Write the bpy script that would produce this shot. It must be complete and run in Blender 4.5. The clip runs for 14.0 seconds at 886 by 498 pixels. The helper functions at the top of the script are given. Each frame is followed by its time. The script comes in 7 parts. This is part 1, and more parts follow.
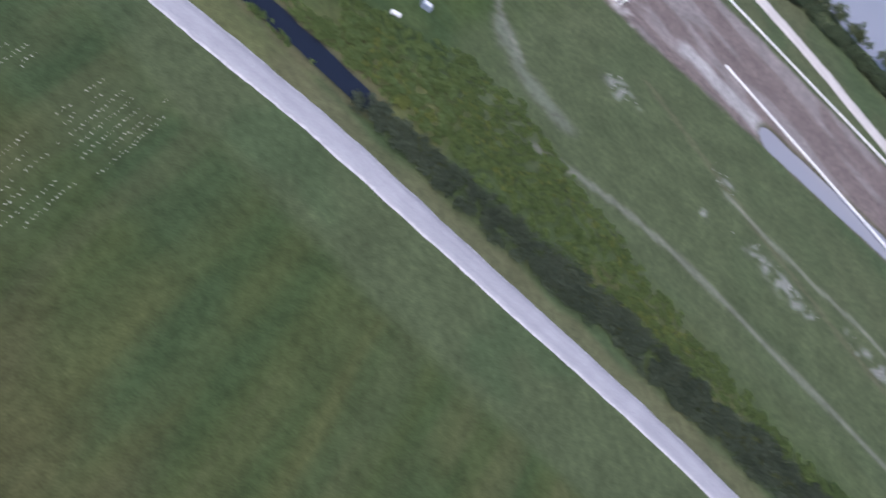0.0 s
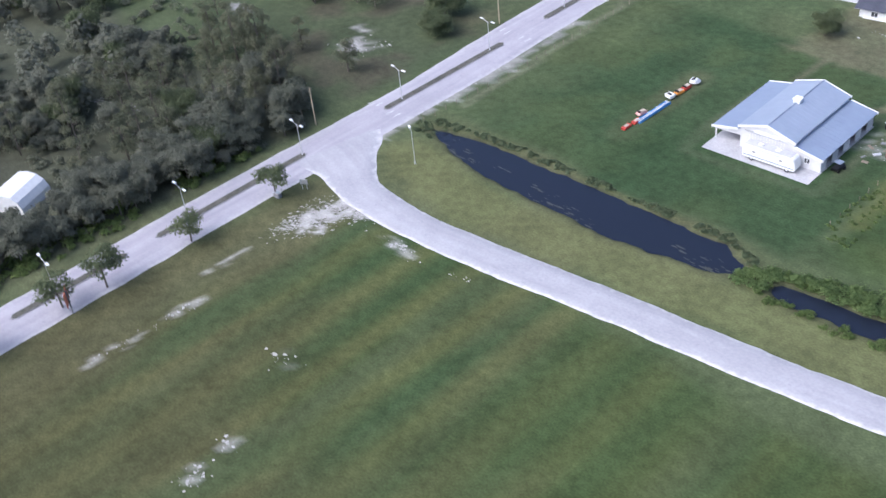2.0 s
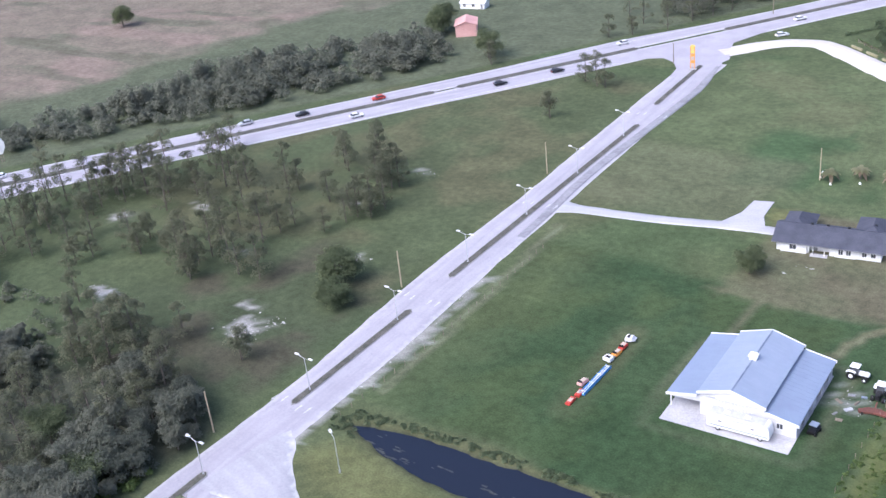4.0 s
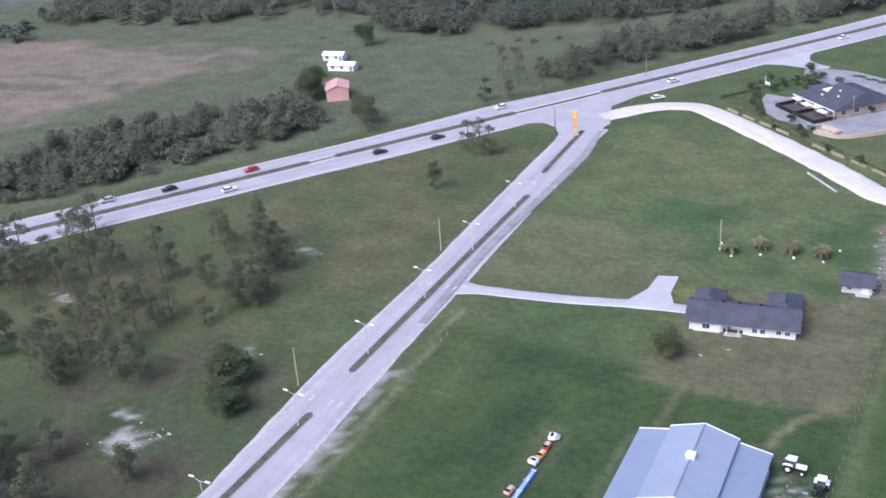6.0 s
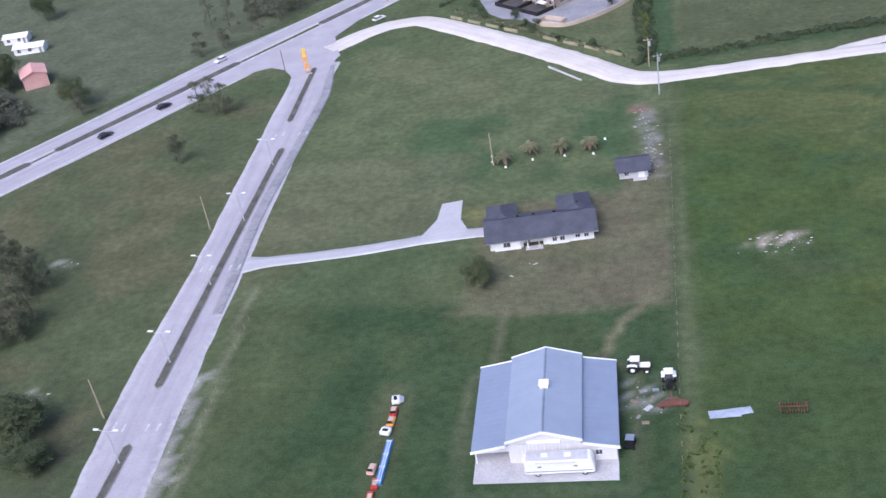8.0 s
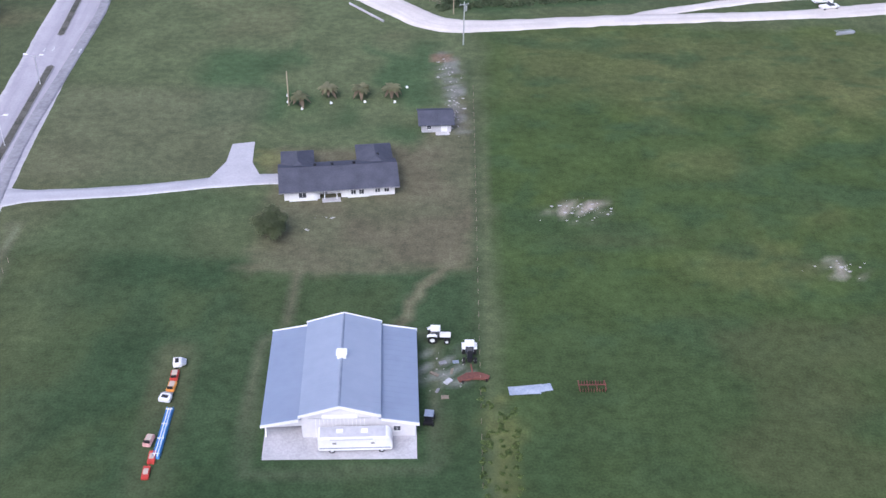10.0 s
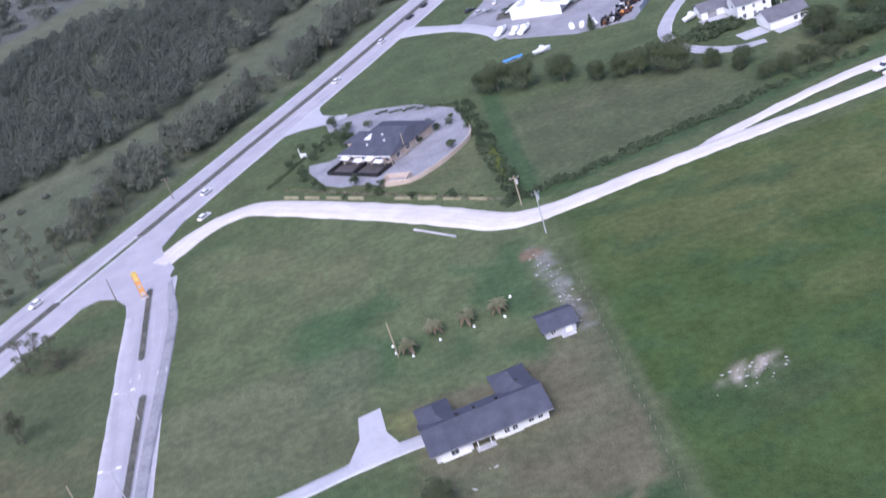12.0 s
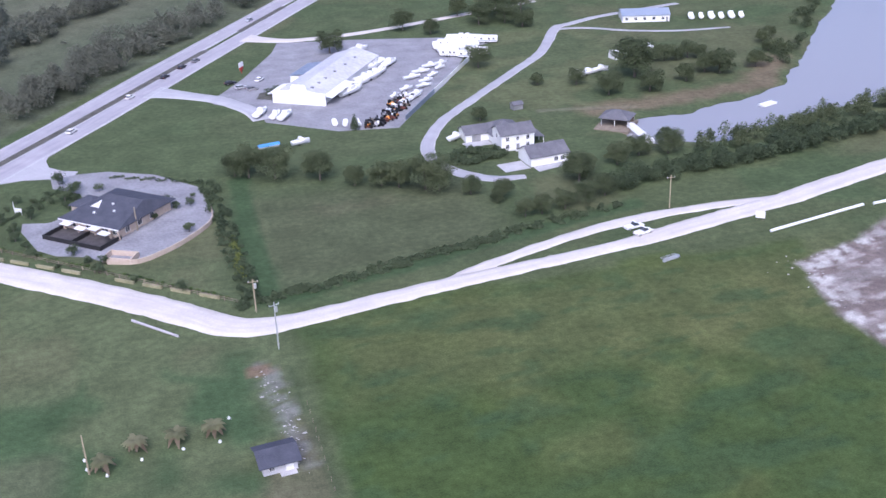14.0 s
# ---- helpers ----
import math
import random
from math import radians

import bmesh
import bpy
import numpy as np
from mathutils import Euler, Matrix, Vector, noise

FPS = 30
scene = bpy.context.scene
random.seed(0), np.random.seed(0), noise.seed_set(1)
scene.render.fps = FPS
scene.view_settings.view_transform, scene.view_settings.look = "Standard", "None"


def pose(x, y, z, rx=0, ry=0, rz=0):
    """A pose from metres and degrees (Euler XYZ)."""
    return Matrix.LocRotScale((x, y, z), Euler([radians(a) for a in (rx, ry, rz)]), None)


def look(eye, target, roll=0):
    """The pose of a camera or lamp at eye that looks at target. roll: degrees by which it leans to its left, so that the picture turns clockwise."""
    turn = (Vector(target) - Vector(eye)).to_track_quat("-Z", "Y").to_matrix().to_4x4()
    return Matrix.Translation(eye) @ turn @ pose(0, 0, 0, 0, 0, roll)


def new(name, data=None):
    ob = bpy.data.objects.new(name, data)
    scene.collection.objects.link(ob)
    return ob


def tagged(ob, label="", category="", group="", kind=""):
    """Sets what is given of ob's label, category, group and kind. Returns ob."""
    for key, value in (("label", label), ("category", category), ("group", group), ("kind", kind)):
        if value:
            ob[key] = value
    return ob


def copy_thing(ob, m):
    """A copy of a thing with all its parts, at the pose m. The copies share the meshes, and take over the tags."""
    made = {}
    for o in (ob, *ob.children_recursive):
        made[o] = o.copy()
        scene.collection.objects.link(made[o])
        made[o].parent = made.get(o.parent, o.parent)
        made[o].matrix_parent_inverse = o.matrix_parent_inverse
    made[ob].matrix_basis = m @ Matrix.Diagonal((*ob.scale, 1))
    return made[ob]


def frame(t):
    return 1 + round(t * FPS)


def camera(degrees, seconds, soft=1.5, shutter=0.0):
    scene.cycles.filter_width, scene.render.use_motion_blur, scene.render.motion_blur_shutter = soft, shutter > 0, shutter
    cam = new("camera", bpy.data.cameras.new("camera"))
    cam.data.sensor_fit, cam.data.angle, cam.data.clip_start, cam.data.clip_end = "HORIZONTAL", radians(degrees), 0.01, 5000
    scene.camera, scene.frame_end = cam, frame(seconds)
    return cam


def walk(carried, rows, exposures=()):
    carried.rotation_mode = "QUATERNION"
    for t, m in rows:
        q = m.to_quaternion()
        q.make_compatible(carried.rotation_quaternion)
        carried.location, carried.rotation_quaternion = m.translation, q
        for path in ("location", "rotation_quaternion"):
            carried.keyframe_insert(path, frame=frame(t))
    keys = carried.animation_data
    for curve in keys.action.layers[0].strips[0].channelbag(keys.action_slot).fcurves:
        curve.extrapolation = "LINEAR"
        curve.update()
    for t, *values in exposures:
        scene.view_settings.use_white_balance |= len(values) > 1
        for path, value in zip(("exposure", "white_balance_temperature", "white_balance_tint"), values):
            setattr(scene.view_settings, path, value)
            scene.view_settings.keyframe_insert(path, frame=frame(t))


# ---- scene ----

EXPOSURES = [(0.0, 0.33, 5450, 16), (1.0, 0.55, 5440, 14), (2.5, 0.88, 5420, 13), (3.0, 0.98, 5420, 14), (5.5, 0.78, 5350, 17), (6.5, 0.60, 5380, 15), (7.5, 0.56, 5340, 17), (9.0, 0.52, 5340, 18), (11.5, 0.54, 5330, 20), (12.5, 0.72, 5080, 23), (14.0, 0.61, 5240, 22)]
cam = camera(44.24, 14.0, soft=1.5, shutter=0.16)
# seconds, eye, target, roll
PATH = [
    (0, (9.26, -9.68, 127.95), (26.07, 66.60, 65.50), 53.04),
    (0.3, (3.48, -3.69, 124.37), (3.30, 68.14, 54.80), 43.76),
    (0.5, (-0.36, 0.42, 122.03), (-12.46, 68.56, 49.85), 35.24),
    (1, (-10.15, 10.78, 116.52), (-50.43, 69.04, 45.93), 13.30),
    (1.3, (-15.81, 14.70, 114.66), (-66.81, 70.95, 49.59), 7.03),
    (1.5, (-19.42, 17.00, 113.96), (-74.82, 72.60, 52.00), 4.24),
    (2, (-27.78, 22.59, 114.74), (-89.99, 73.77, 55.49), -6.35),
    (2.5, (-35.03, 25.68, 116.09), (-100.45, 80.31, 63.79), -7.67),
    (3, (-45.15, 29.73, 115.68), (-108.94, 92.39, 70.91), -3.23),
    (3.2, (-49.08, 31.30, 115.16), (-110.85, 95.33, 69.49), -3.82),
    (5.3, (-73.36, 41.50, 118.47), (-125.63, 116.51, 77.95), -6.85),
    (5.5, (-75.50, 42.53, 118.35), (-126.36, 118.82, 78.42), -5.85),
    (6, (-80.54, 45.79, 118.00), (-126.67, 123.68, 75.52), -4.26),
    (6.5, (-85.23, 46.80, 118.47), (-121.82, 125.08, 68.14), -6.27),
    (7, (-92.05, 48.03, 119.57), (-120.59, 126.70, 64.83), -14.43),
    (7.5, (-96.75, 51.83, 120.04), (-122.36, 132.43, 66.67), -18.13),
    (8, (-98.75, 54.87, 119.54), (-120.85, 137.77, 68.17), -10.33),
    (8.5, (-100.11, 57.84, 119.38), (-115.58, 140.87, 65.83), -5.37),
    (9, (-101.05, 60.82, 119.81), (-107.10, 142.66, 62.66), -1.84),
    (9.2, (-101.36, 61.52, 120.10), (-104.47, 142.80, 61.93), -0.23),
    (11.3, (-118.42, 81.27, 114.82), (-118.08, 162.27, 56.17), 1.27),
    (11.5, (-119.44, 83.28, 116.05), (-120.58, 166.77, 61.02), -4.09),
    (12, (-121.63, 89.19, 118.40), (-124.57, 178.68, 73.88), -18.25),
    (12.5, (-121.51, 95.27, 117.72), (-120.72, 189.48, 84.19), -21.54),
    (13, (-121.04, 100.42, 118.16), (-114.14, 192.76, 80.42), -16.08),
    (13.5, (-121.44, 104.86, 120.30), (-104.83, 194.66, 79.57), -10.17),
    (14, (-121.07, 110.82, 119.45), (-98.37, 198.33, 76.72), -2.28),
]
walk(cam, [(t, look(eye, target, roll)) for t, eye, target, roll in PATH], exposures=EXPOSURES)

# ---- light: a bright overcast evening ----
SUN_UP, SUN_ROUND = radians(48), radians(200)
world = bpy.data.worlds.new("overcast_sky")
scene.world = world
world.use_nodes = True
wn, wl = world.node_tree.nodes, world.node_tree.links
sky = wn.new("ShaderNodeTexSky")
sky.sky_type = "NISHITA"
sky.sun_disc = False
sky.sun_elevation, sky.sun_rotation = SUN_UP, SUN_ROUND
sky.air_density, sky.dust_density, sky.ozone_density = 1.0, 7.0, 1.5
wn["Background"].inputs["Strength"].default_value = 0.15
wl.new(sky.outputs["Color"], wn["Background"].inputs["Color"])
sun = new("sun", bpy.data.lights.new("sun", "SUN"))
sun.data.energy, sun.data.angle, sun.data.color = 0.6, radians(50), (1.0, 0.97, 0.93)
sun.matrix_world = look((0, 0, 300), Vector((0, 0, 300)) - Vector((math.sin(SUN_ROUND) * math.cos(SUN_UP), math.cos(SUN_ROUND) * math.cos(SUN_UP), math.sin(SUN_UP))))

# ---- materials ----
def surf(name, low, high, scale=0.4, fine=6.0, rough=0.85, bump=0.3, metal=0.0, depth=0.05, contrast=(0.35, 0.65), spec=0.3):
    """A surface that wanders between two colours at a coarse and a fine scale (metres), with relief."""
    m = bpy.data.materials.new(name)
    m.use_nodes = True
    n, l = m.node_tree.nodes, m.node_tree.links
    p = n["Principled BSDF"]
    co = n.new("ShaderNodeTexCoord")
    a, b = n.new("ShaderNodeTexNoise"), n.new("ShaderNodeTexNoise")
    a.inputs["Scale"].default_value, a.inputs["Detail"].default_value = scale, 5
    b.inputs["Scale"].default_value, b.inputs["Detail"].default_value = fine, 4
    l.new(co.outputs["Object"], a.inputs["Vector"])
    l.new(co.outputs["Object"], b.inputs["Vector"])
    mix = n.new("ShaderNodeMath")
    mix.operation = "MULTIPLY_ADD"
    mix.inputs[1].default_value = 0.45
    half = n.new("ShaderNodeMath")
    half.operation = "MULTIPLY"
    half.inputs[1].default_value = 0.55
    l.new(a.outputs["Fac"], half.inputs[0])
    l.new(b.outputs["Fac"], mix.inputs[0])
    l.new(half.outputs[0], mix.inputs[2])
    ramp = n.new("ShaderNodeValToRGB")
    ramp.color_ramp.elements[0].position, ramp.color_ramp.elements[0].color = contrast[0], (*low, 1)
    ramp.color_ramp.elements[1].position, ramp.color_ramp.elements[1].color = contrast[1], (*high, 1)
    l.new(mix.outputs[0], ramp.inputs[0])
    l.new(ramp.outputs[0], p.inputs["Base Color"])
    p.inputs["Roughness"].default_value, p.inputs["Metallic"].default_value = rough, metal
    p.inputs["Specular IOR Level"].default_value = spec
    if bump:
        bp = n.new("ShaderNodeBump")
        bp.inputs["Strength"].default_value, bp.inputs["Distance"].default_value = bump, depth
        l.new(b.outputs["Fac"], bp.inputs["Height"])
        l.new(bp.outputs[0], p.inputs["Normal"])
    return m


def foliage(name, dark, light, patch=0.25):
    """Leaves: each clump of its own shade, in larger drifts."""
    m = bpy.data.materials.new(name)
    m.use_nodes = True
    n, l = m.node_tree.nodes, m.node_tree.links
    p = n["Principled BSDF"]
    g, noise_, info = n.new("ShaderNodeNewGeometry"), n.new("ShaderNodeTexNoise"), n.new("ShaderNodeObjectInfo")
    noise_.inputs["Scale"].default_value, noise_.inputs["Detail"].default_value = patch, 3
    l.new(g.outputs["Position"], noise_.inputs["Vector"])
    s = n.new("ShaderNodeMath")
    s.operation = "MULTIPLY_ADD"
    s.inputs[1].default_value = 0.35
    l.new(g.outputs["Random Per Island"], s.inputs[0])
    l.new(noise_.outputs["Fac"], s.inputs[2])
    s2 = n.new("ShaderNodeMath")
    s2.operation = "MULTIPLY_ADD"
    s2.inputs[1].default_value = 0.45
    l.new(info.outputs["Random"], s2.inputs[0])
    l.new(s.outputs[0], s2.inputs[2])
    ramp = n.new("ShaderNodeValToRGB")
    ramp.color_ramp.elements[0].position, ramp.color_ramp.elements[0].color = 0.3, (*dark, 1)
    ramp.color_ramp.elements[1].position, ramp.color_ramp.elements[1].color = 1.0, (*light, 1)
    l.new(s2.outputs[0], ramp.inputs[0])
    l.new(ramp.outputs[0], p.inputs["Base Color"])
    p.inputs["Roughness"].default_value = 0.75
    p.inputs["Specular IOR Level"].default_value = 0.15
    thin, both = n.new("ShaderNodeBsdfTranslucent"), n.new("ShaderNodeMixShader")
    both.inputs["Fac"].default_value = 0.5
    l.new(ramp.outputs[0], thin.inputs["Color"])
    l.new(p.outputs[0], both.inputs[1])
    l.new(thin.outputs[0], both.inputs[2])
    l.new(both.outputs[0], n["Material Output"].inputs["Surface"])
    return m


def road_material(name, low, high, edge, streak, reach=0.72, spots=0.0, rough=0.9):
    """A road surface: grain, long wheel-worn streaks, paler broken margins and darker spots; lane = (metres along, metres across, 0 to 1 from the middle to the edge)."""
    m = bpy.data.materials.new(name)
    m.use_nodes = True
    n, l = m.node_tree.nodes, m.node_tree.links
    p = n["Principled BSDF"]
    lane, geo, sep, com = n.new("ShaderNodeAttribute"), n.new("ShaderNodeNewGeometry"), n.new("ShaderNodeSeparateXYZ"), n.new("ShaderNodeCombineXYZ")
    lane.attribute_name = "lane"
    l.new(lane.outputs["Vector"], sep.inputs[0])

    def noise(vector, scale, detail):
        t = n.new("ShaderNodeTexNoise")
        t.inputs["Scale"].default_value, t.inputs["Detail"].default_value = scale, detail
        l.new(vector, t.inputs["Vector"])
        return t.outputs["Fac"]

    def calc(op, a, b, c=0.0):
        t = n.new("ShaderNodeMath")
        t.operation = op
        for i, v in enumerate((a, b, c)):
            if isinstance(v, (int, float)):
                t.inputs[i].default_value = v
            else:
                l.new(v, t.inputs[i])
        return t.outputs[0]

    def ramp(value, lo, hi):
        t = n.new("ShaderNodeMapRange")
        t.inputs["From Min"].default_value, t.inputs["From Max"].default_value = lo, hi
        l.new(value, t.inputs["Value"])
        return t.outputs[0]

    def mix(fac, a, b):
        t = n.new("ShaderNodeMix")
        t.data_type = "RGBA"
        l.new(fac, t.inputs["Factor"])
        for i, v in ((6, a), (7, b)):
            if isinstance(v, tuple):
                t.inputs[i].default_value = (*v, 1)
            else:
                l.new(v, t.inputs[i])
        return t.outputs[2]

    l.new(calc("MULTIPLY", sep.outputs[0], 0.035), com.inputs[0])
    l.new(calc("MULTIPLY_ADD", noise(geo.outputs["Position"], 0.05, 2), 1.2, calc("MULTIPLY", sep.outputs[1], 0.55)), com.inputs[1])
    coarse, grain, long_ = noise(geo.outputs["Position"], 0.16, 5), noise(geo.outputs["Position"], 2.2, 4), noise(com.outputs[0], 1.0, 4)
    col = mix(ramp(calc("MULTIPLY_ADD", coarse, 0.55, calc("MULTIPLY", grain, 0.45)), 0.33, 0.67), low, high)
    col = mix(calc("MULTIPLY", ramp(long_, 0.40, 0.72), 0.5), col, streak)
    if spots:
        col = mix(calc("MULTIPLY", ramp(noise(geo.outputs["Position"], 0.9, 2), 0.66, 0.74), spots), col, streak)
    rim = calc("ADD", sep.outputs[2], calc("MULTIPLY_ADD", noise(geo.outputs["Position"], 0.7, 3), 0.5, -0.25))
    col = mix(calc("MULTIPLY", ramp(rim, reach, reach + 0.22), 0.85), col, edge)
    l.new(col, p.inputs["Base Color"])
    p.inputs["Roughness"].default_value, p.inputs["Specular IOR Level"].default_value = rough, 0.25
    bp = n.new("ShaderNodeBump")
    bp.inputs["Strength"].default_value, bp.inputs["Distance"].default_value = 0.25, 0.05
    l.new(grain, bp.inputs["Height"])
    l.new(bp.outputs[0], p.inputs["Normal"])
    return m


M = {
    "white_paint": surf("white_paint", (0.70, 0.70, 0.70), (0.82, 0.82, 0.81), 0.15, 1.5, 0.5, 0.05),
    "wall_metal": surf("wall_metal", (0.54, 0.535, 0.55), (0.64, 0.635, 0.65), 0.15, 1.5, 0.55, 0.05),
    "roof_metal": surf("roof_metal", (0.27, 0.315, 0.405), (0.31, 0.36, 0.45), 0.10, 0.5, 0.4, 0.02, 0.3),
    "roof_pale": surf("roof_pale", (0.325, 0.37, 0.45), (0.37, 0.415, 0.495), 0.10, 0.5, 0.4, 0.02, 0.3),
    "shingle": surf("shingle", (0.052, 0.055, 0.074), (0.086, 0.090, 0.114), 0.4, 5.0, 0.9, 0.5),
    "shingle_light": surf("shingle_light", (0.10, 0.10, 0.115), (0.17, 0.165, 0.18), 0.4, 5.0, 0.9, 0.5),
    "concrete": surf("concrete", (0.33, 0.325, 0.335), (0.50, 0.49, 0.50), 0.25, 3.0, 0.85, 0.2),
    "drive": road_material("drive", (0.36, 0.355, 0.375), (0.47, 0.46, 0.48), (0.55, 0.54, 0.53), (0.31, 0.305, 0.325), 0.86, 0.3),
    "kerb": surf("kerb", (0.20, 0.195, 0.20), (0.34, 0.33, 0.33), 0.25, 3.0, 0.85, 0.2),
    "asphalt": road_material("asphalt", (0.33, 0.315, 0.345), (0.42, 0.40, 0.43), (0.47, 0.455, 0.46), (0.245, 0.235, 0.262), 0.84, 0.35),
    "asphalt_dark": surf("asphalt_dark", (0.05, 0.05, 0.055), (0.09, 0.09, 0.095), 0.06, 1.2, 0.85, 0.15),
    "lot": surf("lot", (0.19, 0.185, 0.20), (0.32, 0.315, 0.335), 0.14, 1.2, 0.85, 0.15),
    "gravel": road_material("gravel", (0.32, 0.315, 0.335), (0.43, 0.42, 0.44), (0.60, 0.585, 0.58), (0.285, 0.278, 0.297), 0.86, 0.5),
    "shell_sand": road_material("shell_sand", (0.50, 0.46, 0.43), (0.66, 0.615, 0.575), (0.53, 0.49, 0.44), (0.40, 0.365, 0.33), 0.86, 0.3),
    "mark": surf("mark", (0.45, 0.45, 0.45), (0.65, 0.65, 0.65), 0.6, 3.0, 0.7, 0.0),
    "glass": surf("glass", (0.05, 0.055, 0.065), (0.09, 0.095, 0.105), 0.5, 2.0, 0.08, 0.0, spec=0.6),
    "dark": surf("dark", (0.012, 0.012, 0.013), (0.03, 0.03, 0.03), 0.5, 3.0, 0.6, 0.1),
    "rubber": surf("rubber", (0.012, 0.012, 0.012), (0.022, 0.022, 0.022), 2.0, 9.0, 0.8, 0.2),
    "red": surf("red", (0.35, 0.04, 0.03), (0.5, 0.07, 0.05), 0.8, 4.0, 0.5, 0.1),
    "red_orange": surf("red_orange", (0.42, 0.10, 0.045), (0.55, 0.16, 0.07), 0.8, 4.0, 0.5, 0.1),
    "rust": surf("rust", (0.10, 0.045, 0.036), (0.19, 0.075, 0.055), 0.8, 4.0, 0.85, 0.3),
    "orange": surf("orange", (0.62, 0.26, 0.05), (0.75, 0.36, 0.08), 0.8, 4.0, 0.55, 0.1),
    "yellow": surf("yellow", (0.66, 0.48, 0.10), (0.78, 0.60, 0.16), 0.8, 4.0, 0.55, 0.1),
    "blue": surf("blue", (0.07, 0.22, 0.52), (0.12, 0.32, 0.62), 0.8, 4.0, 0.5, 0.1),
    "grey_blue": surf("grey_blue", (0.20, 0.24, 0.31), (0.32, 0.36, 0.44), 0.5, 3.0, 0.5, 0.2, 0.3),
    "grey": surf("grey", (0.18, 0.18, 0.19), (0.28, 0.28, 0.29), 0.5, 3.0, 0.6, 0.1),
    "silver": surf("silver", (0.50, 0.51, 0.53), (0.62, 0.63, 0.65), 0.8, 4.0, 0.35, 0.03, 0.4),
    "black": surf("black", (0.012, 0.012, 0.014), (0.025, 0.025, 0.028), 0.8, 4.0, 0.3, 0.03),
    "pink": surf("pink", (0.55, 0.30, 0.27), (0.66, 0.40, 0.36), 0.3, 2.0, 0.8, 0.1),
    "tan": surf("tan", (0.42, 0.34, 0.27), (0.55, 0.46, 0.38), 0.3, 2.0, 0.85, 0.1),
    "wood": surf("wood", (0.16, 0.13, 0.10), (0.28, 0.235, 0.18), 0.5, 4.0, 0.85, 0.3),
    "pole_wood": surf("pole_wood", (0.30, 0.25, 0.17), (0.42, 0.36, 0.25), 0.5, 4.0, 0.85, 0.3),
    "bark": surf("bark", (0.09, 0.075, 0.06), (0.19, 0.165, 0.14), 0.8, 5.0, 0.9, 0.5),
    "galvanised": surf("galvanised", (0.50, 0.51, 0.52), (0.64, 0.65, 0.66), 0.8, 4.0, 0.4, 0.05, 0.5),
    "tin": surf("tin", (0.47, 0.46, 0.49), (0.66, 0.65, 0.68), 0.10, 0.8, 0.5, 0.1, 0.1),
    "oak_leaf": foliage("oak_leaf", (0.064, 0.088, 0.048), (0.150, 0.176, 0.092)),
    "pine_leaf": foliage("pine_leaf", (0.088, 0.102, 0.064), (0.175, 0.182, 0.115)),
    "wood_leaf": foliage("wood_leaf", (0.112, 0.126, 0.096), (0.190, 0.198, 0.150), 0.06),
    "far_leaf": foliage("far_leaf", (0.104, 0.120, 0.098), (0.172, 0.188, 0.146), 0.03),
    "hedge_leaf": foliage("hedge_leaf", (0.058, 0.082, 0.048), (0.125, 0.158, 0.086)),
    "marsh_leaf": foliage("marsh_leaf", (0.056, 0.100, 0.036), (0.150, 0.200, 0.066), 0.3),
    "bush_leaf": foliage("bush_leaf", (0.066, 0.118, 0.044), (0.165, 0.225, 0.082), 0.2),
    "yellow_leaf": foliage("yellow_leaf", (0.125, 0.160, 0.045), (0.215, 0.245, 0.070), 0.3),
    "grey_leaf": foliage("grey_leaf", (0.092, 0.104, 0.074), (0.165, 0.176, 0.125), 0.2),
    "willow_leaf": foliage("willow_leaf", (0.048, 0.066, 0.040), (0.125, 0.150, 0.098), 0.12),
    "palm_leaf": foliage("palm_leaf", (0.13, 0.145, 0.075), (0.27, 0.265, 0.155), 0.5),
    "dead_palm": foliage("dead_palm", (0.15, 0.115, 0.08), (0.26, 0.205, 0.145), 0.5),
    "deck": surf("deck", (0.055, 0.05, 0.05), (0.11, 0.10, 0.10), 0.5, 4.0, 0.85, 0.2),
    "moss_wall": surf("moss_wall", (0.20, 0.19, 0.10), (0.34, 0.31, 0.20), 0.4, 3.0, 0.9, 0.3),
    "dusty": surf("dusty", (0.40, 0.40, 0.42), (0.52, 0.52, 0.54), 0.3, 2.0, 0.6, 0.05),
    "flower": surf("flower", (0.55, 0.53, 0.45), (0.7, 0.68, 0.6), 2.0, 9.0, 0.9, 0.0),
}


def water_material(name, colour, rough, wave):
    m = bpy.data.materials.new(name)
    m.use_nodes = True
    n, l = m.node_tree.nodes, m.node_tree.links
    p = n["Principled BSDF"]
    p.inputs["Base Color"].default_value, p.inputs["Roughness"].default_value = (*colour, 1), rough
    p.inputs["IOR"].default_value = 1.33
    tex, bp, g = n.new("ShaderNodeTexNoise"), n.new("ShaderNodeBump"), n.new("ShaderNodeNewGeometry")
    tex.inputs["Scale"].default_value, tex.inputs["Detail"].default_value = 0.8, 4
    bp.inputs["Strength"].default_value, bp.inputs["Distance"].default_value = wave, 0.1
    l.new(g.outputs["Position"], tex.inputs["Vector"])
    l.new(tex.outputs["Fac"], bp.inputs["Height"])
    l.new(bp.outputs[0], p.inputs["Normal"])
    return m


M["pond_water"] = water_material("pond_water", (0.014, 0.018, 0.030), 0.12, 0.15)
# base colour lifted to stand in for reflected sky; the canal shares it
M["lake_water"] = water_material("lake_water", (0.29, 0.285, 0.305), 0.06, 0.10)


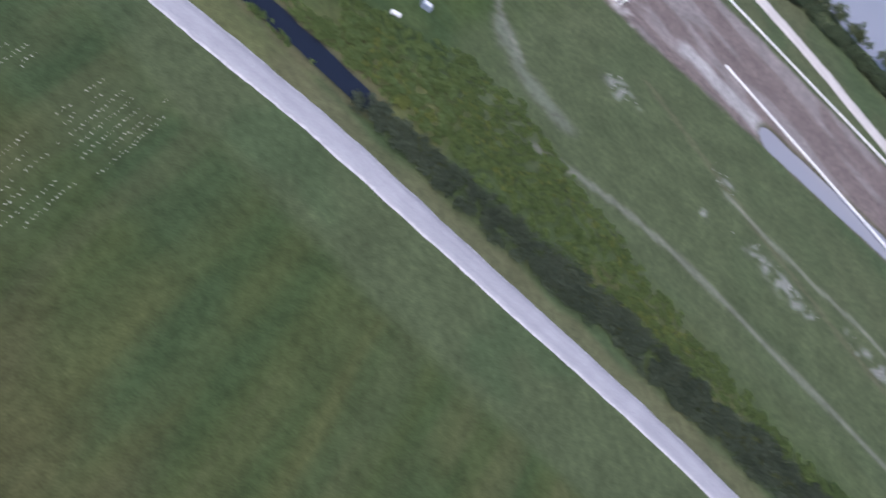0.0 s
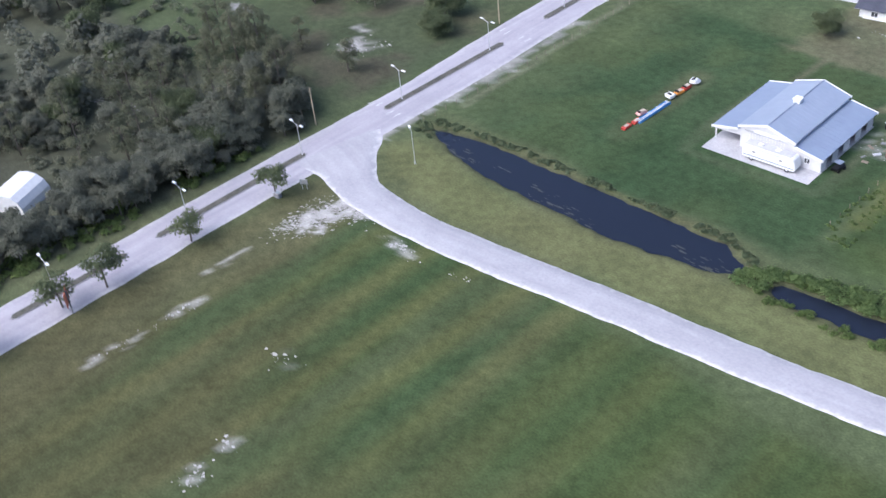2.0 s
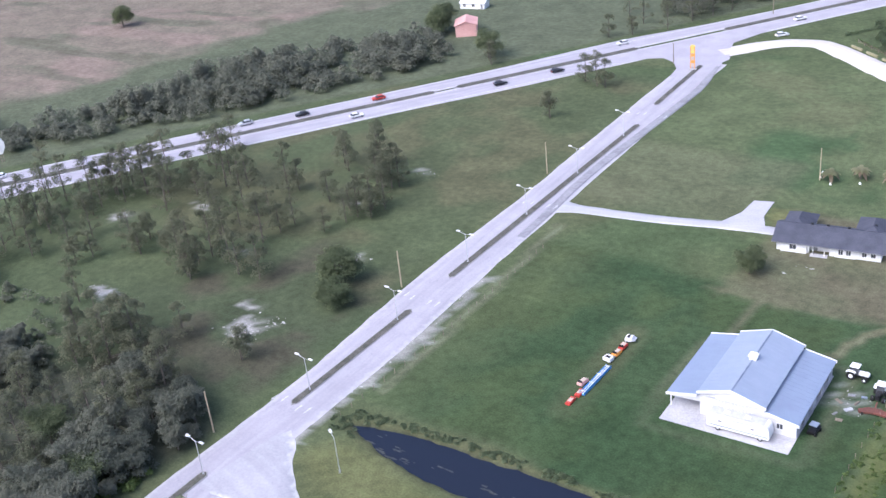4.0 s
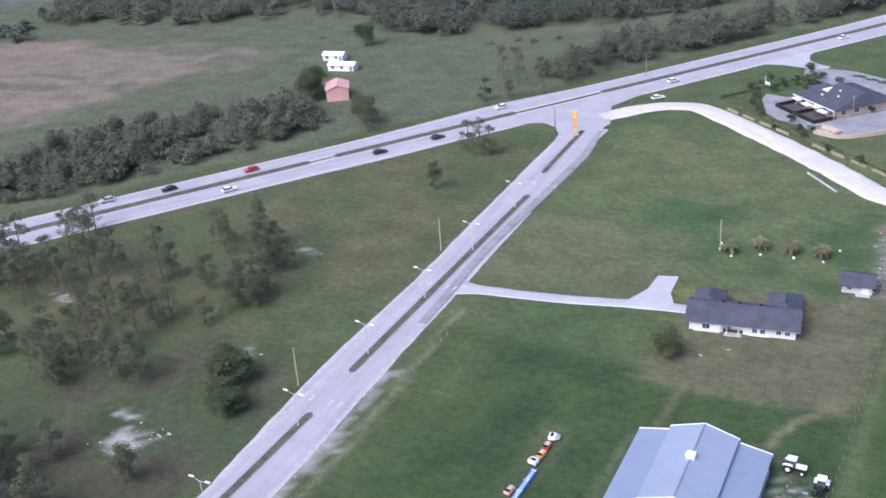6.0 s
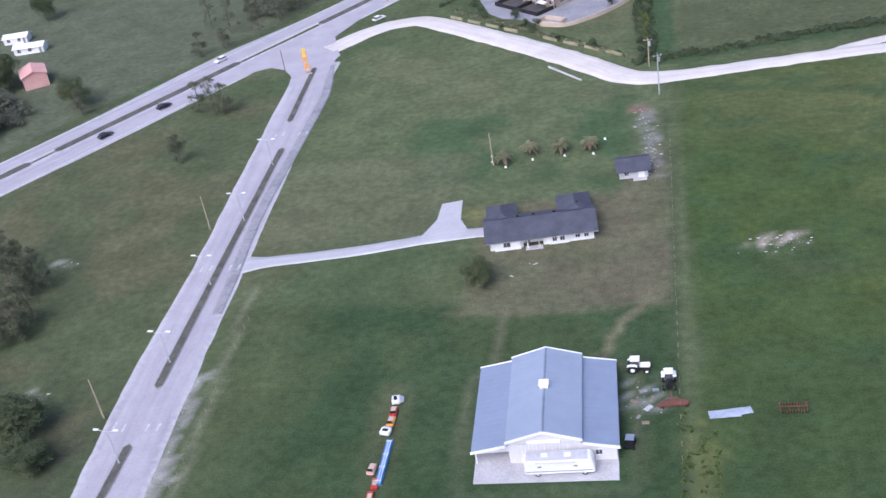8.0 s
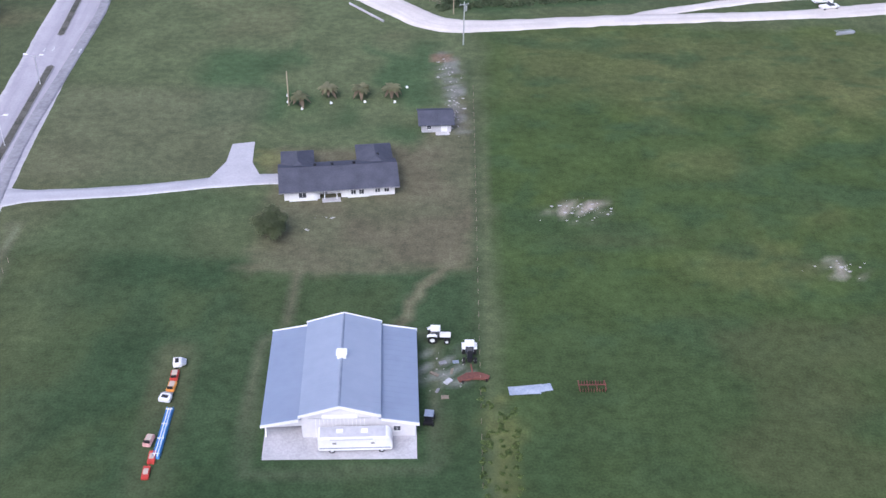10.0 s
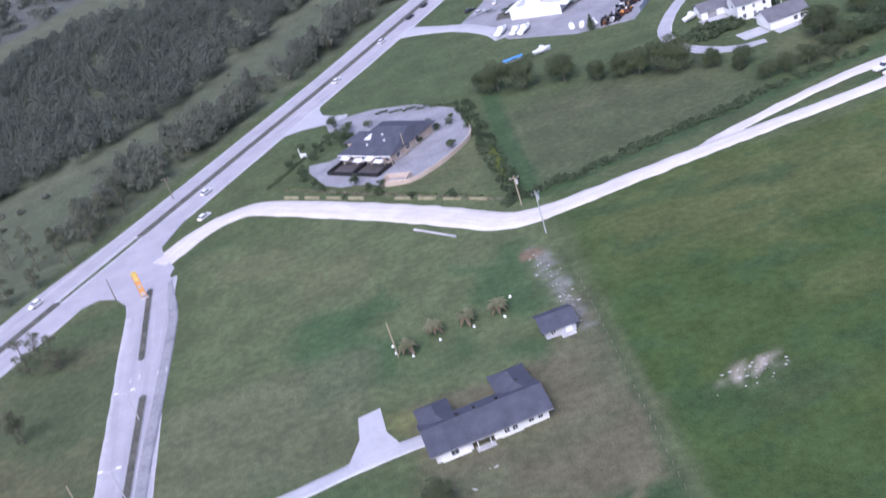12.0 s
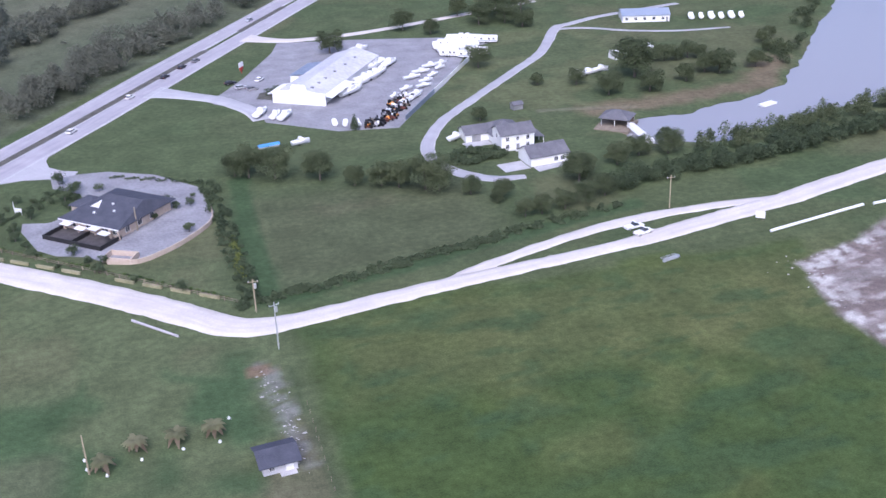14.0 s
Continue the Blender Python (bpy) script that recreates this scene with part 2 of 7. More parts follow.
def ground_material():
    """The ground's colours (a colour for each spot of the plan, distance haze painted in) broken up by tufts and
    thatch.
    """
    m = bpy.data.materials.new("grass_ground")
    m.use_nodes = True
    n, l = m.node_tree.nodes, m.node_tree.links
    p = n["Principled BSDF"]
    at, g = n.new("ShaderNodeAttribute"), n.new("ShaderNodeNewGeometry")
    at.attribute_name = "cover"
    last = at.outputs["Color"]
    for scale, spread, detail in ((0.11, 0.40, 6), (0.55, 0.46, 5), (2.6, 0.46, 3)):
        tex, mp, mul = n.new("ShaderNodeTexNoise"), n.new("ShaderNodeMapRange"), n.new("ShaderNodeVectorMath")
        tex.inputs["Scale"].default_value, tex.inputs["Detail"].default_value = scale, detail
        l.new(g.outputs["Position"], tex.inputs["Vector"])
        mp.inputs["From Min"].default_value, mp.inputs["From Max"].default_value = 0.25, 0.75
        mp.inputs["To Min"].default_value, mp.inputs["To Max"].default_value = 1 - spread / 2, 1 + spread / 2
        l.new(tex.outputs["Fac"], mp.inputs["Value"])
        mul.operation = "MULTIPLY"
        l.new(last, mul.inputs[0])
        l.new(mp.outputs[0], mul.inputs[1])
        last = mul.outputs[0]
    l.new(last, p.inputs["Base Color"])
    bp = n.new("ShaderNodeBump")
    bp.inputs["Strength"].default_value, bp.inputs["Distance"].default_value = 0.6, 0.12
    l.new(tex.outputs["Fac"], bp.inputs["Height"])
    l.new(bp.outputs[0], p.inputs["Normal"])
    p.inputs["Roughness"].default_value, p.inputs["Specular IOR Level"].default_value = 0.95, 0.1
    return m


M["ground"] = ground_material()

# ---- small builders ----
rng = np.random.default_rng(7)
TABLE = np.random.default_rng(3).random((256, 256))


def drift(x, y, size, octaves=3, seed=0):
    """Smooth noise from 0 to 1 over the plan, with features of about size metres."""
    out, weight, total = 0, 1.0, 0
    for o in range(octaves):
        u, v = np.asarray(x) / size * 2**o + 17.3 * seed + 5.1 * o, np.asarray(y) / size * 2**o + 9.7 * seed + 3.3 * o
        i, j = np.floor(u).astype(int), np.floor(v).astype(int)
        f, g = u - i, v - j
        f, g = f * f * (3 - 2 * f), g * g * (3 - 2 * g)
        a, b = TABLE[i % 256, j % 256], TABLE[(i + 1) % 256, j % 256]
        c, d = TABLE[i % 256, (j + 1) % 256], TABLE[(i + 1) % 256, (j + 1) % 256]
        out = out + weight * ((a * (1 - f) + b * f) * (1 - g) + (c * (1 - f) + d * f) * g)
        total, weight = total + weight, weight * 0.5
    return out / total


def step(a, b, v):
    t = np.clip((v - a) / (b - a), 0, 1)
    return t * t * (3 - 2 * t)


def to_line(x, y, line):
    """Distance to a polyline of the plan."""
    best = np.full(np.shape(x), 1e9)
    for (ax, ay), (bx, by) in zip(line[:-1], line[1:]):
        dx, dy = bx - ax, by - ay
        t = np.clip(((x - ax) * dx + (y - ay) * dy) / (dx * dx + dy * dy), 0, 1)
        best = np.minimum(best, np.hypot(x - ax - t * dx, y - ay - t * dy))
    return best


def inside(x, y, ring):
    """Signed distance to a closed outline: positive inside."""
    hit = np.zeros(np.shape(x), bool)
    for (ax, ay), (bx, by) in zip(ring, ring[1:] + ring[:1]):
        cross = ((ay > y) != (by > y)) & (x < (bx - ax) * (y - ay) / (by - ay + 1e-9) + ax)
        hit ^= cross
    return np.where(hit, 1, -1) * to_line(x, y, ring + ring[:1])


def mesh_object(name, verts, faces, material, parent=None, label="", smooth=False):
    me = bpy.data.meshes.new(name)
    me.from_pydata(verts, [], faces)
    me.materials.append(material)
    if smooth:
        me.polygons.foreach_set("use_smooth", np.ones(len(me.polygons), bool))
    ob = new(name, me)
    ob.parent = parent
    return tagged(ob, label)


def part(name, bm, material, parent=None, label=""):
    """Links a bmesh as one mesh object, under a thing or a part."""
    bmesh.ops.recalc_face_normals(bm, faces=bm.faces)
    me = bpy.data.meshes.new(name)
    bm.to_mesh(me)
    bm.free()
    me.materials.append(material)
    ob = new(name, me)
    ob.parent = parent
    return tagged(ob, label)


def empty(name, m, label, category, group="", kind=""):
    ob = new(name)
    ob.empty_display_size = 0.2
    ob.matrix_basis = m
    return tagged(ob, label, category, group, kind)


def box(x0, x1, y0, y1, z0, z1, bm=None, bevel=0.0):
    bm = bm or bmesh.new()
    v = [bm.verts.new((x, y, z)) for z in (z0, z1) for x, y in ((x0, y0), (x1, y0), (x1, y1), (x0, y1))]
    made = [bm.faces.new([v[i] for i in f]) for f in ((3, 2, 1, 0), (4, 5, 6, 7), (0, 1, 5, 4), (1, 2, 6, 5), (2, 3, 7, 6), (3, 0, 4, 7))]
    if bevel:
        bmesh.ops.bevel(bm, geom=list({e for f in made for e in f.edges}), offset=bevel, segments=2, affect="EDGES")
    return bm


def prism(profile, a, b, axis="y", bm=None):
    """A profile of (u, z) pushed from a to b along y (u is x) or x (u is y)."""
    bm = bm or bmesh.new()
    at = (lambda u, z, w: (u, w, z)) if axis == "y" else (lambda u, z, w: (w, u, z))
    one, two = ([bm.verts.new(at(u, z, w)) for u, z in profile] for w in (a, b))
    bm.faces.new(one), bm.faces.new(two[::-1])
    for i in range(len(one)):
        k = (i + 1) % len(one)
        bm.faces.new((one[k], one[i], two[i], two[k]))
    return bm


def cyl(a, b, r0, r1=None, seg=8, bm=None):
    bm = bm or bmesh.new()
    a, b = Vector(a), Vector(b)
    m = Matrix.Translation((a + b) / 2) @ (b - a).to_track_quat("Z", "Y").to_matrix().to_4x4()
    bmesh.ops.create_cone(bm, cap_ends=True, segments=seg, radius1=r0, radius2=r0 if r1 is None else r1, depth=(b - a).length, matrix=m)
    return bm


def outline(ring, z0, z1, bm=None):
    """A closed outline of the plan raised to a slab."""
    bm = bm or bmesh.new()
    low, top = [bm.verts.new((x, y, z0)) for x, y in ring], [bm.verts.new((x, y, z1)) for x, y in ring]
    bm.faces.new(top)
    for i in range(len(ring)):
        k = (i + 1) % len(ring)
        bm.faces.new((low[i], low[k], top[k], top[i]))
    return bm


def smooth_line(line, every):
    """A polyline (any columns; the first two are the plan) rounded and set out anew."""
    p = np.array(line, float)
    p = np.vstack([2 * p[0] - p[1], p, 2 * p[-1] - p[-2]])
    out = []
    for i in range(1, len(p) - 2):
        a, b, c, d = p[i - 1], p[i], p[i + 1], p[i + 2]
        for t in np.linspace(0, 1, max(2, int(np.hypot(*(c - b)[:2]) / every)), endpoint=False):
            out.append(0.5 * (2 * b + (c - a) * t + (2 * a - 5 * b + 4 * c - d) * t * t + (3 * b - 3 * c + d - a) * t**3))
    return np.array(out + [p[-2]])


def ribbon(name, line, z, material, label, category, ragged=0.3, every=2.0, kind="structure", crown=0.0, seed=0):
    """A road over a line of (x, y, width): uneven margins that run out below the ground, and a slight crown."""
    p = smooth_line(line, every)
    way = np.gradient(p[:, :2], axis=0)
    way /= np.linalg.norm(way, axis=1, keepdims=True)
    side = np.stack([way[:, 1], -way[:, 0]], 1)
    n = len(p)
    verts = []
    for k, u in enumerate((-1.06, -1, -0.5, 0, 0.5, 1, 1.06)):
        half = p[:, 2] / 2
        wob = ragged * ((drift(p[:, 0], p[:, 1], 5, 3, seed + (u > 0)) - 0.5) * 2 + 0.7 * (drift(p[:, 0], p[:, 1], 1.6, 1, seed + 5 + (u > 0)) - 0.5))
        off = u * half + (np.sign(u) * wob if abs(u) >= 1 else 0)
        zz = np.full(n, -0.05) if abs(u) > 1 else z + crown * (1 - u * u) * np.ones(n)
        verts.append(np.column_stack([p[:, :2] + side * off[:, None], zz]))
    v = np.stack(verts, 1).reshape(-1, 3)
    faces = [(i * 7 + k, (i + 1) * 7 + k, (i + 1) * 7 + k + 1, i * 7 + k + 1) for i in range(n - 1) for k in range(6)]
    ob = mesh_object(name, v.tolist(), [f[::-1] for f in faces], material, smooth=True)
    run = np.concatenate([[0], np.cumsum(np.hypot(*np.diff(p[:, :2], axis=0).T))])
    lane = np.stack([np.column_stack([run, u * p[:, 2] / 2, np.full(n, min(1.0, abs(u)))]) for u in (-1.06, -1, -0.5, 0, 0.5, 1, 1.06)], 1)
    ob.data.attributes.new("lane", "FLOAT_VECTOR", "POINT").data.foreach_set("vector", lane.ravel())
    return tagged(ob, label, category, "", kind)


# ---- the plan ----
HW, HD, HN = np.array((-368.0, 168.0)), np.array((0.544, 0.839)), np.array((0.839, -0.544))


def highway_at(s, off):
    """A spot of the highway: metres along it, metres to its right; it bends slightly beyond the store."""
    return tuple(HW + HD * s + HN * (off - 0.022 * max(0, s - 400)))


AVENUE = [(-186, -260, 12), (-189, 20, 12), (-192.3, 105, 11.5), (-193.6, 150, 12), (-195.4, 176, 13), (-198.2, 207, 13.4), (-200.4, 245, 12.4), (-203.7, 290, 12.6), (-205.4, 313, 12.4), (-208.6, 360, 13)]
SHELL_ROAD = [(-192, 130.5, 26), (-188.5, 130, 20), (-185.5, 129, 14), (-182, 127.6, 11), (-178, 125.6, 9.2), (-173, 124, 8.2), (-161, 123.4, 7.6), (-148, 124.2, 7.3), (-121, 128, 7.2), (-103, 130.3, 7.2), (-87, 132.4, 7), (-72, 134.8, 7), (-50, 138.4, 7), (-21, 141.4, 7), (-5, 144, 7), (16, 147, 7), (39, 148.8, 6.6), (60, 150.4, 6.5), (92, 153.2, 6.5), (119, 154.6, 6.5), (300, 162, 6.5)]
SAND_ROAD = [(-208.6, 371.6, 9.5), (-205.4, 375, 8.6), (-199, 383, 8), (-192, 388.5, 7.5), (-184, 390.3, 8), (-176, 387, 8.5), (-151, 366.5, 9), (-128, 346, 9), (-115, 333, 9), (-107, 330, 8), (-99, 330.2, 7), (-78, 333.6, 6), (-55, 337, 6), (-29, 340, 5), (-12, 342.5, 5.5), (3, 346, 7), (20, 350, 7), (42, 355, 7), (70, 363.5, 7.5), (90, 368, 8), (125, 368, 8), (160, 365.5, 8), (320, 358, 8)]
SAND_SPUR = [(-62, 337, 3), (-50, 342.5, 4), (-26, 351, 4), (-6, 355.6, 4.5), (18, 357, 4), (38, 355.5, 4)]
POND = [(-181, 149.5), (-172, 145.5), (-159, 143.5), (-127, 143.3), (-108, 147), (-104.5, 150.5), (-112, 154.3), (-143, 153.6), (-169, 152.6)]
LAKE = [(23, 418), (27, 431), (34, 433.5), (42, 432), (52, 431.5), (68, 437), (84, 442.5), (97, 448), (112, 466), (129, 485), (149, 511), (175, 539), (190, 556), (300, 660), (620, 680), (620, 430), (300, 426), (121, 422), (82, 417), (50, 405), (30, 408)]
DITCH = [[(-97, 149.3), (-81, 151)], [(-75, 151.3), (-65, 152)], [(-46, 156.9), (-18, 160), (4, 162), (13, 162.4)]]
CANAL = [[(111, 293.5), (165, 304.5), (420, 366)]]
FEN = [(-900, 300), (-640, 340), (-540, 366), (-492, 396), (-424, 410), (-372, 402), (-400, 345), (-408, 300), (-403, 262), (-450, 205), (-700, 120), (-900, 60)]
YARD = [(-143, 222), (-104, 226), (-100, 246), (-104, 292), (-116, 268), (-143, 266)]
ARENA = [(18, 276), (15.5, 292), (20, 308), (22, 317.5), (29, 321), (44, 326), (56, 332.5), (90, 342), (160, 352), (400, 382), (400, 344), (165, 297), (103, 286), (80, 281), (46, 273)]


def grid_line(lo, hi, fine, far, inner=()):
    """Coordinates of the ground's mesh: fine where the camera passes, wider and wider beyond."""
    mid = [lo]
    while mid[-1] < hi:
        s = fine
        for a, b, f in inner:
            if a <= mid[-1] < b:
                s = f
        mid.append(mid[-1] + s)
    below, above, s = [], [], fine
    while (below[-1] if below else lo) > -far:
        s *= 1.3
        below.append((below[-1] if below else lo) - s)
        above.append((above[-1] if above else mid[-1]) + s)
    return np.array(below[::-1] + mid + above)


def build_ground():
    xs = grid_line(-700, 240, 1.7, 4500, [(-700, -430, 4.5), (-182, -163, 0.7), (12, 48, 0.9)])
    ys = grid_line(20, 1000, 1.7, 4500, [(104, 124, 0.7), (138, 162, 0.7), (290, 334, 0.9), (400, 430, 1.2), (640, 1000, 4.5)])
    gx, gy = np.meshgrid(xs, ys)
    x, y = gx.ravel(), gy.ravel()
    z = 0.10 * (drift(x, y, 22, 2, 4) - 0.5) + 150 * step(2900, 4200, np.hypot(x + 120, y - 200))
    col = np.empty((len(x), 3))
    broad, mid, small = drift(x, y, 60, 3, 1), drift(x, y, 18, 3, 2), drift(x, y, 5, 3, 3)

    def lay(colour, amount):
        nonlocal col
        a = np.clip(amount, 0, 1)[:, None]
        col = col * (1 - a) + np.array(colour) * a

    def rect(x0, x1, y0, y1, soft=4.0, rough=4.0):
        w = (mid - 0.5) * 2 * rough
        d = np.minimum(np.minimum(x - x0, x1 - x), np.minimum(y - y0, y1 - y)) + w
        return step(-soft / 2, soft / 2, d)

    def blot(cx, cy, rx, ry, seed=0, sharp=0.25):
        d = 1 - np.hypot((x - cx) / rx, (y - cy) / ry) + (drift(x, y, 3.0, 3, 20 + seed) - 0.5) * 1.3
        return step(0, sharp, d)

    col[:] = (0.078, 0.098, 0.046)
    lay((0.105, 0.110, 0.058), step(0.45, 0.7, broad) * 0.7)
    lay((0.050, 0.085, 0.036), step(0.5, 0.7, mid) * 0.4)
    # mown hay field south of the shell road, with swathes along the avenue
    field = rect(-186, 400, -300, 124, 6, 3)
    swathe = 0.5 + 0.5 * np.sin(x * 0.62 + 1.6 * (drift(x, y, 70, 2, 8) - 0.5)) * (0.4 + 1.2 * drift(x * 3, y * 0.3, 30, 2, 9))
    lay((0.054, 0.075, 0.026), field)
    lay((0.088, 0.095, 0.036), field * swathe * (0.25 + 0.55 * step(-90, -130, x)))
    lay((0.036, 0.062, 0.027), field * (1 - swathe) * (0.25 + 0.4 * step(-90, -130, x)))
    lay((0.098, 0.094, 0.050), field * step(-162, -176, x + (mid - 0.5) * 14) * 0.7)
    lay((0.073, 0.069, 0.032), field * step(96, 56, y + 0.12 * np.maximum(x + 60, 0) + (drift(x, y * 0.25, 16, 3, 92) - 0.5) * 70) * 0.75)
    lay((0.094, 0.100, 0.038), field * step(0.5, 0.7, drift(x, y * 0.14, 9, 3, 93)) * step(-30, 30, x) * 0.5)
    lay((0.048, 0.074, 0.034), field * step(20, 8, np.abs(y - 112 - x * 0.05) + (broad - 0.5) * 20) * step(-70, -40, x) * step(20, 0, x) * 0.6)
    lay((0.094, 0.096, 0.046), field * step(0.52, 0.7, drift(x * 1.0, y * 0.12, 7, 3, 81)) * 0.35)
    lay((0.050, 0.076, 0.032), field * step(0.56, 0.72, drift(x * 1.0, y * 0.2, 11, 3, 82)) * 0.5)
    for k, (cx, cy, rx, ry) in enumerate([(-173, 114, 5.0, 6.5), (-171, 119.5, 6, 2.4), (-155, 117, 5, 1.5), (-136, 62, 2.4, 3.4), (-137.5, 68, 1.8, 1.6), (-146, 85, 3, 2.0), (-170, 68, 1.4, 7), (-170, 82, 1.4, 5), (-140, 118, 3, 1.4), (-176, 96, 1.2, 9)]):
        lay((0.52, 0.50, 0.47), blot(cx, cy, rx, ry, k, 0.5) * (1.0 if k < 2 else 0.45) * step(0.4, 0.6, drift(x, y, 1.6, 2, 33)))
    # verge and bank along the shell road and the pond
    lay((0.122, 0.128, 0.054), step(9, 3.5, to_line(x, y, [(-176, 138), (-150, 135), (-110, 139.5), (-50, 146), (0, 151)]) + (small - 0.5) * 5) * 0.75)
    lay((0.120, 0.118, 0.062), step(5, 1.5, to_line(x, y, [(0, 151), (60, 156), (120, 161), (300, 170)]) + (small - 0.5) * 4) * 0.7)
    # lawn round the hangar and the paddock behind the pond
    lawn = rect(-186, -100, 156, 226, 5, 3)
    lay((0.041, 0.069, 0.030), lawn * 0.9)
    lay((0.031, 0.056, 0.025), lawn * step(0.45, 0.65, mid) * 0.35)
    lay((0.064, 0.086, 0.034), lawn * step(0.55, 0.7, drift(x, y, 13, 3, 94)) * 0.5)
    lay((0.090, 0.104, 0.048), lawn * step(-160, -182, x + (small - 0.5) * 10) * 0.45)
    lay((0.120, 0.128, 0.078), step(1.6, 0.4, np.abs(inside(x, y, [(-134.5, 176.5), (-109.5, 178), (-110.5, 204.5), (-135.5, 203)]) + 1.8)) * 0.55)
    lay((0.095, 0.100, 0.052), step(4.5, 2, to_line(x, y, [(-151, 200), (-149, 172)])) * 0.6)
    lay((0.051, 0.080, 0.024), rect(-100, 30, 165, 332, 5, 4) * 0.85)
    lay((0.070, 0.098, 0.027), rect(-96, 40, 165, 332, 6, 4) * step(0.40, 0.66, broad * 0.5 + mid * 0.5) * 0.8)
    lay((0.100, 0.112, 0.044), rect(-60, 30, 190, 320, 16, 8) * step(0.45, 0.7, mid) * 0.5)
    lay((0.112, 0.116, 0.050), rect(-95, 40, 292, 330, 20, 6) * 0.45)
    lay((0.040, 0.070, 0.030), rect(-98, 30, 190, 330, 8, 5) * step(0.60, 0.72, drift(x * 0.6, y, 3.2, 3, 91)) * 0.5)
    lay((0.042, 0.072, 0.032), rect(-98, 20, 175, 325, 8, 5) * step(0.56, 0.7, drift(x * 0.45, y, 9, 3, 77)) * 0.55)
    lay((0.046, 0.070, 0.028), rect(-100, 30, 160, 214, 20, 8) * 0.6)
    lay((0.070, 0.078, 0.034), rect(-92, 20, 165, 240, 20, 10) * step(0.5, 0.68, drift(x * 0.5, y, 14, 3, 96)) * 0.5)
    lay((0.033, 0.058, 0.024), rect(-152, -88, 158, 184, 10, 5) * 0.5)
    # meadow between the house and the highway
    lay((0.098, 0.119, 0.058), rect(-196, -104, 266, 366, 8, 5) * 0.8)
    lay((0.045, 0.085, 0.036), rect(-165, -112, 268, 318, 9, 6) * step(0.4, 0.62, mid) * 0.7)
    lay((0.112, 0.118, 0.068), rect(-196, -150, 252, 292, 8, 4) * 0.6)
    lay((0.120, 0.126, 0.066), step(0.5, 0.7, mid) * rect(-196, -120, 315, 366, 10, 6) * 0.55)
    # bare yard of the house, its tracks and the streak behind the shed
    yard = step(-2.5, 2.5, inside(x, y, YARD) + (small - 0.5) * 5)
    lay((0.122, 0.108, 0.070), yard * 0.8)
    lay((0.10, 0.112, 0.060), yard * step(0.45, 0.65, mid) * 0.6)
    lay((0.15, 0.14, 0.085), step(1.4, 0.5, to_line(x, y, [(-106, 227), (-112, 219), (-115, 208)])) * 0.8)
    lay((0.14, 0.13, 0.085), step(1.0, 0.3, to_line(x, y, [(-134, 223), (-134.5, 208)])) * 0.55)
    lay((0.13, 0.125, 0.075), step(1.6, 0.5, to_line(x, y, [(-145, 224), (-124, 223.4), (-104, 226)])) * 0.5)
    lay((0.20, 0.195, 0.180), step(3.4, 0.8, to_line(x, y, [(-105, 276), (-106.5, 290), (-109, 312)]) + (small - 0.5) * 4) * 0.8 * step(0.3, 0.6, drift(x, y, 2.2, 2, 40)))
    lay((0.20, 0.13, 0.09), blot(-110, 311, 3.4, 3.2, 11, 0.5) * 0.7)
    lay((0.26, 0.26, 0.24), blot(-107, 198, 5.0, 6.5, 12, 0.6) * step(0.45, 0.6, drift(x, y, 1.5, 2, 41)) * 0.7)
    lay((0.42, 0.36, 0.31), blot(-81, 245, 7.5, 5.0, 13, 0.7) * step(0.4, 0.62, drift(x, y, 2.0, 2, 42)) * 0.8)
    lay((0.38, 0.34, 0.28), blot(-35, 228, 6, 4.0, 14, 0.7) * step(0.4, 0.62, drift(x, y, 2.0, 2, 43)) * 0.7)
    lay((0.10, 0.12, 0.06), step(2.2, 0.8, to_line(x, y, [(-99, 166), (-100, 214), (-102, 300)])) * 0.5)
    lay((0.055, 0.075, 0.036), step(1.4, 0.4, to_line(x, y, [(-102, 200), (-101.5, 240), (-103, 310)])) * 0.6)
    # worn verges of the avenue
    lay((0.30, 0.29, 0.27), step(2.6, 0.6, to_line(x, y, [(-187.6, 136), (-187.6, 150), (-188.6, 178), (-190.6, 206)]) + (drift(x, y, 2.4, 3, 44) - 0.5) * 6) * 0.8)
    lay((0.165, 0.170, 0.110), step(1.5, 0.4, to_line(x, y, [(-182.5, 160), (-184, 180), (-187, 214), (-189.5, 236)])) * 0.6)
    # pasture between avenue and highway, sandy in spots
    lay((0.072, 0.089, 0.045), rect(-400, -208, 130, 340, 8, 4) * 0.75)
    lay((0.060, 0.074, 0.040), rect(-262, -203, 128, 196, 14, 8) * 0.7)
    lay((0.074, 0.064, 0.046), rect(-262, -206, 128, 205, 14, 8) * step(0.5, 0.66, drift(x, y, 13, 3, 97)) * 0.7)
    lay((0.105, 0.102, 0.056), rect(-300, -208, 190, 330, 12, 8) * step(0.45, 0.66, mid) * 0.7)
    for k, (cx, cy, rx, ry) in enumerate([(-224, 164, 6, 5), (-220, 169, 4, 3), (-259, 117, 4, 2.2), (-251, 110, 3, 2), (-241, 112, 4, 2), (-268, 160, 5, 3), (-241, 248, 5, 1.6), (-224, 199, 4, 4), (-252, 190, 4, 3), (-231, 172, 3, 2), (-300, 190, 5, 3), (-246, 224, 3, 2), (-283, 205, 4, 2)]):
        lay((0.42, 0.40, 0.38), blot(cx, cy, rx, ry, 50 + k, 0.6) * step(0.42, 0.6, drift(x, y, 2.0, 2, 45)) * 0.75)
    lay((0.074, 0.076, 0.054), rect(-420, -203, -200, 136, 8, 8) * 0.85)
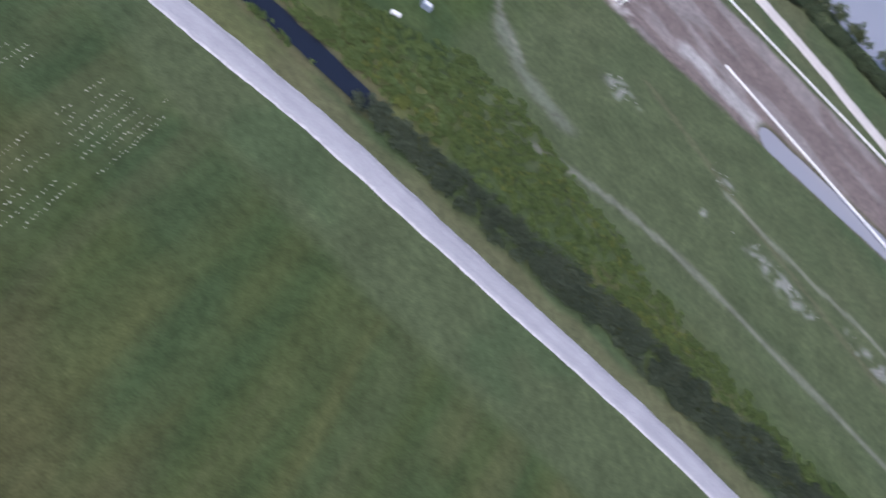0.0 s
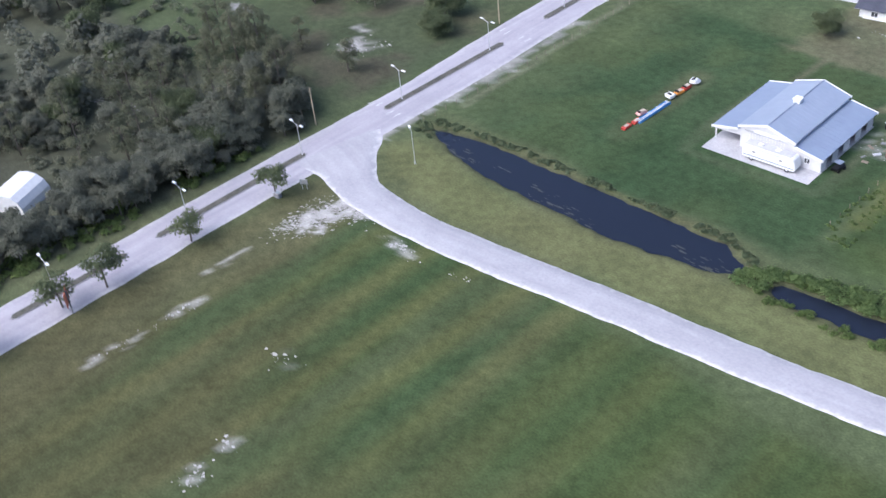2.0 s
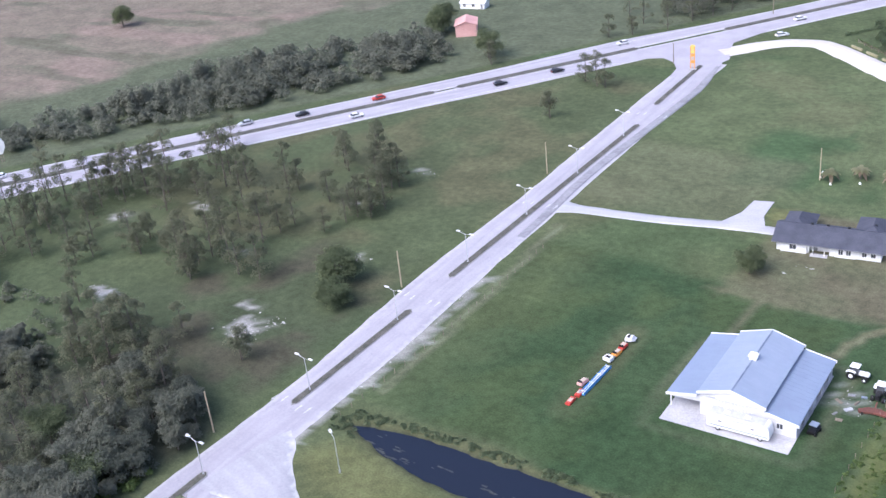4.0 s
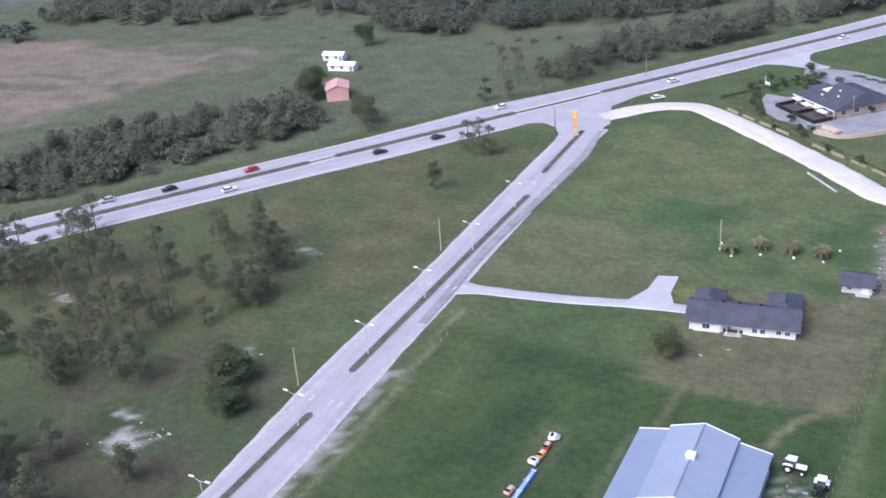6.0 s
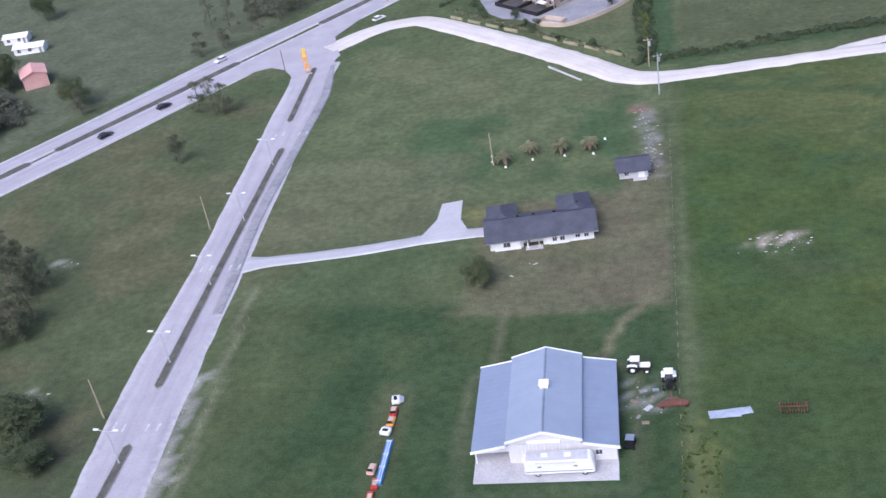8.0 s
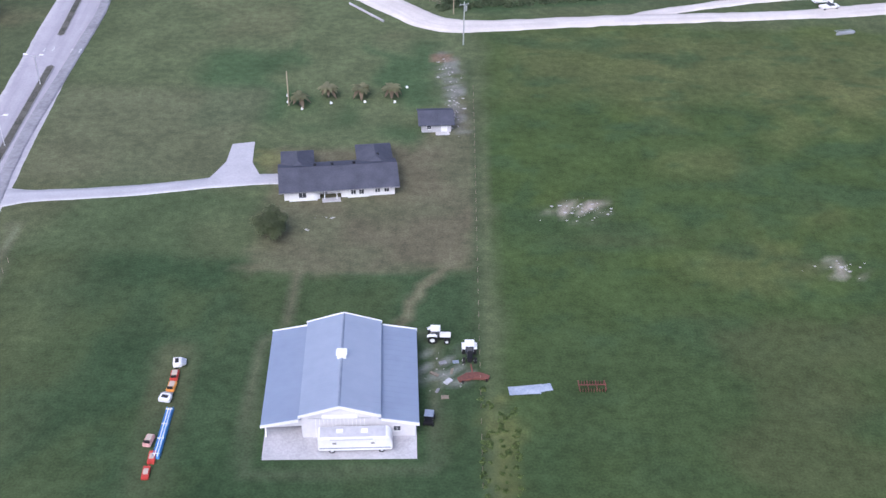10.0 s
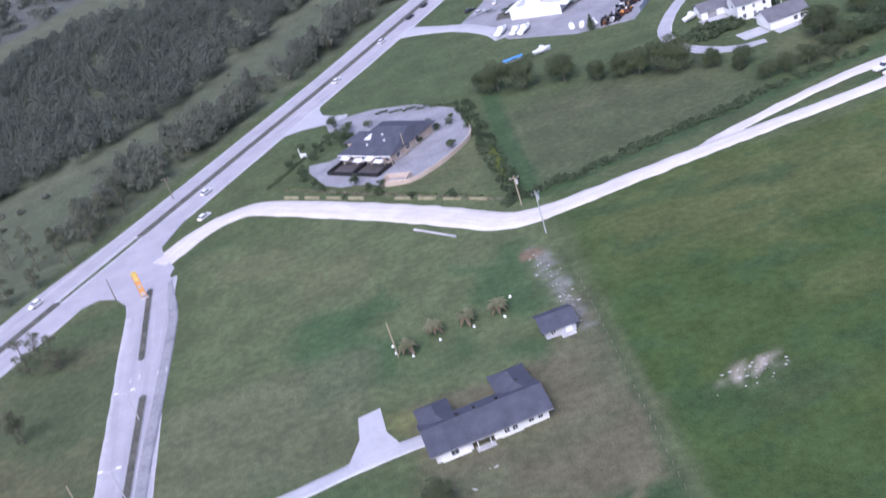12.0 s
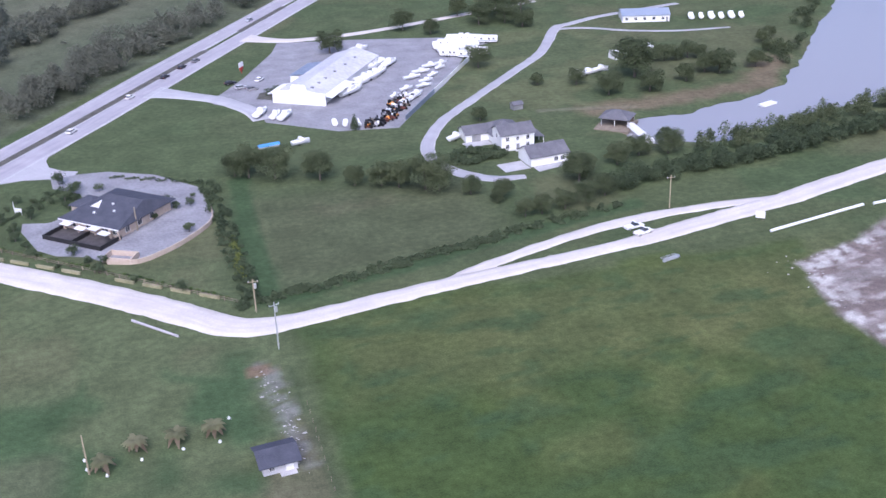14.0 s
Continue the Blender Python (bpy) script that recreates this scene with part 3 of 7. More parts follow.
    # beyond the highway: rough pasture, brown fen and far woods
    s = (x - HW[0]) * HD[0] + (y - HW[1]) * HD[1]
    off = (x - HW[0]) * HN[0] + (y - HW[1]) * HN[1]
    north = step(-13, -16, off)
    lay((0.095, 0.108, 0.066), north)
    fen = step(-8, 8, inside(x, y, FEN) + (mid - 0.5) * 26)
    lay((0.180, 0.152, 0.116), north * fen * 0.9)
    lay((0.215, 0.165, 0.135), north * fen * step(0.5, 0.68, drift(x * 0.4, y, 16, 3, 83)) * 0.7)
    lay((0.085, 0.098, 0.060), north * fen * step(0.55, 0.7, drift(x * 0.35, y, 12, 3, 84)) * 0.6)
    lay((0.118, 0.124, 0.080), north * step(-60, -90, off) * step(250, 330, s) * (0.4 + 0.5 * step(0.4, 0.6, broad)))
    lay((0.116, 0.120, 0.108), north * step(-330, -350, off + (broad - 0.5) * 40) * 0.85)
    lay((0.165, 0.155, 0.140), north * step(-560, -600, off) * step(-760, -680, off) * step(0.4, 0.6, drift(x, y, 90, 2, 85)) * 0.6)
    # distance haze painted into the ground colour, paler from 900 m outwards
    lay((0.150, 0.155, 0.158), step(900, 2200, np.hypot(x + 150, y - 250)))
    # gardens east of the highway
    lay((0.074, 0.098, 0.046), step(13, 17, off) * rect(-170, 60, 392, 640, 8, 5) * 0.7)
    lay((0.072, 0.092, 0.045), rect(-112, -34, 345, 412, 5, 3) * 0.75)
    lay((0.082, 0.092, 0.050), rect(-100, -38, 349, 404, 10, 5) * 0.6)
    lay((0.045, 0.078, 0.034), step(4.5, 2.0, to_line(x, y, [(-103, 422), (-104.5, 380), (-103, 346)]) + (small - 0.5) * 3) * 0.8)
    lay((0.045, 0.078, 0.034), step(4.0, 1.5, to_line(x, y, [(-104, 341), (-75, 347), (-30, 359), (0, 366)]) + (small - 0.5) * 3) * 0.75)
    lay((0.12, 0.125, 0.070), step(0.9, 0.3, to_line(x, y, [(-100.5, 420), (-100.2, 346), (-60, 353)])) * 0.2)
    lay((0.110, 0.122, 0.042), blot(-98, 182, 4, 12, 79, 0.7) * 0.7)
    lay((0.145, 0.145, 0.060), blot(-145.5, 262, 4.5, 5.5, 78, 0.6) * 0.7)
    lay((0.095, 0.098, 0.056), blot(-72, 392, 22, 7, 70, 0.8) * 0.6)
    lay((0.115, 0.125, 0.062), rect(-20, 60, 400, 560, 10, 6) * step(0.4, 0.6, mid) * 0.7)
    lay((0.170, 0.130, 0.088), step(9, 2, to_line(x, y, [(22, 446), (50, 447), (88, 452), (112, 480)]) + (small - 0.5) * 7) * 0.75)
    lay((0.20, 0.185, 0.13), step(2.0, 0.6, to_line(x, y, [(4, 452), (20, 449), (36, 444)])) * 0.6)
    # wet rough ground along the ditch, and the tracks beyond it
    marsh = step(4, -4, np.abs(y - 166 - np.clip(x + 40, 0, 400) * 0.1) - 4 - 9 * step(-80, 10, x) + (mid - 0.5) * 8) * step(-100, -90, x)
    lay((0.060, 0.085, 0.030), marsh * 0.8)
    lay((0.115, 0.120, 0.048), marsh * step(0.42, 0.68, mid) * 0.7)
    lay((0.105, 0.092, 0.052), step(7.5, 3.5, to_line(x, y, DITCH[2]) + (small - 0.5) * 3) * 0.75)
    lay((0.082, 0.102, 0.048), rect(20, 300, 186, 282, 8, 5) * 0.7)
    lay((0.20, 0.20, 0.16), step(1.6, 0.5, to_line(x, y, [(48, 195), (57, 198.5), (74, 203.8), (93, 207.4), (117, 208.6), (168, 210.5), (300, 214)])) * 0.75)
    lay((0.30, 0.30, 0.27), (blot(60, 244, 7, 5, 71, 0.6) + blot(99, 252, 5, 4.5, 72, 0.6) + blot(125, 236, 16, 5, 73, 0.6) + blot(167, 243, 14, 5, 74, 0.6) + blot(97, 231, 5, 2, 75, 0.6)) * 0.75 * step(0.4, 0.6, drift(x, y, 2.0, 2, 46)))
    lay((0.13, 0.125, 0.075), step(1.8, 0.6, to_line(x, y, [(66, 258), (84, 254), (112, 247), (150, 240), (220, 232)])) * 0.5)
    lay((0.24, 0.24, 0.19), step(1.4, 0.4, to_line(x, y, [(100, 247), (135, 249.3), (152, 252), (169, 253), (300, 256)])) * 0.7)
    lay((0.17, 0.18, 0.14), step(5, 1, to_line(x, y, [(24, 222), (34, 213.5), (51, 212)]) + (small - 0.5) * 5) * 0.6)
    lay((0.20, 0.20, 0.16), step(1.6, 0.5, to_line(x, y, [(30, 262), (19, 250), (17, 238), (22, 226), (34, 217)])) * 0.6)
    arena = step(-1.5, 1.5, inside(x, y, ARENA) + (small - 0.5) * 3)
    lay((0.170, 0.138, 0.125), arena)
    lay((0.27, 0.25, 0.235), arena * step(0.55, 0.68, drift(x * 0.35, y, 10, 3, 86)) * 0.6)
    lay((0.44, 0.43, 0.41), arena * step(6, 2, to_line(x, y, [(73, 292), (86, 293), (104, 294)]) + (small - 0.5) * 4) * 0.7)
    lay((0.50, 0.48, 0.45), arena * step(9, 3, inside(x, y, ARENA) + (small - 0.5) * 9) * step(60, 45, x) * step(0.42, 0.62, drift(x, y, 2.6, 3, 98)) * 0.85)
    lay((0.34, 0.31, 0.29), arena * step(60, 45, x) * step(0.56, 0.66, drift(x * 0.6, y * 1.4, 2.4, 3, 99)) * 0.7)
    lay((0.110, 0.118, 0.060), step(1.5, -0.5, np.abs(to_line(x, y, [(-12, 337), (20, 341), (60, 346)]) - 1.5)) * 0.3)
    # hollows for the water, with reedy margins
    wet = inside(x, y, POND) + (drift(x, y, 3, 2, 47) - 0.5) * 1.4
    for line in DITCH:
        wet = np.maximum(wet, (3.1 if line is DITCH[2] else 2.1) - to_line(x, y, line) + (drift(x, y, 3, 2, 48) - 0.5) * 1.2)
    lake = inside(x, y, LAKE) + (drift(x, y, 8, 3, 49) - 0.5) * 5
    canal = 5.6 - to_line(x, y, CANAL[0]) + (drift(x, y, 6, 2, 50) - 0.5)
    wet = np.maximum(wet, canal)
    lay((0.090, 0.092, 0.045), step(-2.6, -0.6, wet) * 0.7)
    lay((0.035, 0.040, 0.030), step(-0.6, 0.4, np.maximum(wet, lake)))
    z = z - step(-1.2, 1.4, wet) * 1.0 - step(-3, 3, lake) * 1.5
    nx, ny = len(xs), len(ys)
    idx = np.arange(nx * ny).reshape(ny, nx)
    f = np.stack([idx[:-1, :-1], idx[:-1, 1:], idx[1:, 1:], idx[1:, :-1]], -1).reshape(-1, 4)
    me = bpy.data.meshes.new("ground")
    me.vertices.add(len(x))
    me.vertices.foreach_set("co", np.column_stack([x, y, z]).ravel())
    me.loops.add(f.size)
    me.loops.foreach_set("vertex_index", f.ravel())
    me.polygons.add(len(f))
    me.polygons.foreach_set("loop_start", np.arange(0, f.size, 4))
    me.polygons.foreach_set("use_smooth", np.ones(len(f), bool))
    me.update(calc_edges=True)
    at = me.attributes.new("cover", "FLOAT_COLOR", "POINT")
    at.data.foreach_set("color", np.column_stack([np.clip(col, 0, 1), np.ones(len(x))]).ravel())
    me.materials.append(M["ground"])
    return tagged(new("ground", me), "mown and rough green grass with sandy bare spots, haze painted far off", "grass ground", "", "structure")


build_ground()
for name, ring, mat, z, label in (
    ("water", [(-186, 138), (20, 138), (20, 170), (-186, 170)], "pond_water", -0.42, "dark still water of the pond and ditch"),
    ("water", [(15, 395), (640, 395), (640, 700), (15, 700)], "lake_water", -0.55, "pale grey lake with sky reflection put into its colour"),
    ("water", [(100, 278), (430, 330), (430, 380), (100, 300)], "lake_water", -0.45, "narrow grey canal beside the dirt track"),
):
    tagged(mesh_object(name, [(*p, z) for p in ring], [(0, 1, 2, 3)], M[mat]), label, "water", "", "structure")

def floating_weed():
    """Brownish mats of weed along the pond's southern side."""
    vs, fs = [], []
    for _ in range(200):
        x = -178 + 72 * rng.random()
        y = float(np.interp(x, [-181, -172, -159, -127, -108, -104], [149.5, 145.5, 143.5, 143.3, 147, 150])) + 0.3 + 4.0 * rng.random() ** 2
        if float(inside(np.array(x), np.array(y), POND)) < 0.2 or drift(x, y, 9, 2, 90) < 0.4:
            continue
        n, r = len(vs), 0.08 + 0.3 * rng.random() ** 2
        vs += [(x + r * (0.6 + 0.7 * rng.random()) * math.cos(a) * 3.4, y + 0.7 * r * (0.6 + 0.7 * rng.random()) * math.sin(a), -0.405 + 0.004 * (n % 3)) for a in np.linspace(0, 6.28, 9)[:-1]]
        fs.append(tuple(range(n, n + 8)))
    me = bpy.data.meshes.new("floating_weed")
    me.from_pydata(vs, [], fs)
    me.materials.append(M["weed"])
    tagged(new("floating_weed", me), "brownish floating weed on the pond", "water plants", "", "stuff")


M["worn_sand"] = surf("worn_sand", (0.28, 0.27, 0.25), (0.47, 0.45, 0.43), 0.5, 3.0, 0.95, 0.3)
M["weed"] = surf("weed", (0.030, 0.034, 0.036), (0.068, 0.072, 0.066), 0.5, 4.0, 0.9, 0.3)
floating_weed()

def sand_fragments():
    """Thin sheets of white sand and broken shell where the turf is worn through."""
    vs, fs = [], []
    spots = [(-173.5, 114.5, 2.6, 4.0, 420), (-176, 108, 1.6, 3.0, 110), (-170, 119, 3.0, 1.8, 160), (-154.5, 117, 3.4, 1.0, 60), (-136, 61.5, 1.6, 2.2, 60), (-137.5, 68, 1.2, 1.0, 24), (-146, 85, 2.2, 1.4, 26), (-170, 70, 0.7, 4.5, 40), (-170, 82, 0.8, 3.5, 34), (-139.5, 118, 2.2, 0.8, 20), (-224, 164, 3.4, 2.6, 90), (-220, 169, 2.4, 1.6, 40), (-259, 117, 3, 1.2, 30), (-251, 110, 2, 1.2, 24), (-241, 112, 3, 1.6, 34), (-268, 160, 3.6, 1.6, 44), (-241, 248, 3.6, 0.8, 24), (-224, 199, 2.2, 2.6, 30), (-252, 190, 2.4, 1.6, 20), (-107.3, 198, 2.6, 3.6, 22), (-81, 245, 4.2, 2.8, 90), (-35, 228, 3.2, 1.8, 40), (-106.5, 287, 1.5, 7.5, 110), (-109, 303, 1.4, 4.5, 60), (-188.3, 150, 0.9, 8, 90), (-188.8, 172, 0.9, 8, 70), (-190.4, 195, 0.8, 8, 46), (99, 252, 3.2, 2.6, 50), (60, 244, 4, 2.6, 40), (125, 238, 9, 2.6, 90), (167, 243, 8, 2.4, 70), (21, 306, 2.6, 9, 120), (26, 318, 6, 3, 90), (-134, 236.5, 0.6, 0.4, 8), (-131, 240.5, 2, 0.3, 14)]
    for cx, cy, sx, sy, count in spots:
        near = cx < -165 and 106 < cy < 122
        for _ in range(int(count * 2.2) if near else int(count * 0.55)):
            x, y, n = cx + sx * rng.normal() * 0.75, cy + sy * rng.normal() * 0.75, len(vs)
            r = (0.04 + 0.15 * rng.random() ** 2.0) if near else 0.72 * (0.10 + 0.42 * rng.random() ** 2.5)
            q = 0.6 + 1.1 * rng.random()
            lean = 1.0 if near else 0.0
            z = 0.1 * (float(drift(x, y, 22, 2, 4)) - 0.5) + 0.03 + 0.0005 * (len(fs) % 41)
            vs += [(x + r * q * (0.5 + 0.8 * rng.random()) * math.cos(a) + lean * r * math.sin(a), y + r * (1 + lean) * (0.5 + 0.8 * rng.random()) * math.sin(a), z) for a in np.linspace(0, 6.28, 8)[:-1]]
            fs.append(tuple(range(n, n + 7)))
    me = bpy.data.meshes.new("sand_fragments")
    me.from_pydata(vs, [], fs)
    me.materials.append(M["worn_sand"])
    tagged(new("sand_fragments", me), "scattered white sand and shell fragments on worn turf", "sand", "", "stuff")


sand_fragments()

# ---- roads ----
LEFT_W = ([-420, 195, 225, 250, 275, 390, 440, 1900], [8.6, 8.8, 11.5, 11.5, 8.6, 8.8, 10.0, 9.0])
ribbon("road", [(*highway_at(s, 0.4 - float(np.interp(s, *LEFT_W)) / 2), float(np.interp(s, *LEFT_W))) for s in range(-420, 1900, 30)], 0.05, M["asphalt"], "pale grey asphalt carriageway of the divided highway", "road", 0.12, 4.0, crown=0.06)
ribbon("road", [(*highway_at(s, 7.4), 10.0 + (1.6 if 160 < s < 260 else 0)) for s in range(-420, 1900, 40)], 0.05, M["asphalt"], "pale grey asphalt carriageway of the divided highway", "road", 0.12, 4.0, crown=0.06, seed=2)
ribbon("road", AVENUE, 0.08, M["asphalt"], "pale grey asphalt avenue with raised grass medians", "road", 0.25, 2.0, crown=0.06, seed=4)
ribbon("road", SHELL_ROAD, 0.11, M["gravel"], "whitish crushed-shell road with worn uneven edges", "road", 0.3, 1.0, crown=0.05, seed=6)
ribbon("road", SAND_ROAD, 0.12, M["shell_sand"], "bright white sand road with soft edges", "road", 0.5, 1.5, crown=0.04, seed=8)
ribbon("road", SAND_SPUR, 0.09, M["shell_sand"], "white sand wheel track beside the road", "road", 0.4, 1.5, seed=10)
ring = [highway_at(284, 4), highway_at(222, 4), highway_at(222, 11.5), (-229.1, 358), (-224.3, 360.2), (-219, 357.2), (-215.2, 351.4), (-213.6, 343), (-200.2, 343), (-201.8, 352), (-204, 362), (-203.2, 366), (-207, 375), (-209.2, 383), highway_at(284, 12)]
tagged(part("road", outline(ring, -0.05, 0.14), M["asphalt"]), "pale asphalt apron of the highway junction", "road", "", "structure")
ribbon("road_shoulder", [(-194.2, 226, 2.0), (-195.6, 242, 2.4), (-197.4, 257, 2.6), (-198.5, 274, 2.8), (-199.0, 303, 2.6), (-199.9, 334, 2.6), (-202.0, 348, 2.2), (-203.6, 358, 1.2)], 0.16, M["lot"], "darker paved shoulder along the avenue", "road shoulder", 0.15, 2.0, seed=12)


def median(line, width, base):
    """A raised strip of grass between two kerbs with rounded ends."""
    p = smooth_line(line, 3.0)
    way = np.gradient(p, axis=0)
    way /= np.linalg.norm(way, axis=1, keepdims=True)
    side = np.stack([way[:, 1], -way[:, 0]], 1)
    ring = np.vstack([p + side * width / 2, [p[-1] + way[-1] * width * 0.55], (p - side * width / 2)[::-1], [p[0] - way[0] * width * 0.55]])
    ob = empty("median", pose(0, 0, 0), "raised grass median with a pale concrete kerb", "median", "road medians", "structure")
    part("kerb", outline([tuple(q) for q in ring], 0, base + 0.12), M["kerb"], ob)
    inner = np.vstack([p + side * (width / 2 - 0.25), [p[-1] + way[-1] * width * 0.35], (p - side * (width / 2 - 0.25))[::-1], [p[0] - way[0] * width * 0.35]])
    part("grass", outline([tuple(q) for q in inner], 0.05, base + 0.2), M["verge"], ob, "dark uneven grass")


M["verge"] = surf("verge", (0.052, 0.054, 0.040), (0.135, 0.128, 0.108), 0.35, 2.2, 0.95, 0.5)
for a, b in ((60, 82), (90, 125), (149, 186)):
    median([(-191.2 - (y - 60) * 0.043, y) for y in np.linspace(a, b, 4)], 1.9, 0.12)
median([(-197.8 - (y - 203) * 0.053, y) for y in np.linspace(203, 301, 8)], 2.0, 0.12)
median([(-206, 319), (-207.5, 337), (-209, 356)], 1.9, 0.12)
for a, b in ((-400, 60), (66, 161), (171, 237), (274, 492), (526, 575), (596, 1000)):
    median([highway_at(s, 1.4) for s in np.linspace(a, b, 12)], 3.3, 0.1)

# ---- plants ----
def leaf_cloud(r, blobs, leaves, size, seed, droop=0.0, flat=0.75):
    """Bent leaf clumps over the outsides of several uneven lobes: arrays of corners and faces."""
    g = np.random.default_rng(seed)
    out = []
    for cx, cy, cz, br in blobs:
        k = max(4, int(leaves * br * br / sum(b[3] ** 2 for b in blobs)))
        d = g.normal(size=(k, 3))
        d[:, 2] = np.where(g.random(k) < 0.82, np.abs(d[:, 2]), -0.7 * np.abs(d[:, 2]))
        d /= np.linalg.norm(d, axis=1, keepdims=True)
        rad = br * (0.5 + 0.62 * g.random(k)) * (0.85 + 0.3 * g.random(k))
        c = np.array((cx, cy, cz)) + d * rad[:, None] * np.array((1, 1, flat))
        n = 0.65 * d + 0.3 * g.normal(size=(k, 3)) + np.array((0, 0, 0.8))
        n /= np.linalg.norm(n, axis=1, keepdims=True)
        a = np.cross(n, g.normal(size=(k, 3)))
        a /= np.linalg.norm(a, axis=1, keepdims=True)
        b = np.cross(n, a)
        s = size * (0.6 + 0.8 * g.random((k, 1)))
        w = 0.55 + 0.3 * g.random((k, 1))
        tip = n * s * 0.35
        out.append(np.stack([c + a * s - tip, c + b * s * w, c - a * s - tip, c - b * s * w + tip * droop], 1))
    return np.concatenate(out).reshape(-1, 3)


def quads(v):
    return np.arange(len(v)).reshape(-1, 4)


def lobes(seed, r, h0, h1, count):
    g = np.random.default_rng(seed)
    out = [(0, 0, (h0 + h1) / 2 + 0.1 * (h1 - h0), r * 0.75)]
    for k in range(count):
        a, q = 2 * math.pi * (k / count + 0.3 * g.random()), r * (0.35 + 0.42 * g.random())
        z = h0 + (h1 - h0) * (0.22 + 0.6 * g.random())
        out.append((q * math.cos(a), q * math.sin(a), z, r * (0.26 + 0.26 * g.random())))
    return out


def mesh_of(name, verts, faces, material):
    me = bpy.data.meshes.new(name)
    v, f = np.asarray(verts, np.float32), np.asarray(faces, np.int32)
    me.vertices.add(len(v))
    me.vertices.foreach_set("co", v.ravel())
    me.loops.add(f.size)
    me.loops.foreach_set("vertex_index", f.ravel())
    me.polygons.add(len(f))
    me.polygons.foreach_set("loop_start", np.arange(0, f.size, f.shape[1], dtype=np.int32))
    me.update(calc_edges=True)
    me.materials.append(material)
    return me


def trunk_bm(h, r, lean, limbs, seed):
    g = random.Random(seed)
    bm = bmesh.new()
    top = Vector((lean, lean * 0.4, h))
    cyl((0, 0, -0.2), top * 0.5, r, r * 0.72, 7, bm)
    cyl(top * 0.5, top, r * 0.72, r * 0.3, 7, bm)
    for k in range(limbs):
        a, z = 2 * math.pi * k / max(limbs, 1) + g.random(), 0.45 + 0.4 * g.random()
        s = top * z
        e = s + Vector((math.cos(a), math.sin(a), 0.55 + 0.3 * g.random())) * h * (0.2 + 0.14 * g.random())
        cyl(s, e, r * 0.36, r * 0.12, 5, bm)
    return bm


def tree_kind(name, seed, r, h0, h1, count, leaves, size, leaf, label, trunk_r=0.25, flat=0.75):
    """One tree: a tapered trunk with limbs and a loose crown of several lobes."""
    ob = empty(name, pose(0, 0, -900), label, "tree")
    part("trunk", trunk_bm(h0 + (h1 - h0) * 0.55, trunk_r, 0.25, 5, seed), M["bark"], ob)
    v = leaf_cloud(r, lobes(seed, r, h0, h1, count), leaves, size, seed, flat=flat)
    crown = new("crown", mesh_of("crown", v, quads(v), M[leaf]))
    crown.parent = ob
    return ob


def pine_kind(seed, h, r, label):
    """A thin slash pine: bare stem, sparse flat tufts near the top."""
    g = np.random.default_rng(seed)
    ob = empty("pine_tree", pose(0, 0, -900), label, "tree")
    bm = bmesh.new()
    cyl((0, 0, -0.2), (0.15, 0.1, h * 0.55), 0.14, 0.10, 6, bm)
    cyl((0.15, 0.1, h * 0.55), (0.05, 0.2, h), 0.10, 0.04, 6, bm)
    tufts = []
    for k in range(20):
        a, z = g.random() * 6.28, h * (0.14 + 0.82 * g.random())
        q = r * (1.05 - 0.6 * (z / h)) * (0.6 + 0.7 * g.random())
        e = (q * math.cos(a), q * math.sin(a), z + 0.3)
        cyl((0.1, 0.1, z - 0.5), e, 0.05, 0.02, 4, bm)
        tufts.append((*e, 0.6 + 0.6 * g.random()))
    tufts.append((0.05, 0.2, h, 0.8))
    part("trunk", bm, M["bark"], ob)
    v = leaf_cloud(r, tufts, 1500, 0.15, seed, flat=0.8)
    crown = new("crown", mesh_of("crown", v, quads(v), M["pine_leaf"]))
    crown.parent = ob
    return ob


OAKS = [tree_kind("tree", 11 + k, r, h0, h1, n, 5600, 0.185, "oak_leaf", "broad dark green tree with a rounded uneven crown", 0.28) for k, (r, h0, h1, n) in enumerate([(4.2, 0.5, 8.2, 19), (3.7, 0.4, 7.2, 17), (4.8, 0.6, 9.0, 21)])]
SCRUB = [tree_kind("tree", 31 + k, r, h0, h1, n, 3000, 0.20, "wood_leaf", "greyish green scrubby woodland tree", 0.2) for k, (r, h0, h1, n) in enumerate([(3.0, 0.4, 7.5, 13), (3.6, 0.6, 9.0, 15), (2.6, 0.3, 5.4, 11), (3.2, 0.7, 9.8, 14)])]
LIGHT = [tree_kind("tree", 51 + k, r, 1.2, h1, 12, 1500, 0.17, "oak_leaf", "small open-crowned green street tree", 0.16, 0.6) for k, (r, h1) in enumerate([(3.0, 6.0), (2.6, 5.4)])]
PINES = [pine_kind(71 + k, h, r, "tall thin pine with sparse grey-green tufts") for k, (h, r) in enumerate([(9.5, 2.3), (7.5, 2.0), (11.0, 2.5), (6.0, 1.8)])]
BUSHES = [tree_kind("bush", 91 + k, r, 0.2, h, 6, 520, 0.17, "hedge_leaf", "rounded dark green garden bush", 0.1) for k, (r, h) in enumerate([(1.3, 2.0), (1.9, 2.8), (1.0, 1.4)])]


def plant(kinds, spots, group="", low=0.8, high=1.2, label=""):
    for x, y in spots:
        k = kinds[rng.integers(len(kinds))]
        s = low + (high - low) * rng.random()
        ob = copy_thing(k, pose(x, y, 0, 0, 0, 360 * rng.random()) @ Matrix.Diagonal((s, s, s * (0.9 + 0.25 * rng.random()), 1)))
        tagged(ob, label, "", group)


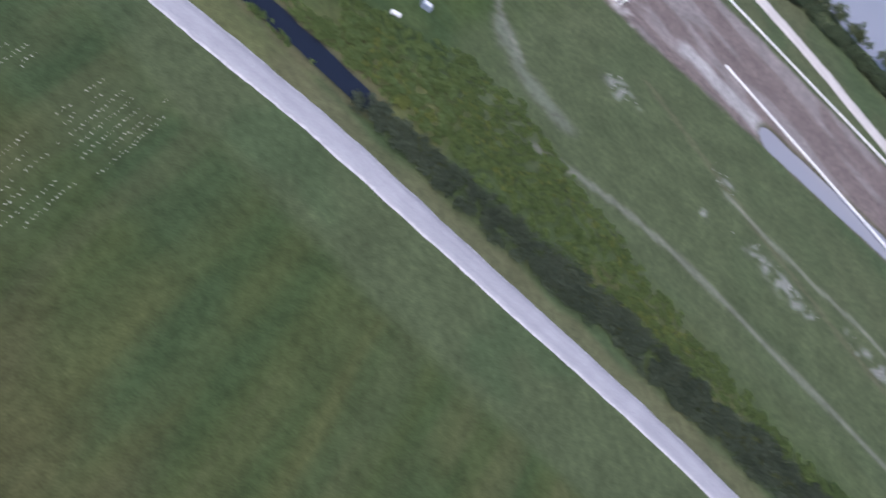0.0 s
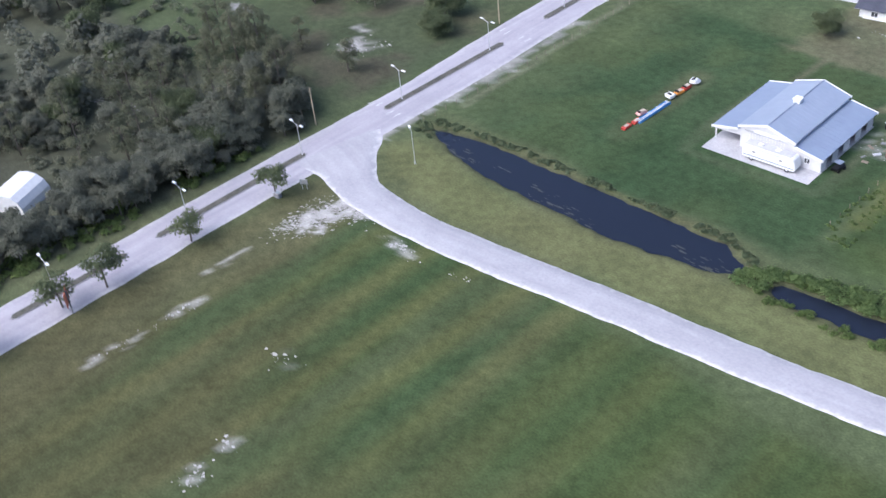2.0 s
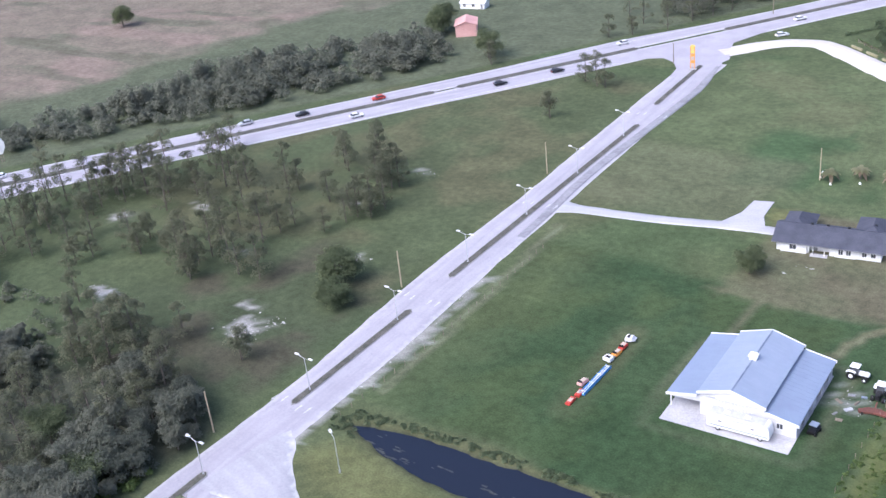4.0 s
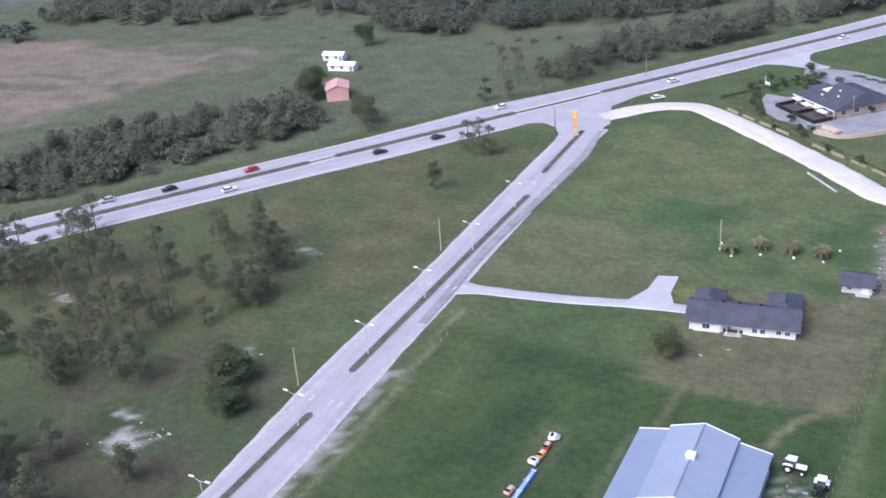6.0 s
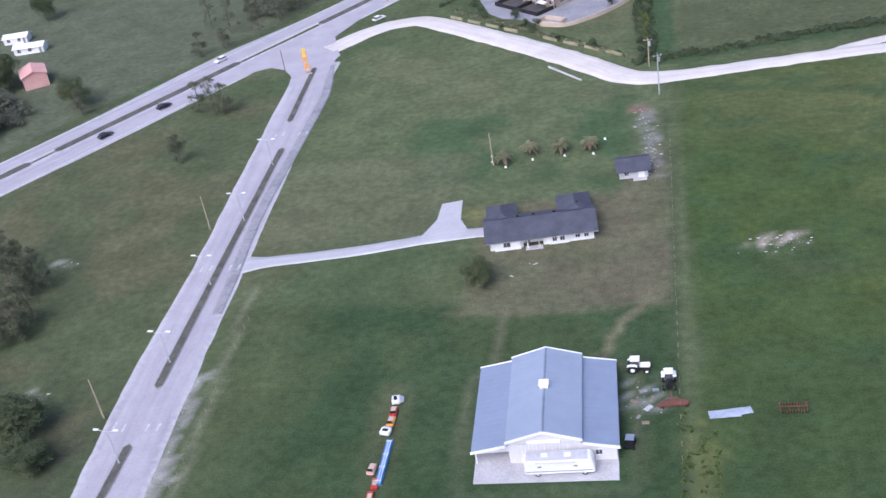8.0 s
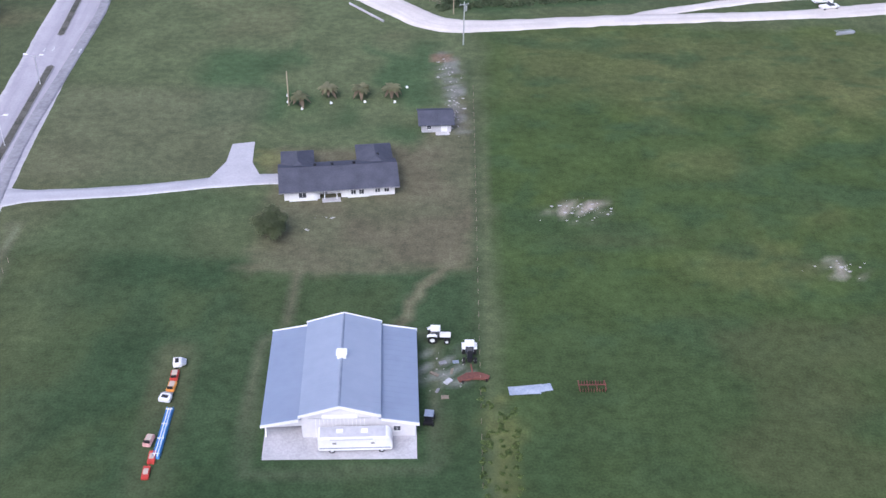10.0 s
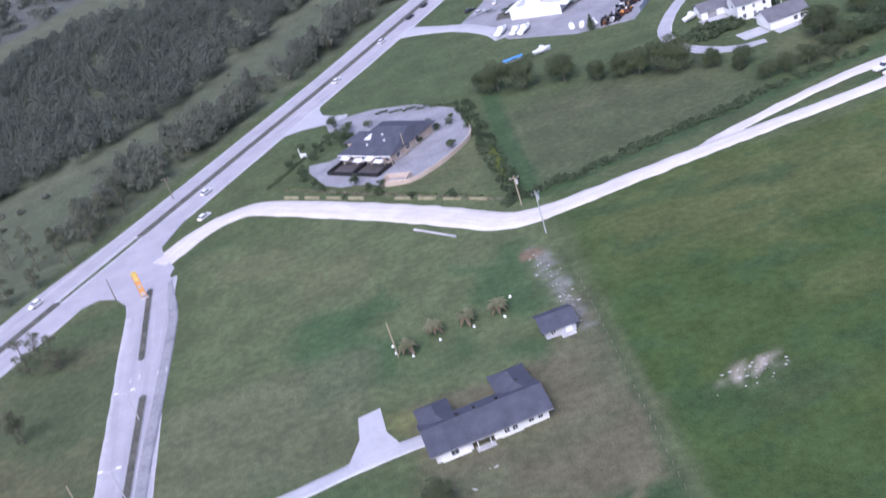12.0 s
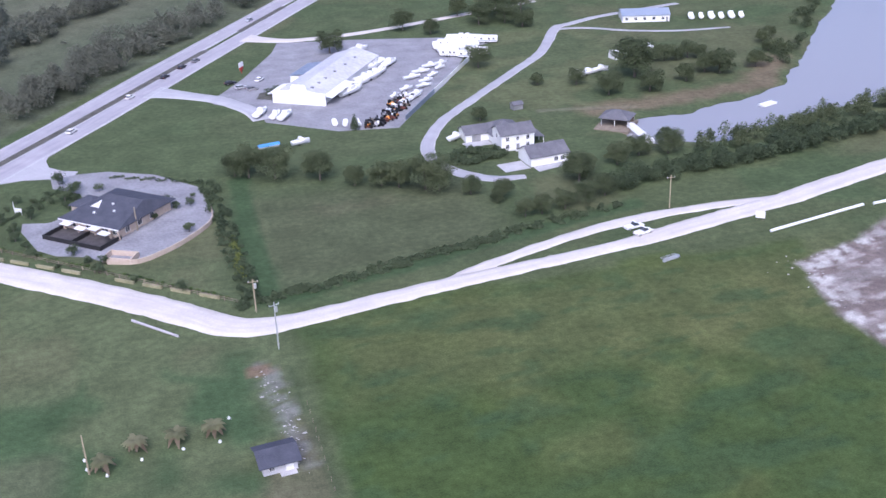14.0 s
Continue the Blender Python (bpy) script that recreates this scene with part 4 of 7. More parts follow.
def scatter(n, x0, x1, y0, y1, keep, gap=0.0):
    """Random spots in a rectangle of the plan where keep(x, y) holds, no two nearer than gap."""
    out = []
    for _ in range(n * 14):
        x, y = x0 + (x1 - x0) * rng.random(), y0 + (y1 - y0) * rng.random()
        if keep(x, y) and all((x - a) ** 2 + (y - b) ** 2 > gap * gap for a, b in out):
            out.append((x, y))
            if len(out) == n:
                break
    return out


def thicket(name, spots, heights, radii, leaves, size, leaf, label, category, flat=0.8):
    """Many crowns in one sheet of foliage: hedges, reed beds and far woods."""
    verts = []
    for i, (x, y) in enumerate(spots):
        h, r = heights[0] + (heights[1] - heights[0]) * rng.random(), radii[0] + (radii[1] - radii[0]) * rng.random()
        base = leaf_cloud(r, [(0, 0, h * 0.6, r * 0.8), (r * 0.4, 0.2 * r, h * 0.45, r * 0.6), (-r * 0.35, r * 0.3, h * 0.5, r * 0.6), (0, -r * 0.45, h * 0.4, r * 0.6), (r * 0.1, 0.1 * r, h * 0.82, r * 0.45)], leaves, size, 1000 + i, flat=max(flat, h * 0.42 / r) if h > 1.3 * r else h * 0.42 / r)
        a = rng.random() * 6.28
        c, s = math.cos(a), math.sin(a)
        base = np.column_stack([base[:, 0] * c - base[:, 1] * s + x, base[:, 0] * s + base[:, 1] * c + y, np.where(base[:, 2] > 0.06, base[:, 2], 0.06 + 0.2 * h * rng.random(len(base)))])
        verts.append(base)
    v = np.concatenate(verts)
    ob = new(name, mesh_of(name, v, quads(v), M[leaf]))
    return tagged(ob, label, category, "", "stuff")


def off_highway(x, y):
    return (x - HW[0]) * HN[0] + (y - HW[1]) * HN[1]


def along_highway(x, y):
    return (x - HW[0]) * HD[0] + (y - HW[1]) * HD[1]


# woods west of the avenue, thinning out northwards into single pines
plant(SCRUB, scatter(215, -266, -203, 40, 150, lambda x, y: y < 130 + (-205 - x) * 0.25 + 7 * math.sin(x * 0.11) and x < -203.5 - max(0, 95 - y) * 0.06 and off_highway(x, y) > 20 and not (-238 < x < -213 and 65 < y < 85) and (drift(x, y, 16, 2, 60) > (0.36 if x > -234 or y < 96 else 0.56) or x > -216), 3.0), "woods beside the avenue", 0.6, 1.15)
thicket("woods", scatter(240, -360, -250, -40, 150, lambda x, y: y < 120 + 12 * math.sin(x * 0.11) and off_highway(x, y) > 18 and drift(x, y, 16, 2, 60) > 0.36), (5, 10), (2.4, 3.8), 130, 0.6, "wood_leaf", "scrubby grey-green woods west of the avenue", "woods")
thicket("undergrowth", scatter(420, -300, -203, 20, 150, lambda x, y: y < 132 + (-205 - x) * 0.25 + 7 * math.sin(x * 0.11) and x < -204 and not (-238 < x < -212 and 64 < y < 86)), (0.8, 3.2), (1.2, 2.4), 80, 0.3, "grey_leaf", "grey-green undergrowth between the trees", "undergrowth")
thicket("undergrowth", scatter(170, -208, -199.5, 30, 124, lambda x, y: x < -200.6 - max(0, y - 95) * 0.06 and drift(x, y, 8, 2, 70) > 0.36), (0.5, 1.8), (0.8, 1.6), 70, 0.26, "marsh_leaf", "olive scrub along the edge of the woods", "undergrowth")
plant(OAKS, scatter(10, -300, -206, 40, 130, lambda x, y: off_highway(x, y) > 22 and not (-240 < x < -215 and 66 < y < 88), 8), "woods beside the avenue", 0.8, 1.05)
WEST_CLUMP = [(-299, 126), (-296, 139), (-302, 152), (-320, 158), (-338, 162), (-354, 161), (-362, 140), (-340, 115), (-315, 112)]
plant(SCRUB + OAKS[:1], scatter(58, -362, -296, 112, 163, lambda x, y: float(inside(np.array(x), np.array(y), WEST_CLUMP)) > 0.5, 3.6), "trees near the highway", 0.85, 1.2)
PINE_SPOTS = [(-296, 178), (-290, 198), (-289, 221), (-265, 207), (-266, 221), (-266, 244), (-235, 219), (-249, 240), (-230, 297), (-231, 327), (-253, 174), (-244, 181), (-269, 154), (-245, 136), (-239, 140), (-321, 209), (-321, 175), (-307, 239), (-261, 240), (-242, 236), (-265, 224), (-238, 223), (-228, 327), (-237, 330), (-251, 196), (-238, 182)]
plant(PINES, PINE_SPOTS, "scattered pines in the pasture", 1.05, 1.4)
plant(PINES, scatter(30, -262, -212, 70, 160, lambda x, y: not (-240 < x < -211 and 62 < y < 88), 5), "pines among the woods", 1.0, 1.35)
plant(PINES[:3], [(-317.5, 193.9), (-313.8, 199.5), (-303, 210.5), (-286.7, 216.9), (-280, 219), (-304.8, 203.4), (-331, 189.7), (-296, 204), (-290, 209)], "tall pines beside the highway", 1.25, 1.5)
plant(PINES, scatter(66, -325, -232, 140, 250, lambda x, y: off_highway(x, y) > 16 and drift(x, y, 26, 2, 61) > 0.5, 4), "scattered pines in the pasture", 0.8, 1.3)


plant(LIGHT, [(-185.8, 112.4), (-186.2, 93), (-186, 75.2), (-187, 67), (-185.5, 50)], "street trees beside the avenue", 1.2, 1.4)

# the line of trees behind the enclosed meadow
def tree_at(x, y, s, flat=0.9, kinds=OAKS, group="garden trees by the lake", label=""):
    k = kinds[rng.integers(len(kinds))]
    return tagged(copy_thing(k, pose(x, y, 0, 0, 0, 360 * rng.random()) @ Matrix.Diagonal((s, s, s * flat, 1))), label, "", group)


tree_at(-219.5, 189, 1.4, 0.78, OAKS[:1], "", "dense round dark green tree beside the avenue")
tree_at(-213.5, 181, 1.15, 0.72, OAKS[1:2], "", "dense dark green tree beside the avenue")
tree_at(-140.4, 233, 0.86, 0.95, OAKS[1:2], "", "olive green oak on the bare lawn by the house")
for x, y, s in ((-103.5, 427, 0.8), (-99.6, 424, 1.05), (-92, 420.5, 1.1), (-79.4, 414.5, 1.15), (-70.4, 406.6, 0.75), (-63, 403.5, 1.0), (-58.5, 400.5, 1.0), (-51.5, 396.5, 1.15), (-48, 394, 0.95), (-40.3, 388, 0.7), (-33, 382, 0.75), (-35, 380, 0.5), (-8, 386, 1.15), (-4, 391, 0.8), (-31, 367.5, 0.55), (-26, 368, 0.7), (-19, 369, 0.75), (-12, 371, 0.7), (-5, 374, 0.8)):
    tree_at(x, y, s * 1.1, 0.98, OAKS, "row of trees behind the meadow")
for x, y, s in ((51, 477, 1.75), (13.6, 481, 0.55), (27, 475.5, 0.65), (33.3, 460, 1.05), (48.7, 458.5, 1.0), (66.3, 465, 0.8), (82.7, 470, 1.15), (78, 473, 0.9), (26.4, 398.5, 0.95), (66, 493, 0.6), (71, 493, 0.7), (76, 492, 0.6), (81, 493, 0.7), (86, 492, 0.65), (115, 490, 0.6), (119, 487, 0.5), (119, 501, 0.7), (126, 508, 0.6), (-13.5, 582, 0.95), (-3.5, 571, 0.8), (0, 511, 0.9), (-51, 556.5, 1.2), (16.7, 598, 1.0), (21.3, 579, 1.0), (27, 588, 1.15), (34, 592, 1.2), (38, 567, 1.0), (46, 593, 1.1), (33, 577, 0.9), (-2, 679, 1.1), (2, 647, 1.0), (-10, 660, 1.0), (-18.5, 449, 0.6), (17.3, 400, 0.8), (8, 395, 0.85), (99, 472, 0.8)):
    tree_at(x, y, s * 1.25)


def conifer(x, y, h):
    ob = empty("conifer", pose(x, y, 0), "small dark cone-shaped conifer beside the lot", "tree")
    part("trunk", cyl((0, 0, -0.2), (0, 0, h * 0.8), 0.16, 0.05, 7), M["bark"], ob)
    v = leaf_cloud(2, [(0, 0, 0.5 + h * f, 1.7 * (1 - f) + 0.2) for f in (0.1, 0.28, 0.45, 0.62, 0.78, 0.9)], 700, 0.24, 5, flat=0.9)
    new("crown", mesh_of("crown", v, quads(v), M["hedge_leaf"])).parent = ob


conifer(-60.5, 455.8, 5.5)
# hedgerow between the sand road and the lake
thicket("hedgerow", scatter(330, -4, 330, 372, 420, lambda x, y: 0 < y - (374 + x * 0.17) < 9), (2.5, 6.0), (1.5, 3.0), 240, 0.30, "hedge_leaf", "dense green hedgerow of shrubs beside the sand road", "hedge")
thicket("hedgerow", scatter(190, 36, 330, 385, 470, lambda x, y: abs(y - (387 + x * 0.23)) < 3.2), (4.0, 8.0), (1.6, 3.0), 260, 0.30, "oak_leaf", "line of dark green trees along the lake shore", "hedge")
thicket("hedgerow", scatter(60, 100, 220, 470, 600, lambda x, y: 3 < -float(inside(np.array(x), np.array(y), LAKE)) < 12 and y > 440), (1.5, 4.5), (1.4, 2.6), 160, 0.3, "oak_leaf", "green shrubs on the far lake shore", "hedge")
thicket("hedge", scatter(46, -44, -20, 408, 428, lambda x, y: 0.25 < ((x + 32) / 11) ** 2 + ((y - 416) / 5.5) ** 2 < 1), (1.6, 2.8), (1.2, 1.9), 110, 0.34, "hedge_leaf", "dark clipped hedge within the loop drive", "hedge")
thicket("hedgerow", scatter(230, -112, -4, 335, 370, lambda x, y: abs(y - (342 + (x + 105) * 0.245)) < 2.4), (0.5, 1.5), (0.7, 1.4), 60, 0.26, "hedge_leaf", "low rough hedge along a meadow fence", "hedge")
thicket("hedgerow", scatter(110, -116, -102, 340, 424, lambda x, y: abs(x - (-108 - (y - 345) * 0.05)) < 2.8), (0.8, 2.2), (0.8, 1.5), 60, 0.26, "hedge_leaf", "low green hedge with yellow shrubs", "hedge")
thicket("shrubs", [(-109.5 + 1.2 * rng.random(), 356 + 2.0 * k) for k in range(13)], (1.0, 1.9), (0.9, 1.5), 60, 0.24, "yellow_leaf", "yellow-leaved shrubs along a hedge", "shrub")
# woods north of the highway
NORTH_WOOD = [(-400, 150), (-387, 178), (-374, 201), (-362, 222), (-349, 240), (-336, 252), (-327, 267), (-317, 283), (-307, 300), (-298, 319), (-294, 335), (-305, 347), (-319, 354), (-338, 346), (-352, 331), (-364, 314), (-368, 299), (-371, 272), (-376, 250), (-380, 238), (-390, 230), (-392, 222), (-400, 219), (-420, 224), (-440, 196), (-470, 150)]
thicket("woods", scatter(430, -470, -290, 150, 356, lambda x, y: float(inside(np.array(x), np.array(y), NORTH_WOOD)) > 0.5), (3.2, 6.0), (2.2, 3.8), 190, 0.40, "wood_leaf", "dense scrubby woods north of the highway", "woods")
thicket("woods", scatter(190, -470, -290, 150, 356, lambda x, y: float(inside(np.array(x), np.array(y), NORTH_WOOD)) > 3 and drift(x, y, 22, 2, 95) > 0.48), (6.5, 10.0), (2.4, 4.0), 220, 0.42, "wood_leaf", "taller dark trees in the woods north of the highway", "woods")
thicket("woods", scatter(460, -260, 60, 395, 840, lambda x, y: -40 + 7 * math.sin(y * 0.05) < off_highway(x, y) < -19 and along_highway(x, y) > 268), (5, 11), (2.2, 4.6), 250, 0.42, "wood_leaf", "dark roadside woods along the highway", "woods")
BACK_ROW = [(-176, 628), (-165, 660), (-142, 692), (-108, 735), (-80, 770)]
thicket("woods", scatter(130, -190, -60, 620, 790, lambda x, y: float(to_line(np.array(x), np.array(y), BACK_ROW)) < 9), (6, 10), (2.8, 4.4), 130, 0.6, "wood_leaf", "dark row of trees behind the roadside meadow", "woods")
FAR_WOOD = [(-300, 452), (-269, 481), (-245, 489), (-220, 515), (-197, 566), (-184, 584), (-174, 629), (-181, 655), (-203, 720), (-250, 758), (-316, 768), (-345, 700), (-395, 640), (-400, 520), (-345, 450)]
thicket("woods", scatter(1900, -400, -170, 440, 775, lambda x, y: float(inside(np.array(x), np.array(y), FAR_WOOD)) > 1), (5, 10), (2.6, 4.6), 130, 0.5, "far_leaf", "grey-green woods across the pasture", "woods")
FAR_BELT = [(-535, 424), (-512, 425), (-474, 432), (-457, 438), (-433, 445), (-415, 459), (-411, 471), (-385, 474), (-356, 469), (-341, 466), (-318, 448), (-300, 452), (-345, 500), (-400, 520), (-480, 500), (-560, 480)]
thicket("woods", scatter(330, -560, -300, 424, 520, lambda x, y: float(inside(np.array(x), np.array(y), FAR_BELT)) > 0.5), (5, 9), (3.0, 5.0), 130, 0.6, "wood_leaf", "belt of dark trees behind the fen", "woods")
thicket("bushes", scatter(110, -420, 120, 430, 1000, lambda x, y: -330 < off_highway(x, y) < -60 and float(inside(np.array(x), np.array(y), FAR_WOOD)) < -4), (0.8, 2.6), (1.0, 2.4), 60, 0.45, "wood_leaf", "small scattered bushes in the far pasture", "bushes")
plant(OAKS, [(-468, 324), (-340, 431), (-283, 341), (-321, 365), (-318, 358)], "single trees in the far pasture", 1.0, 1.4)
thicket("woods", scatter(2300, -1000, 300, 300, 1900, lambda x, y: -230 < off_highway(x, y) + 16 * math.sin(along_highway(x, y) * 0.021) - float(np.interp(along_highway(x, y), [-200, 84, 157, 239, 290, 420], [-430, -385, -350, -268, -240, -352])) < 0), (4, 8), (4.5, 7.5), 60, 1.3, "far_leaf", "grey-brown woods beyond the far pasture", "woods")
thicket("woods", scatter(3600, -1350, 150, 760, 3400, lambda x, y: off_highway(x, y) < -560 and x > -260 - 0.33 * (y - 600) and (off_highway(x, y) < -740 or drift(x, y, 90, 2, 62) > 0.62)), (3.0, 5.5), (6, 13), 46, 2.0, "far_leaf", "far grey-green woods towards the horizon", "woods")
thicket("woods", scatter(160, -1300, -480, -500, 700, lambda x, y: off_highway(x, y) < -190 and drift(x, y, 60, 2, 63) > 0.6 and float(inside(np.array(x), np.array(y), FEN)) < 0), (3, 8), (4, 9), 60, 1.6, "far_leaf", "far clumps of grey-green trees in the pasture", "woods")
plant(PINES, [(-254, 376), (-247, 381), (-238, 391), (-234, 403), (-260, 403), (-250, 395), (-246, 407), (-243, 428), (-277, 334), (-230, 412), (-226, 420)], "roadside pines north of the highway", 1.0, 1.3)
# rank growth along the ditch


def ditch_bank(x):
    """The northern limit of the rank growth."""
    return float(np.interp(x, [-104, -97, -90, -82, -74, -64, -57, -50, -38, -10, 18, 24, 40, 55, 70, 98, 122, 150, 400], [151, 154.8, 156, 160, 164.5, 167.5, 164, 163.5, 166, 178, 194, 200, 202, 199, 195, 190, 187.5, 186, 205]))


thicket("marsh_bushes", scatter(270, -105, -44, 146, 170, lambda x, y: 147 + (x + 105) * 0.07 < y < ditch_bank(x) and min(to_line(np.array(x), np.array(y), q) for q in DITCH) > (2.3 if y > 152 else 2.9), 0.8), (0.6, 2.2), (0.9, 1.9), 190, 0.19, "bush_leaf", "dense green bushes crowding the ditch", "shrubs")
thicket("marsh_plants", scatter(190, -50, 8, 156, 176, lambda x, y: 3.4 < to_line(np.array(x), np.array(y), DITCH[2]) < 8.5 and y > 158 + x * 0.1, 0.8), (0.2, 0.7), (0.5, 1.1), 46, 0.22, "marsh_leaf", "low olive sedge on the bank above the ditch", "reeds")
thicket("marsh_plants", scatter(240, -103, 6, 142, 166, lambda x, y: 2.6 < min(to_line(np.array(x), np.array(y), q) for q in DITCH) < 5.0 and y < 158), (0.2, 0.9), (0.4, 1.0), 60, 0.18, "marsh_leaf", "olive reeds on the ditch bank", "reeds")
thicket("marsh_plants", scatter(1100, -4, 150, 160, 212, lambda x, y: 167 + (x - 16) * 0.1 < y < ditch_bank(x) + 7 * (drift(x, y, 6, 2, 67) - 0.5), 0.5), (0.3, 1.3), (0.6, 1.5), 80, 0.21, "marsh_leaf", "rank green and yellowish marsh plants beyond the ditch", "shrubs")
thicket("marsh_plants", scatter(260, 150, 330, 165, 225, lambda x, y: 166 + (x - 16) * 0.1 < y < ditch_bank(x)), (0.5, 1.6), (0.9, 1.9), 64, 0.4, "marsh_leaf", "rank green and yellowish marsh plants along the ditch", "shrubs")
thicket("shrubs", scatter(760, 12, 165, 154, 190, lambda x, y: float(np.interp(x, [12, 24, 50, 75, 111, 131, 330], [157.5, 156.8, 158.6, 161.6, 164.6, 166.4, 186])) < y < float(np.interp(x, [12, 15, 36, 56, 81, 104, 125, 147, 330], [161, 163.5, 166.5, 170, 174, 175.5, 179, 181, 200]))), (1.0, 3.0), (0.9, 2.1), 90, 0.24, "willow_leaf", "dark grey-green willow shrubs beside the ditch", "shrubs")
thicket("shrubs", scatter(190, -184, -102, 152, 158, lambda x, y: 0.4 < -float(inside(np.array(x), np.array(y), POND)) < 2.4 and drift(x, y, 7, 2, 71) > 0.34) + scatter(40, -186, -176, 146, 154, lambda x, y: 0.3 < -float(inside(np.array(x), np.array(y), POND)) < 4), (0.15, 0.6), (0.3, 0.9), 60, 0.14, "hedge_leaf", "low green reeds along the pond bank", "reeds")
thicket("weeds", scatter(80, -101.8, -95.5, 166, 194, lambda x, y: drift(x, y, 5, 2, 64) > 0.40), (0.1, 0.5), (0.2, 0.8), 40, 0.13, "marsh_leaf", "yellow-green weeds along the field edge", "weeds")
thicket("shrubs", [(19, 168.7), (20, 169.4)], (1.6, 2.0), (1.6, 2.0), 120, 0.3, "yellow_leaf", "single yellow-green bush in the marsh", "shrub")


thicket("marsh_bushes", scatter(130, 0, 90, 168, 215, lambda x, y: 169 + (x - 16) * 0.1 < y < ditch_bank(x) - 2 and drift(x, y, 14, 2, 68) > 0.5), (0.5, 1.6), (0.7, 1.7), 70, 0.27, "bush_leaf", "fresh green bushes in the marsh", "shrubs")
thicket("marsh_plants", scatter(240, 4, 110, 168, 210, lambda x, y: 169 + (x - 16) * 0.1 < y < ditch_bank(x) - 3 and drift(x, y, 11, 2, 69) > 0.46), (0.4, 1.2), (0.4, 1.0), 46, 0.20, "yellow_leaf", "yellow flowering weeds in the marsh", "weeds")


def flower_rows():
    """Pale seed heads left in rows in the hay field."""
    verts = []
    for x0, y0, y1, rows, gap in ((-66.3, 89, 123, 11, 1.75), (-44.5, 84, 99, 2, 1.9), (-33.5, 98, 116, 5, 1.8), (-19, 98, 126, 8, 1.75), (-17, 78, 100, 6, 1.9)):
        for r in range(rows):
            y, keep = y0 + 9 * rng.random(), 0.25 + 0.5 * rng.random()
            while y < y1 - 6 * rng.random():
                if drift(x0 + r * gap, y, 7, 2, 65) > 0.26 + 0.24 * keep:
                    verts.append((x0 + r * gap - (y - y0) * 0.03 + 0.12 * rng.normal(), y))
                y += 0.8 + 0.5 * rng.random()
    vs, fs = [], []
    for x, y in verts:
        w, h, n = 0.06 + 0.08 * rng.random(), 0.15 + 0.12 * rng.random(), len(vs)
        vs += [(x - w, y, 0.03), (x, y - w * 1.6, 0.03), (x + w, y, 0.03), (x, y + w * 1.6, 0.03), (x, y, h)]
        fs += [(n, n + 1, n + 4), (n + 1, n + 2, n + 4), (n + 2, n + 3, n + 4), (n + 3, n, n + 4)]
    ob = new("seed_heads", mesh_of("seed_heads", vs, [f for f in fs], M["flower"]))
    tagged(ob, "rows of pale seed heads in the mown field", "weeds", "", "stuff")


flower_rows()


def palm(x, y, h, s):
    ob = empty("palm_tree", pose(x, y, 0, 0, 0, 360 * rng.random()), "short cabbage palm with browning fronds", "palm tree", "palms behind the house")
    bm = bmesh.new()
    for k in range(4):
        cyl((0, 0, h * k / 4 - 0.1), (0, 0, h * (k + 1) / 4), 0.22 - 0.01 * k, 0.19, 8, bm)
    part("trunk", bm, M["bark"], ob)
    for name, n, up, leaf in (("fronds", 26, 0.35, "palm_leaf"), ("dead_fronds", 7, -0.3, "dead_palm")):
        vs, fs = [], []
        for i in range(n):
            a, e, q = 6.28 * i / n + rng.random() * 0.4, up + 0.5 * rng.random(), s * (0.8 + 0.4 * rng.random())
            for j in range(6):
                f = j / 5
                sp = 0.24 * math.sin(math.pi * (0.15 + 0.8 * f)) * s
                r_, z_ = q * f, h + q * (e * f - 0.75 * f * f)
                c, d = math.cos(a), math.sin(a)
                vs += [(c * r_ - d * sp, d * r_ + c * sp, z_ - 0.15 * sp), (c * r_, d * r_, z_), (c * r_ + d * sp, d * r_ - c * sp, z_ - 0.15 * sp)]
                if j:
                    b = len(vs) - 6
                    fs += [(b, b + 1, b + 4, b + 3), (b + 1, b + 2, b + 5, b + 4)]
        part_ob = new(name, mesh_of(name, vs, fs, M[leaf]))
        part_ob.parent = ob


for x, y in ((-141.5, 286), (-135.5, 290.5), (-128, 290.8), (-121, 291)):
    palm(x, y - 1.0, 2.6, 2.2)

for x, y in ((-140.8, 283.4), (-134.6, 286.4), (-127, 287.4), (-120.2, 287.6), (-144.4, 286.4), (-144.9, 289.5), (-117.8, 295)):
    st = part("stone", cyl((x, y, 0.0), (x, y, 0.45), 0.34, 0.2, 7), M["white_paint"])
    tagged(st, "whitewashed stone beside the palms", "stone", "white stones")

# ---- buildings ----
def slab_roof(x0, x1, z0, z1, y0, y1, t=0.12):
    """A sloping roof sheet from (x0, z0) to (x1, z1), from y0 to y1."""
    return prism([(x0, z0), (x1, z1), (x1, z1 + t), (x0, z0 + t)], y0, y1)


def seams(ob, x0, x1, z0, z1, y0, y1, mat, gap=1.2, t=0.12):
    """The standing seams of a metal roof."""
    bm = bmesh.new()
    for k in range(1, int((y1 - y0) / gap)):
        y = y0 + k * gap
        prism([(x0, z0 + t), (x1, z1 + t), (x1, z1 + t + 0.018), (x0, z0 + t + 0.018)], y - 0.02, y + 0.02, bm=bm)
    part("roof_seams", bm, M[mat], ob)


